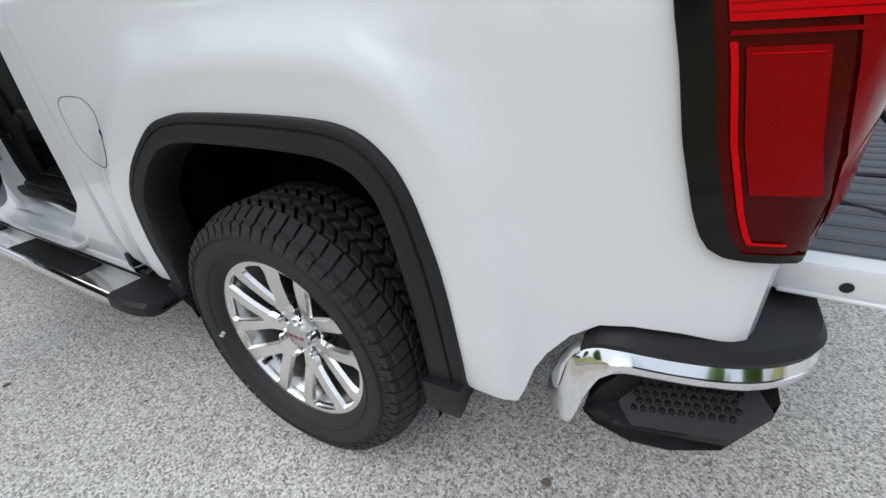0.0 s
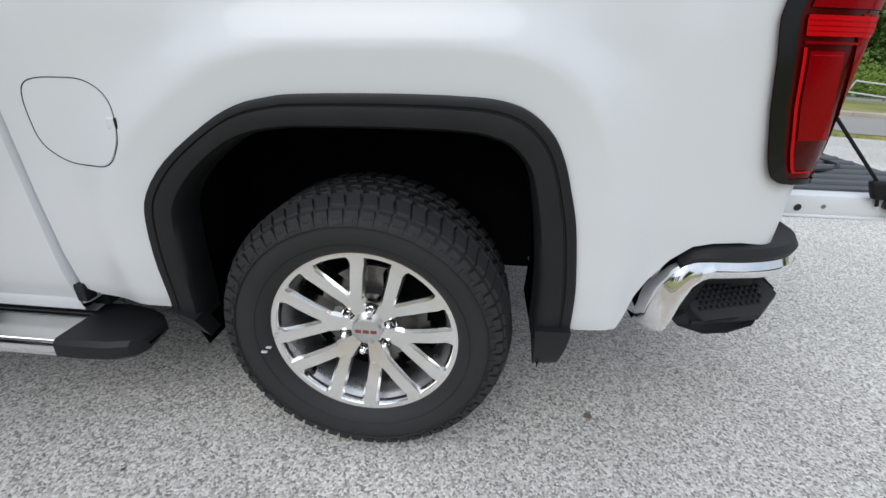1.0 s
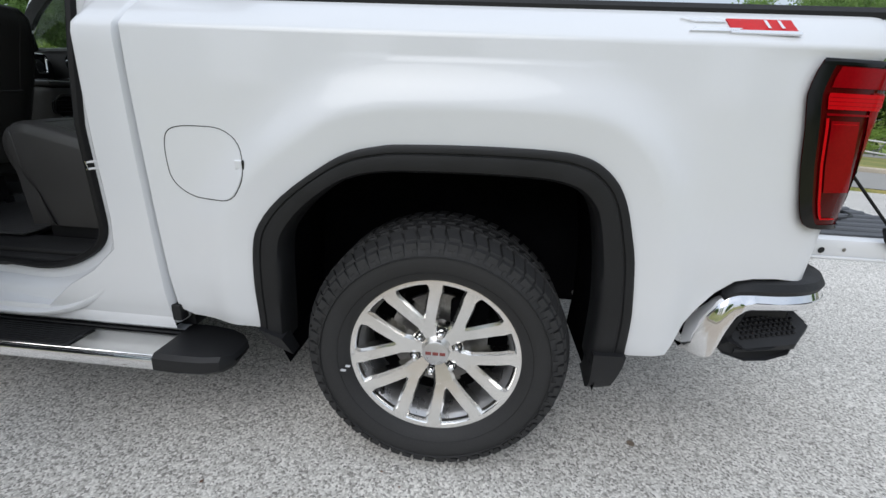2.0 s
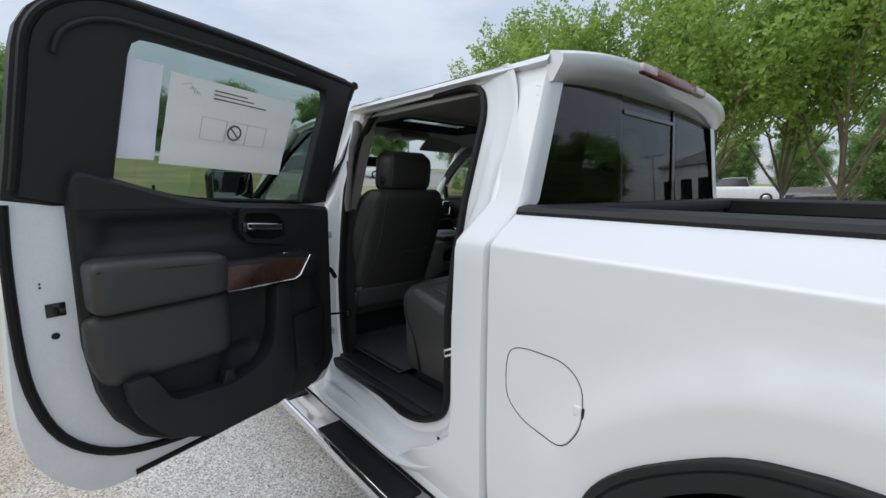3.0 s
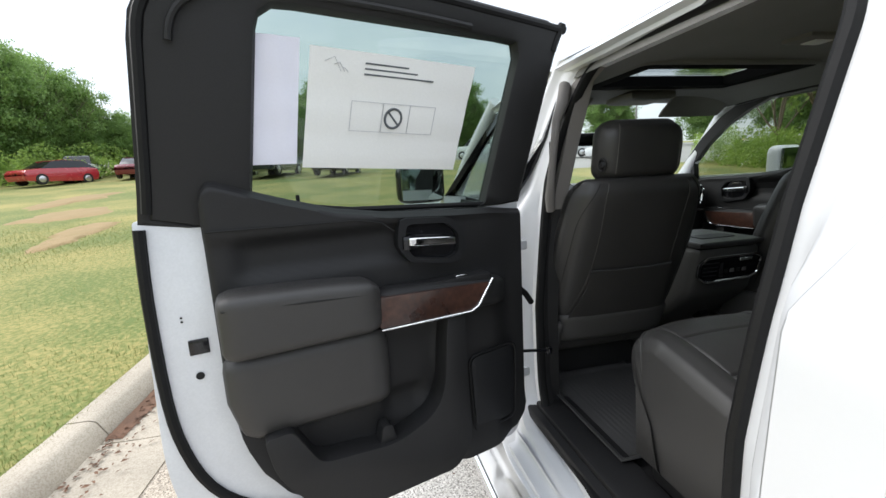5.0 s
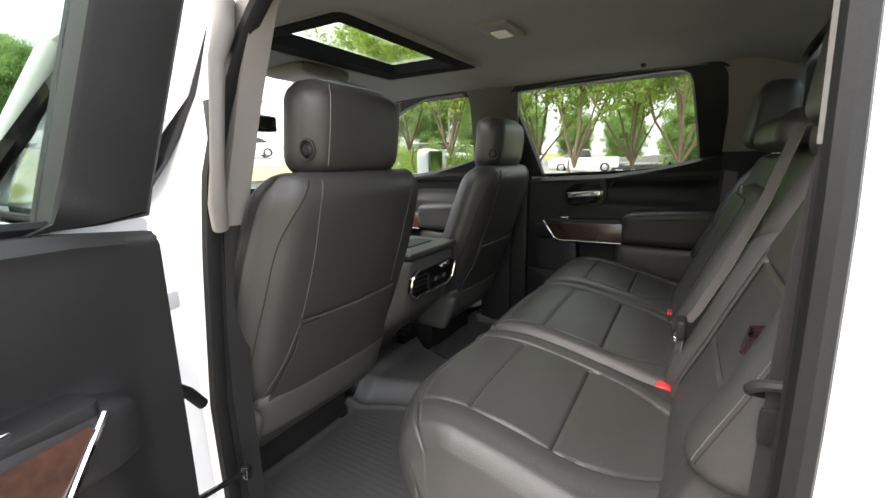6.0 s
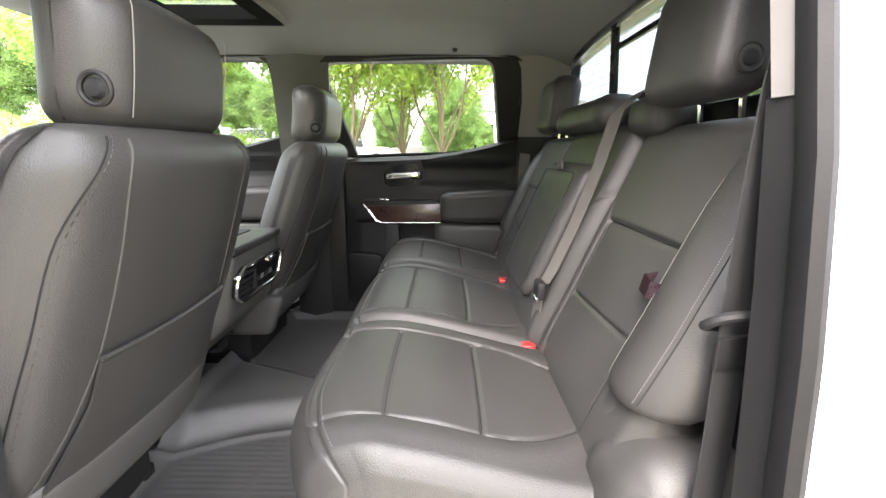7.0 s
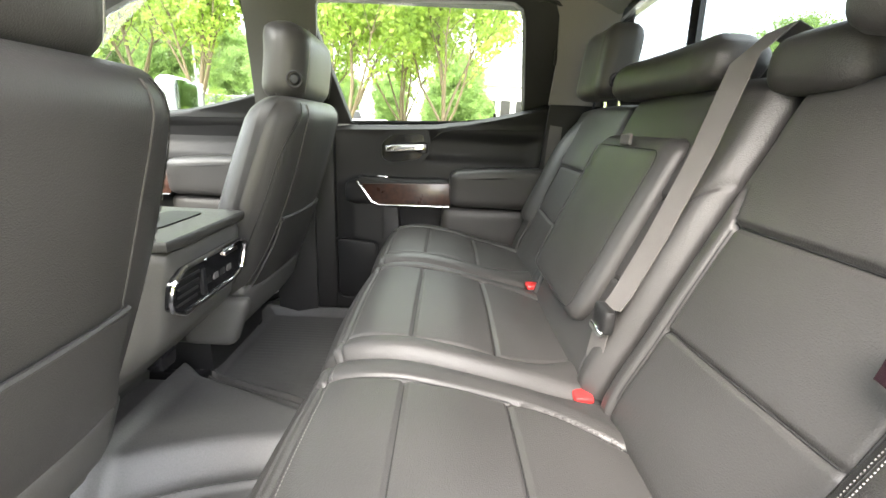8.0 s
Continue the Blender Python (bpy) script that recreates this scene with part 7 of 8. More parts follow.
land(FARX, FARY, lambda x, y: (0.118 + 0.05 * noise.noise((x * 0.22, y * 0.22, 0)) * min(1, (-2.2 - y) / 3) if y < shore(x) else (-0.30 if y < 7.4 else 0.06)), GRASS, "ground", "mown green grass with dry brown patches")
LOTX = sorted(set(span(-60, 60, 81) + span(-6, 6, 25)))
land(LOTX, [-2.02, -1.57, 0, 4, 7.4], 0.0, ASPHALT, "pavement", "pale grey asphalt of coarse stone chips")
land(LOTX, [21, 30, 45, 62], 0.075, ROAD, "road", "pale concrete car park road")
land(span(-60, -22, 20), [7.5, 12, 21], 0.07, ROAD, "road", "pale road ahead beyond the grass")
land(span(7, 60, 20), [7.45, 9, 11.5], 0.07, ROAD, "road", "pale car park lane behind")

# kerb and gutter, in cast lengths with open joints
kerb = thing("kerb", pose(0, 0, 0), "weathered concrete kerb with a flat gutter", "kerb", kind="structure")
rng = random.Random(5)
JOINTS = [-9.5, -6.42, -3.40, -0.42, 2.55, 5.55, 8.55]
for a, b in zip(JOINTS, JOINTS[1:]):
    prof = [(-2.255, -0.2), (-2.255, 0.125), (-2.235, 0.136), (-2.115, 0.134), (-2.075, 0.118), (-2.022, 0.02), (-2.02, -0.2)]
    xs_ = span(a + 0.006, b - 0.006, 9)
    part("kerb_stone", loft([[(x, y + skew(x) + 0.004 * noise.noise((x * 3, y, 0)), z + land_z(x) + 0.005 * noise.noise((x * 2, y * 3, 4))) for y, z in prof] for x in xs_]), CONCRETE, kerb, "", 40)
for a, b in zip(JOINTS, JOINTS[1:]):
    prof = [(-2.021, -0.1), (-2.021, 0.012), (-1.80, 0.004), (-1.57 + 0.02 * rng.random(), 0.0075), (-1.565, -0.1)]
    xs_ = span(a + 0.09, b + 0.078, 9)
    part("gutter_slab", loft([[(x, y + skew(x), z + land_z(x)) for y, z in prof] for x in xs_]), CONCRETE, kerb, "", 40)


far_kerb = thing("kerb", pose(0, 0, 0), "pale concrete kerb between the lane and the grass", "kerb", kind="structure")
for k in range(14):
    a, b = 7.0 + 3 * k, 9.988 + 3 * k
    part("kerb_stone", loft([[(x, y, z + land_z(x)) for y, z in [(11.40, -0.1), (11.40, 0.17), (11.43, 0.20), (11.56, 0.20), (11.58, -0.1)]] for x in span(a, b, 4)]), CONCRETE, far_kerb, "", 40)


def dirt_patch():
    rows = []
    for x in span(-9.5, -3.35, 50):
        w = 0.10 + 0.10 * noise.noise((x * 1.3, 0, 0)) + 0.10 * math.exp(-((x + 4.6) / 0.8) ** 2) + 0.08 * math.exp(-((x + 7.0) / 0.7) ** 2)
        w = max(0.02, w)
        rows.append([(x, skew(x) - 2.018 + w * t, land_z(x) + 0.013 + 0.012 * (1 - t) ** 2 + 0.004 * noise.noise((x * 9, t * 4, 0))) for t in span(0, 1, 6)])
    return loft(rows, False, False)


tagged(part("gutter_dirt", dirt_patch(), DIRT), "reddish dirt and dead leaves in the gutter", "dirt", kind="stuff")


def scatter(n, place, size, material, name, label, category, flat=0.3, seed=1):
    """Many small chips or blades in one mesh."""
    r = random.Random(seed)
    verts, faces = [], []
    for _ in range(n):
        x, y, z = place(r)
        a, s = r.uniform(0, 6.283), r.uniform(*size)
        dx, dy = math.cos(a) * s, math.sin(a) * s
        i = len(verts)
        verts += [(x - dx, y - dy, z), (x + dy * 0.5, y - dx * 0.5, z + s * flat), (x + dx, y + dy, z + s * flat * r.random()), (x - dy * 0.5, y + dx * 0.5, z + s * flat * 0.3)]
        faces.append((i, i + 1, i + 2, i + 3))
    return tagged(part(name, raw(verts, faces), material, None, "", 0), label, category, kind="stuff")


scatter(900, lambda r: (lambda x: (x, skew(x) - 2.01 + abs(r.gauss(0, 0.13)), land_z(x) + 0.018))(r.uniform(-9, -2.6)), (0.006, 0.022), DIRT, "leaf_litter", "dead leaves and grit along the gutter", "leaf litter", 0.5, 3)
scatter(60, lambda r: (lambda x: (x, r.uniform(-1.5, 0.0), land_z(x) + 0.004))(r.uniform(-5, 2)), (0.004, 0.010), DIRT, "grit", "small grit on the asphalt", "grit", 0.5, 8)
for x, y in ((0.728, 0.227), (-1.35, -0.35), (-1.55, -0.62)):
    ob = part("tar_spot", lathe([(0.0, 0.0035), (0.010, 0.003), (0.015, 0.001)], False, 9, (x, y, 0)), BARK)
    tagged(ob, "small dark tar spot on the asphalt", "tar spot", "tar spots")


def bare_patch(cx, cy, rx, ry, seed):
    """A worn patch of soil in the grass with a ragged outline."""
    rows = []
    for f in (1.0, 0.8, 0.5, 0.02):
        ring = []
        for k in range(40):
            a = 2 * math.pi * k / 40
            d = f * (1 + 0.45 * noise.noise((math.cos(a) * 1.7 + seed, math.sin(a) * 1.7, 0)) + 0.15 * noise.noise((math.cos(a) * 6, math.sin(a) * 6, seed)))
            x, y = cx + rx * d * math.cos(a), cy + ry * d * math.sin(a)
            ring.append((x, y, land_z(x) + 0.118 + 0.05 * noise.noise((x * 0.22, y * 0.22, 0)) + (0.045 if f < 1 else 0.0)))
        rows.append(ring)
    ob = part("bare_soil", loft(rows, True, False), BARE_SOIL, None, "", 60)
    return tagged(ob, "worn patch of dry reddish soil in the grass", "soil", "soil patches", kind="stuff")


for k, row in enumerate(((-15.0, -8.6, 1.6, 0.9), (-12.0, -6.6, 1.3, 0.5), (-10.6, -6.4, 0.9, 0.35), (-18.5, -6.0, 2.2, 0.7), (-20.0, -11.0, 2.6, 0.9), (-14.0, -4.6, 1.2, 0.4))):
    bare_patch(*row, 3.1 * k)


def blades(n, x0, x1, y0, y1, seed):
    r = np.random.RandomState(seed)
    x, y = x1 - (x1 - x0) * r.uniform(0, 1, n) ** 1.3, y1 - (y1 - y0) * r.uniform(0, 1, n) ** 2.2
    h, a, b, t = r.uniform(0.008, 0.034, n), r.uniform(0, 6.283, n), r.uniform(0.0018, 0.0042, n), r.uniform(0, 6.283, n)
    base = np.array([land_z(v) for v in x]) + 0.118
    y = np.array([slid(p, q) for p, q in zip(x, y)])
    v = np.empty((n, 3, 3))
    v[:, 0] = np.stack([x - np.cos(a) * b, y - np.sin(a) * b, base - 0.02], -1)
    v[:, 1] = np.stack([x + np.cos(a) * b, y + np.sin(a) * b, base - 0.02], -1)
    v[:, 2] = np.stack([x + np.cos(t) * h * 0.6, y + np.sin(t) * h * 0.6, base + h], -1)
    return raw(v.reshape(-1, 3).tolist(), np.arange(n * 3).reshape(-1, 3).tolist())


tagged(part("grass_blades", blades(80000, -14, -1.5, -9.0, -2.21, 4), BLADES, None, "", 0), "short grass blades along the kerb", "grass", kind="stuff")


# ---- trees ----
def make_tree(name, h, crown, leaves, size, material, seed, label, low=0.32, trunk=0.14, bushy=1.0, dome=None):
    r = random.Random(seed)
    t = thing(name, pose(0, 0, 0), label, "tree")
    bm = bmesh.new()
    tips = []
    def limb(p, d, length, rad, depth):
        path, rads = [p], [rad]
        n = 5
        for k in range(n):
            d = (d + Vector((r.gauss(0, 0.10), r.gauss(0, 0.10), r.gauss(0.05, 0.06)))).normalized()
            p = p + d * length / n
            path.append(p)
            rads.append(rad * (1 - 0.75 * (k + 1) / n))
            if depth < 2 and k >= 1:
                for _ in range(2 if depth == 0 else 1):
                    a = r.uniform(0, 6.283)
                    q = (d * 0.55 + Vector((math.cos(a), math.sin(a), 0.35)) * 0.75).normalized()
                    limb(p, q, length * r.uniform(0.38, 0.55), rads[-1] * 0.6, depth + 1)
            if depth >= 1:
                tips.append((p, depth))
        tube(path, rads, 7 if depth == 0 else 5, bm=bm)
        tips.append((p, depth))
    limb(Vector((0, 0, -0.2)), Vector((0, 0, 1)), h * low + 0.2, trunk, 3)
    top = Vector((0, 0, h * low))
    tips.clear()
    for k in range(5):
        a = 2 * math.pi * k / 5 + r.uniform(-0.4, 0.4)
        limb(top - Vector((0, 0, 0.25 * k * h * low / 5)), Vector((math.cos(a) * 0.55, math.sin(a) * 0.55, 1)).normalized(), h * r.uniform(0.45, 0.66), trunk * 0.5, 0)
    limb(top, Vector((0, 0, 1)), h * 0.62, trunk * 0.7, 0)
    part("trunk", bm, BARK, t, "", 60)
    pts = np.array([p[:] for p, _ in tips])
    rs = np.random.RandomState(seed)
    if dome:
        # clumps set about a rounded outline, some within it
        q = rs.normal(0, 1, (420, 3))
        q /= np.linalg.norm(q, axis=1)[:, None]
        q *= (rs.uniform(0.25, 1.0, 420) ** 0.45 * rs.uniform(0.72, 1.15, 420))[:, None]
        pts = q * np.array([dome[0], dome[0], dome[1]]) + np.array([0, 0, h - dome[1]])
        pts = pts[pts[:, 2] > 0.2]
    idx = rs.randint(0, len(pts), leaves)
    c = pts[idx] + rs.normal(0, 1, (leaves, 3)) * np.array([0.26, 0.26, 0.20]) * crown / 2.0 * bushy
    c[:, 2] = np.where(c[:, 2] < h * low * 0.75, h * low * 0.75 + rs.uniform(0, 1.2, leaves), c[:, 2])
    u, w = rs.normal(0, 1, (leaves, 3)), rs.normal(0, 1, (leaves, 3))
    u /= np.linalg.norm(u, axis=1)[:, None]
    w -= u * (u * w).sum(1)[:, None]
    w /= np.linalg.norm(w, axis=1)[:, None]
    s = size * rs.uniform(0.6, 1.25, leaves)[:, None]
    v = np.stack([c - u * s * 0.5, c + w * s * 0.28, c + u * s * 0.5, c - w * s * 0.28], 1)
    part("crown", raw(v.reshape(-1, 3).tolist(), np.arange(leaves * 4).reshape(-1, 4).tolist()), material, t, "", 0)
    return t


def place(t, x, y, turn=0.0, size=1.0, first=False, dz=0.0):
    m = pose(x, y, land_z(x) + dz, 0, 0, turn) @ Matrix.Diagonal((size, size, size, 1))
    if first:
        t.matrix_world = m
        return t
    c = copy_thing(t, pose(x, y, land_z(x) + dz, 0, 0, turn))
    c.scale = (size, size, size)
    return c


young = make_tree("young_tree", 8.4, 3.4, 15000, 0.19, LEAF, 11, "leafy young street tree with several thin stems", 0.17, 0.10, 0.36)
second = make_tree("young_tree", 8.0, 3.2, 14000, 0.19, LEAF, 23, "leafy young street tree with several thin stems", 0.18, 0.11, 0.36)
for o in (young, second):
    o["group"] = "trees beyond the truck"
place(young, -4.7, 14.5, 0, 1.0, True, 0.06)
place(second, -1.6, 15.2, 40, 1.0, True, 0.06)
for x, y, turn, s, which in ((-3.2, 17.0, 120, 0.95, young), (-9.8, 15.0, 200, 0.95, second), (-7.2, 18.5, 75, 1.0, young), (-13.5, 17.5, 10, 1.05, second), (-17.5, 20.0, 140, 1.0, young)):
    place(which, x, y, turn, s, False, 0.06)

wood = make_tree("broad_tree", 9.8, 5.5, 72000, 0.20, LEAF_DARK, 31, "tall dense broadleaf tree at the wood's edge", 0.10, 0.22, 0.46, (3.4, 4.7))
wood["group"] = "trees of the wood"
place(wood, -33, -28, 0, 0.90, True)
for x, y, turn, s in ((-31, -33, 50, 0.80), (-37, -24.5, 100, 1.02), (-40, -21.5, 200, 0.80), (-42, -19, 260, 0.52), (-27, -36, 20, 0.74), (-35, -31, 310, 0.98), (-46, -12.5, 30, 0.62), (-47, -8.5, 130, 0.58), (-48, -5.0, 220, 0.62), (-44, -26, 10, 1.0),
                      (-62, 6, 90, 0.95), (-60, 16, 10, 1.0), (-58, 26, 190, 0.95), (-55, 36, 70, 1.0), (-48, 46, 300, 1.2), (-41, 50, 20, 1.25), (-34, 52, 100, 1.1), (-27, 53, 230, 1.0), (-21, 55, 15, 0.8), (-15, 58, 120, 0.7), (-9, 58, 310, 0.75), (-3, 60, 70, 0.6), (3, 60, 200, 0.6), (-18, 44, 250, 0.8), (-1, 30, 150, 0.62), (-63, -4, 160, 1.0),
                      (21, 30, 20, 0.95), (25, 27, 100, 1.0), (29, 25, 180, 1.0), (33, 22, 40, 0.95), (24, 34, 250, 1.1), (30, 30, 10, 1.1), (35, 26, 300, 1.1), (17.5, 33, 200, 0.9), (40, 12, 60, 0.6), (42, 4, 330, 0.6), (40, -6, 140, 0.7), (33, -18, 40, 1.1), (26, -28, 0, 1.1), (12, -34, 75, 1.1), (-4, -38, 190, 1.1), (-16, -38, 33, 1.0)):
    place(wood, x, y, turn, s)


def bush(name, n, size, spread, seed, label):
    rs = np.random.RandomState(seed)
    c = rs.normal(0, 1, (n, 3))
    c /= np.linalg.norm(c, axis=1)[:, None]
    c *= (rs.uniform(0.55, 1.0, n) ** 0.5)[:, None] * (1 + 0.25 * np.sin(c[:, :1] * 7 + c[:, 1:2] * 5))
    c = c * np.array(spread)
    c[:, 2] = np.abs(c[:, 2])
    u, w = rs.normal(0, 1, (n, 3)), rs.normal(0, 1, (n, 3))
    s = size
    v = np.stack([c - u * s * 0.3, c + w * s * 0.2, c + u * s * 0.3, c - w * s * 0.2], 1)
    return tagged(part(name, raw(v.reshape(-1, 3).tolist(), np.arange(n * 4).reshape(-1, 4).tolist()), LEAF, None, "", 0), label, "bush", "clipped bushes")


b0 = bush("bush", 7000, 0.11, (2.0, 1.5, 1.65), 3, "rounded bright green hedge bush on the grass")
b0.matrix_world = pose(-13.2, 18.6, land_z(-13.2) + 0.06)
for x, y, turn in ((-15.6, 19.2, 60), (-18.0, 19.6, 130), (-20.4, 19.8, 10), (-11.4, 19.5, 200)):
    copy_thing(b0, pose(x, y, land_z(x) + 0.06, 0, 0, turn))
w0 = bush("undergrowth", 4000, 0.22, (4.5, 2.4, 2.2), 9, "low dense undergrowth before the wood")
w0["group"] = "undergrowth at the wood"
for i, (x, y, turn) in enumerate(((-30, -27, 30), (-33, -24, 100), (-36, -21.5, 40), (-27.5, -31, 70), (-39, -19.5, 0), (20, 27, 35), (23.5, 24.5, 130), (27, 22.5, 200), (30.5, 20.5, 80), (17, 29.5, 10))):
    if i == 0:
        w0.matrix_world = pose(x, y, land_z(x) + 0.1, 0, 0, turn)
    else:
        copy_thing(w0, pose(x, y, land_z(x) + 0.1, 0, 0, turn))


# ---- parked vehicles ----
CARPAINT = {c: mat("paint_" + c, v, 0.25, vary=0.04, scale=3, bump=0, coat=0.8) for c, v in
            {"white": (0.75, 0.76, 0.77), "red": (0.42, 0.03, 0.04), "maroon": (0.17, 0.02, 0.035), "dark_blue": (0.02, 0.03, 0.05), "silver": (0.45, 0.46, 0.47), "black": (0.02, 0.02, 0.022)}.items()}
PROFILES = {
    # body: (along, low, high); cabin: (along, roof height, half width share)
    "sedan": (4.6, [(0.0, 0.45, 0.75), (0.03, 0.25, 0.88), (0.22, 0.2, 0.98), (0.45, 0.2, 1.00), (0.78, 0.2, 1.05), (0.97, 0.28, 1.02), (1.0, 0.45, 0.92)], [(0.24, 0.98), (0.38, 1.40), (0.55, 1.46), (0.70, 1.42), (0.85, 1.04)]),
    "suv": (4.7, [(0.0, 0.5, 0.85), (0.03, 0.28, 1.00), (0.22, 0.24, 1.10), (0.5, 0.24, 1.12), (0.85, 0.24, 1.15), (0.98, 0.3, 1.12), (1.0, 0.5, 1.0)], [(0.23, 1.08), (0.36, 1.62), (0.55, 1.70), (0.86, 1.66), (0.97, 1.14)]),
    "hatch": (4.2, [(0.0, 0.45, 0.75), (0.03, 0.25, 0.88), (0.22, 0.2, 0.98), (0.5, 0.2, 1.02), (0.85, 0.2, 1.06), (0.98, 0.28, 1.02), (1.0, 0.45, 0.92)], [(0.22, 0.98), (0.38, 1.42), (0.55, 1.50), (0.80, 1.46), (0.97, 1.06)]),
    "pickup": (5.7, [(0.0, 0.55, 1.05), (0.02, 0.36, 1.15), (0.22, 0.33, 1.22), (0.5, 0.33, 1.24), (0.62, 0.33, 1.24), (0.98, 0.36, 1.24), (1.0, 0.5, 1.22)], [(0.22, 1.20), (0.31, 1.80), (0.42, 1.88), (0.58, 1.86), (0.62, 1.24)]),
}
KINDS = {"sedan": "sedan car", "suv": "sport utility vehicle", "hatch": "hatchback car", "pickup": "pickup truck"}


def parked(kind, color, x, y, turn):
    length, body, cabin = PROFILES[kind]
    w = 0.98 if kind == "pickup" else 0.90
    e = thing("parked_" + kind, pose(x, y, land_z(x) + (0.118 if y < 0 else 0.08), 0, 0, turn), color.replace("_", " ") + " " + KINDS[kind] + " parked in the row", KINDS[kind], "vehicles parked far off")
    rings = []
    for f, lo, hi in body:
        k = 1 - 0.10 * (abs(f - 0.5) * 2) ** 6
        s = (f - 0.5) * length
        rings.append([(s, -w * k * 0.96, lo), (s, -w * k, lo + 0.2), (s, -w * k, hi - 0.22), (s, -w * k * 0.93, hi - 0.04), (s, -w * k * 0.7, hi), (s, w * k * 0.7, hi), (s, w * k * 0.93, hi - 0.04), (s, w * k, hi - 0.22), (s, w * k, lo + 0.2), (s, w * k * 0.96, lo)])
    bd = part("body", loft(rings), CARPAINT[color], e, "", 35)
    rings = []
    for i, (f, z) in enumerate(cabin):
        s = (f - 0.5) * length
        zb = lerp_table([(q[0], q[2]) for q in body], f) - 0.03
        k = 0.90 if 0 < i < len(cabin) - 1 else 0.86
        top = 0.74
        z = max(z, zb + 0.02)
        rings.append([(s, -w * k, zb), (s, -w * (k - (k - top) * min(1, (z - zb) / 0.5)), z - 0.02), (s, -w * 0.6 * top, z), (s, w * 0.6 * top, z), (s, w * (k - (k - top) * min(1, (z - zb) / 0.5)), z - 0.02), (s, w * k, zb)])
    part("cabin_glass", loft(rings), GLOSS_BLACK, e, "", 35)
    rf = [(f, z) for f, z in cabin[1:-1]]
    rings = [[((f - 0.5) * length, -w * 0.73, z - 0.035), ((f - 0.5) * length, -w * 0.60, z + 0.012), ((f - 0.5) * length, w * 0.60, z + 0.012), ((f - 0.5) * length, w * 0.73, z - 0.035)] for f, z in rf]
    part("roof", loft(rings), CARPAINT[color], e, "", 35)
    r = 0.38 if kind == "pickup" else 0.33
    for f in (0.19, 0.81):
        for s in (-1, 1):
            ww = part("wheel", lathe([(0.0, 0.0), (r * 0.62, 0.005), (r * 0.64, -0.01), (r * 0.95, -0.005), (r, 0.03), (r, 0.2), (0.0, 0.2)], n=20), RUBBER, e)
            ww.matrix_basis = pose((f - 0.5) * length, -w * 0.995 if s < 0 else w * 0.995, r, 0, 0, 0 if s < 0 else 180)
            rr = part("rim", lathe([(0.0, -0.012), (r * 0.55, -0.012), (r * 0.60, 0.0)], n=20), ALLOY_DULL, ww)
    for s in (-1, 1):
        lo = body[1][1] + 0.42
        part("headlamp", pad((-length / 2 + 0.08, s * w * 0.70, lo), (0.10, 0.30, 0.14), 0.04, 3), CHROME, e)
        part("rear_lamp", pad((length / 2 - 0.05, s * w * 0.78, lo + 0.2), (0.08, 0.16, 0.24), 0.03, 3), REDLENS, e)
    part("front_grille", pad((-length / 2 + 0.03, 0, body[1][1] + 0.38), (0.06, w * 0.9, 0.22), 0.025, 3), GLOSS_BLACK, e)
    return e


for row in (("hatch", "red", -31.5, -18.2, 155), ("suv", "white", -35.0, -18.6, 200), ("sedan", "maroon", -34.0, -14.6, 190), ("suv", "white", -33.0, -10.9, 205), ("pickup", "dark_blue", -33.5, -7.9, 200), ("pickup", "dark_blue", -28.5, -4.9, 168), ("suv", "black", -26.5, -1.0, 165), ("pickup", "black", -29.5, -7.6, 175),
            ("pickup", "white", -9.5, 38.0, 10), ("suv", "white", -14.5, 37.0, 80), ("sedan", "red", 1.2, 44.0, 5), ("suv", "black", -4.5, 43.0, 0), ("pickup", "white", -16.0, 32.0, 70), ("suv", "silver", -18.8, 33.0, 75), ("pickup", "silver", -21.5, 34.0, 70), ("suv", "white", -24.2, 35.0, 72), ("sedan", "dark_blue", -7.0, 46.0, 0),
            ("sedan", "white", -29.5, 19.5, 60), ("suv", "silver", -33.0, 17.0, 60), ("sedan", "black", -36.0, 14.5, 60), ("pickup", "white", -39.0, 12.0, 60), ("pickup", "white", 44.0, 9.4, 90)):
    parked(*row)

# ---- far buildings, poles, flags, fence ----
STUCCO = mat("tan_stucco", (0.46, 0.38, 0.29), 0.9, vary=0.08, scale=1.5, fine=30)
METALROOF = mat("grey_sheet_roof", (0.36, 0.36, 0.36), 0.6, vary=0.08, scale=0.8, fine=12)
PALEWALL = mat("pale_wall", (0.62, 0.61, 0.59), 0.85, vary=0.06, scale=0.8, fine=20)


def building(x, y, w, d, h, ridge, turn, wall_mat, label, windows):
    e = thing("far_building", pose(x, y, land_z(x), 0, 0, turn), label, "building")
    part("wall", box(-w / 2, w / 2, -d / 2, d / 2, -1.5, h, 0.05, 1), wall_mat, e)
    part("roof", prism([(-w / 2 - 0.4, h), (w / 2 + 0.4, h), (w / 2 + 0.4, h + 0.25), (0, h + ridge), (-w / 2 - 0.4, h + 0.25)], "y", -d / 2 - 0.4, d / 2 + 0.4, 0.03, 1), METALROOF, e)
    for k in range(windows):
        c = -w / 2 + w * (k + 0.5) / windows
        wd = part("window", box(c - 0.7, c + 0.7, -d / 2 - 0.06, -d / 2 + 0.05, h * 0.35, h * 0.75, 0.02, 1), GLOSS_BLACK, e)
        part("frame", box(c - 0.78, c + 0.78, -d / 2 - 0.09, -d / 2 - 0.05, h * 0.33, h * 0.35), PALEWALL, wd)
    return e


building(10.0, 70, 26, 14, 7.4, 3.2, 0, PALEWALL, "low pale building with a grey pitched roof", 12)
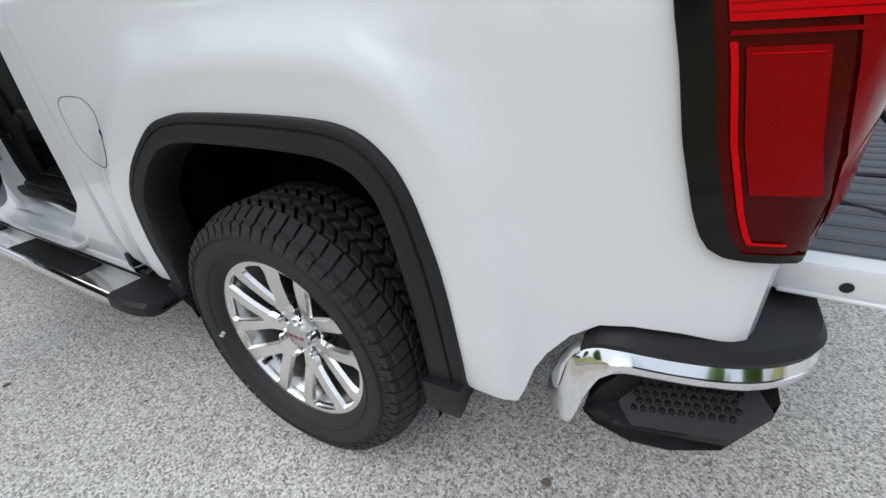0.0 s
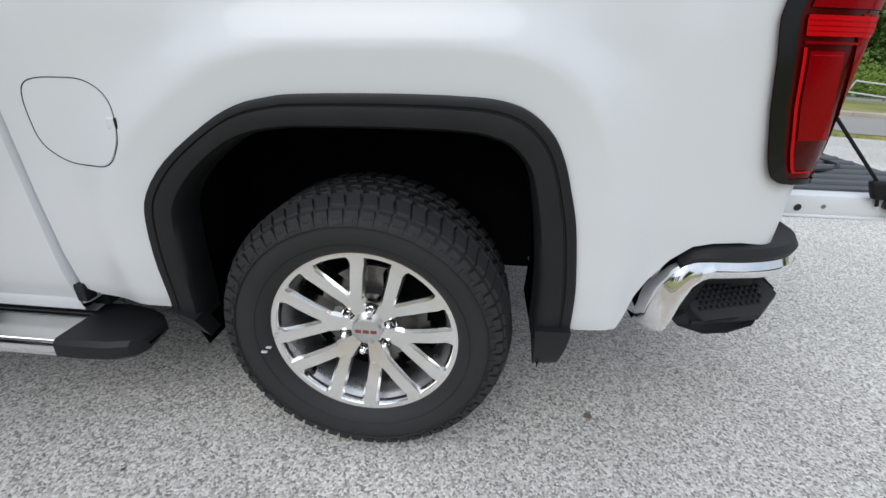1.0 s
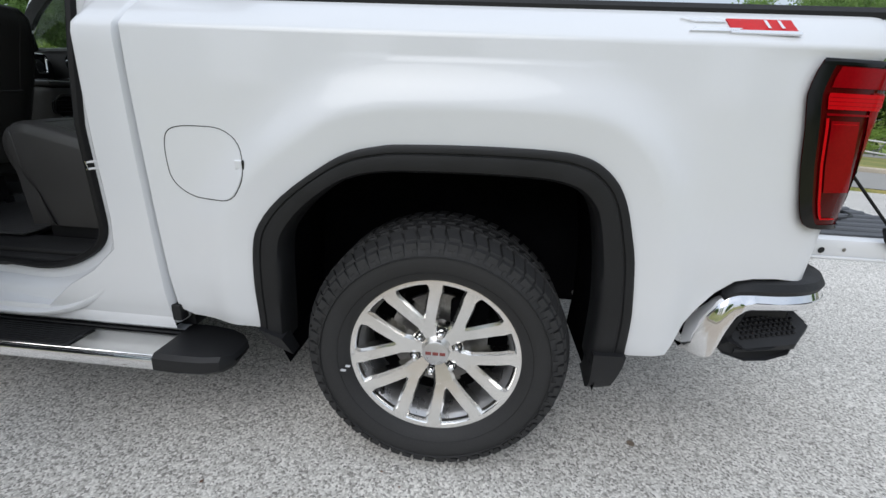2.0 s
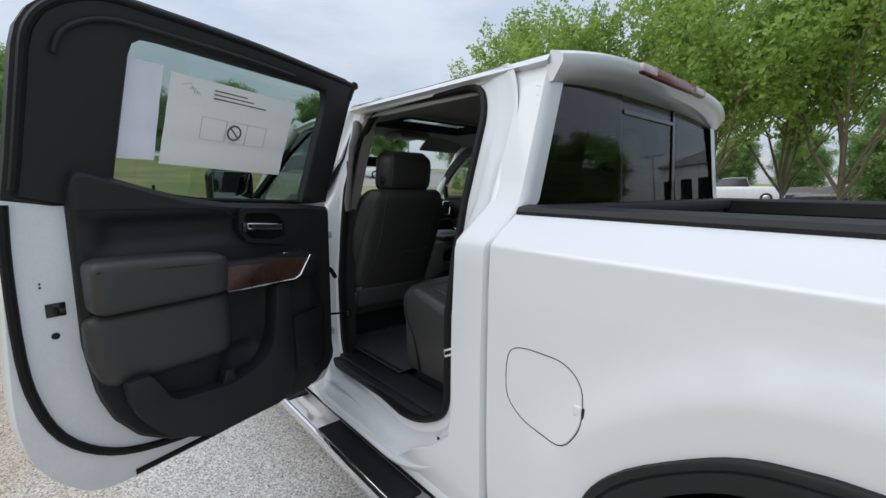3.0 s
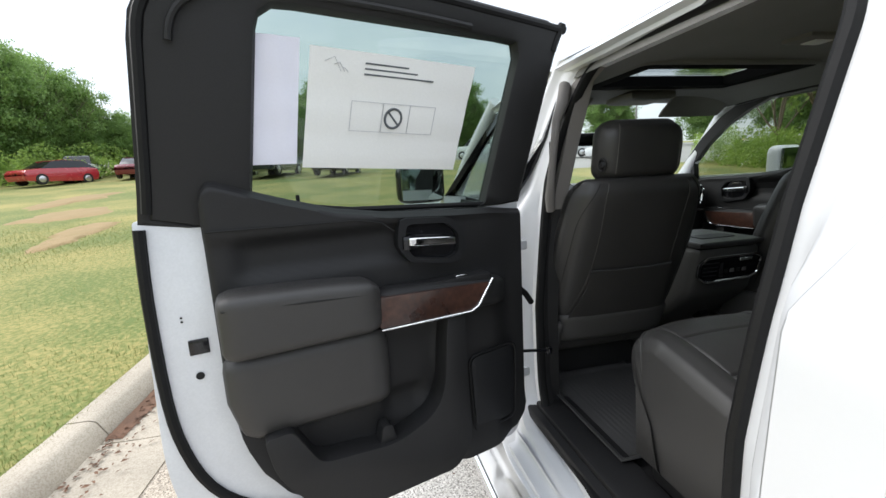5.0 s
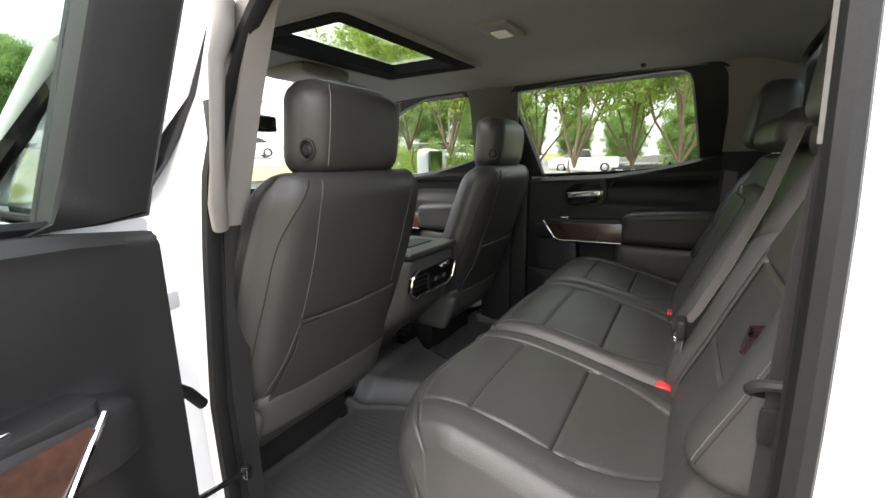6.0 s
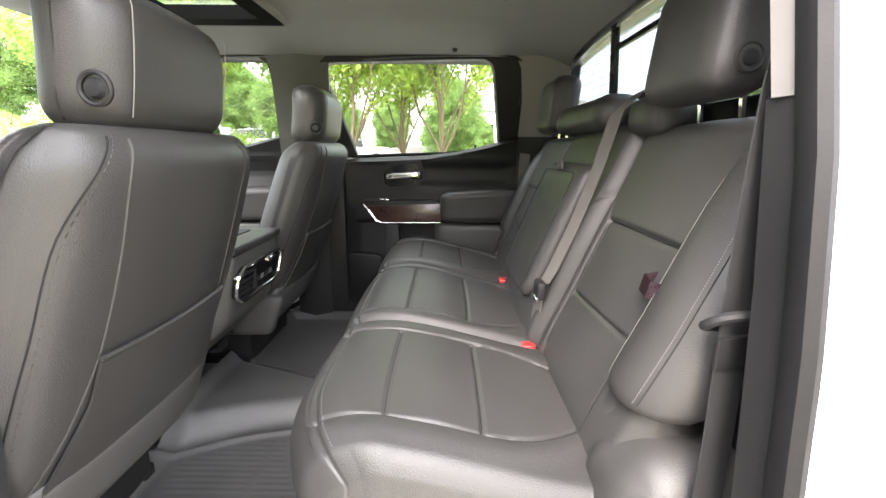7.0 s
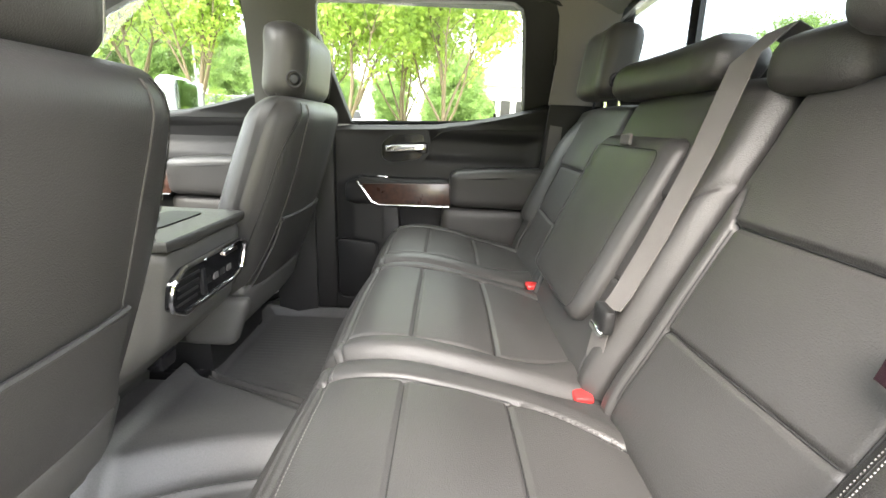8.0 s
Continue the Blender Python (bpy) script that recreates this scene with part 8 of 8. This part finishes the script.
building(-56, -20, 8, 12, 3.6, 0.8, -70, STUCCO, "small tan building beyond the trees", 3)


def lamp_post(x, y, h, first=None):
    if first:
        return copy_thing(first, pose(x, y, land_z(x)))
    e = thing("lamp_post", pose(x, y, land_z(x)), "tall grey lamp post with two flat heads", "lamp post", "car park lamp posts")
    part("pole", tube([(0, 0, -0.3), (0, 0, h)], [0.09, 0.06], 8), STEEL, e)
    part("crossbar", tube([(-0.7, 0, h - 0.1), (0.7, 0, h - 0.1)], 0.035, 6), STEEL, e)
    for s in (-1, 1):
        part("lamp_head", box(s * 0.85 - 0.35, s * 0.85 + 0.35, -0.2, 0.2, h - 0.14, h - 0.02, 0.03, 1), STEEL, e)
    return e


post = lamp_post(18.8, 50, 8.3)
for x, y in ((-20, 33), (-48, 2), (27, 22), (-36, 26)):
    lamp_post(x, y, 8.3, post)

flag = thing("feather_flag", pose(-13.0, 30.5, land_z(-13), 0, 14, 0) @ Matrix.Scale(0.72, 4), "tall white feather flag on a pole", "flag", "white flags in a row")
part("flag_pole", tube([(0, 0, 0), (0, 0, 4.0)], 0.03, 6), STEEL, flag)
part("cloth", loft([[(0.02, 0, 1.0), (0.45, 0.02, 1.0), (0.45, 0.035, 1.0), (0.02, 0.015, 1.0)], [(0.02, 0, 2.6), (0.50, 0.08, 2.6), (0.50, 0.095, 2.6), (0.02, 0.015, 2.6)], [(0.02, 0, 4.0), (0.20, 0.02, 4.1), (0.20, 0.035, 4.1), (0.02, 0.015, 4.0)]]), PAPER, flag)
for k in range(1, 4):
    copy_thing(flag, pose(-13.0 - 0.9 * k, 30.5 + 0.6 * k, land_z(-13), 0, 14, 8 * k) @ Matrix.Scale(0.72, 4))

rail = thing("rail_frame", pose(19.4, 22.6, land_z(19.4) + 0.06, 0, 6, -40), "leaning white tubular rail frame on the grass", "barrier")
for x in (-1.0, 1.0):
    part("post", tube([(x - 0.12, 0, -0.1), (x + 0.06, 0, 0.78)], 0.04, 8), PALEWALL, rail)
for z, d in ((0.22, -0.05), (0.76, 0.06)):
    part("rail", tube([(-1.0 + d, 0, z), (1.0 + d, 0, z)], 0.038, 8), PALEWALL, rail)
part("brace", tube([(0.35, 0.05, -0.1), (0.75, 0.05, 1.35)], 0.03, 8), STEEL, rail)
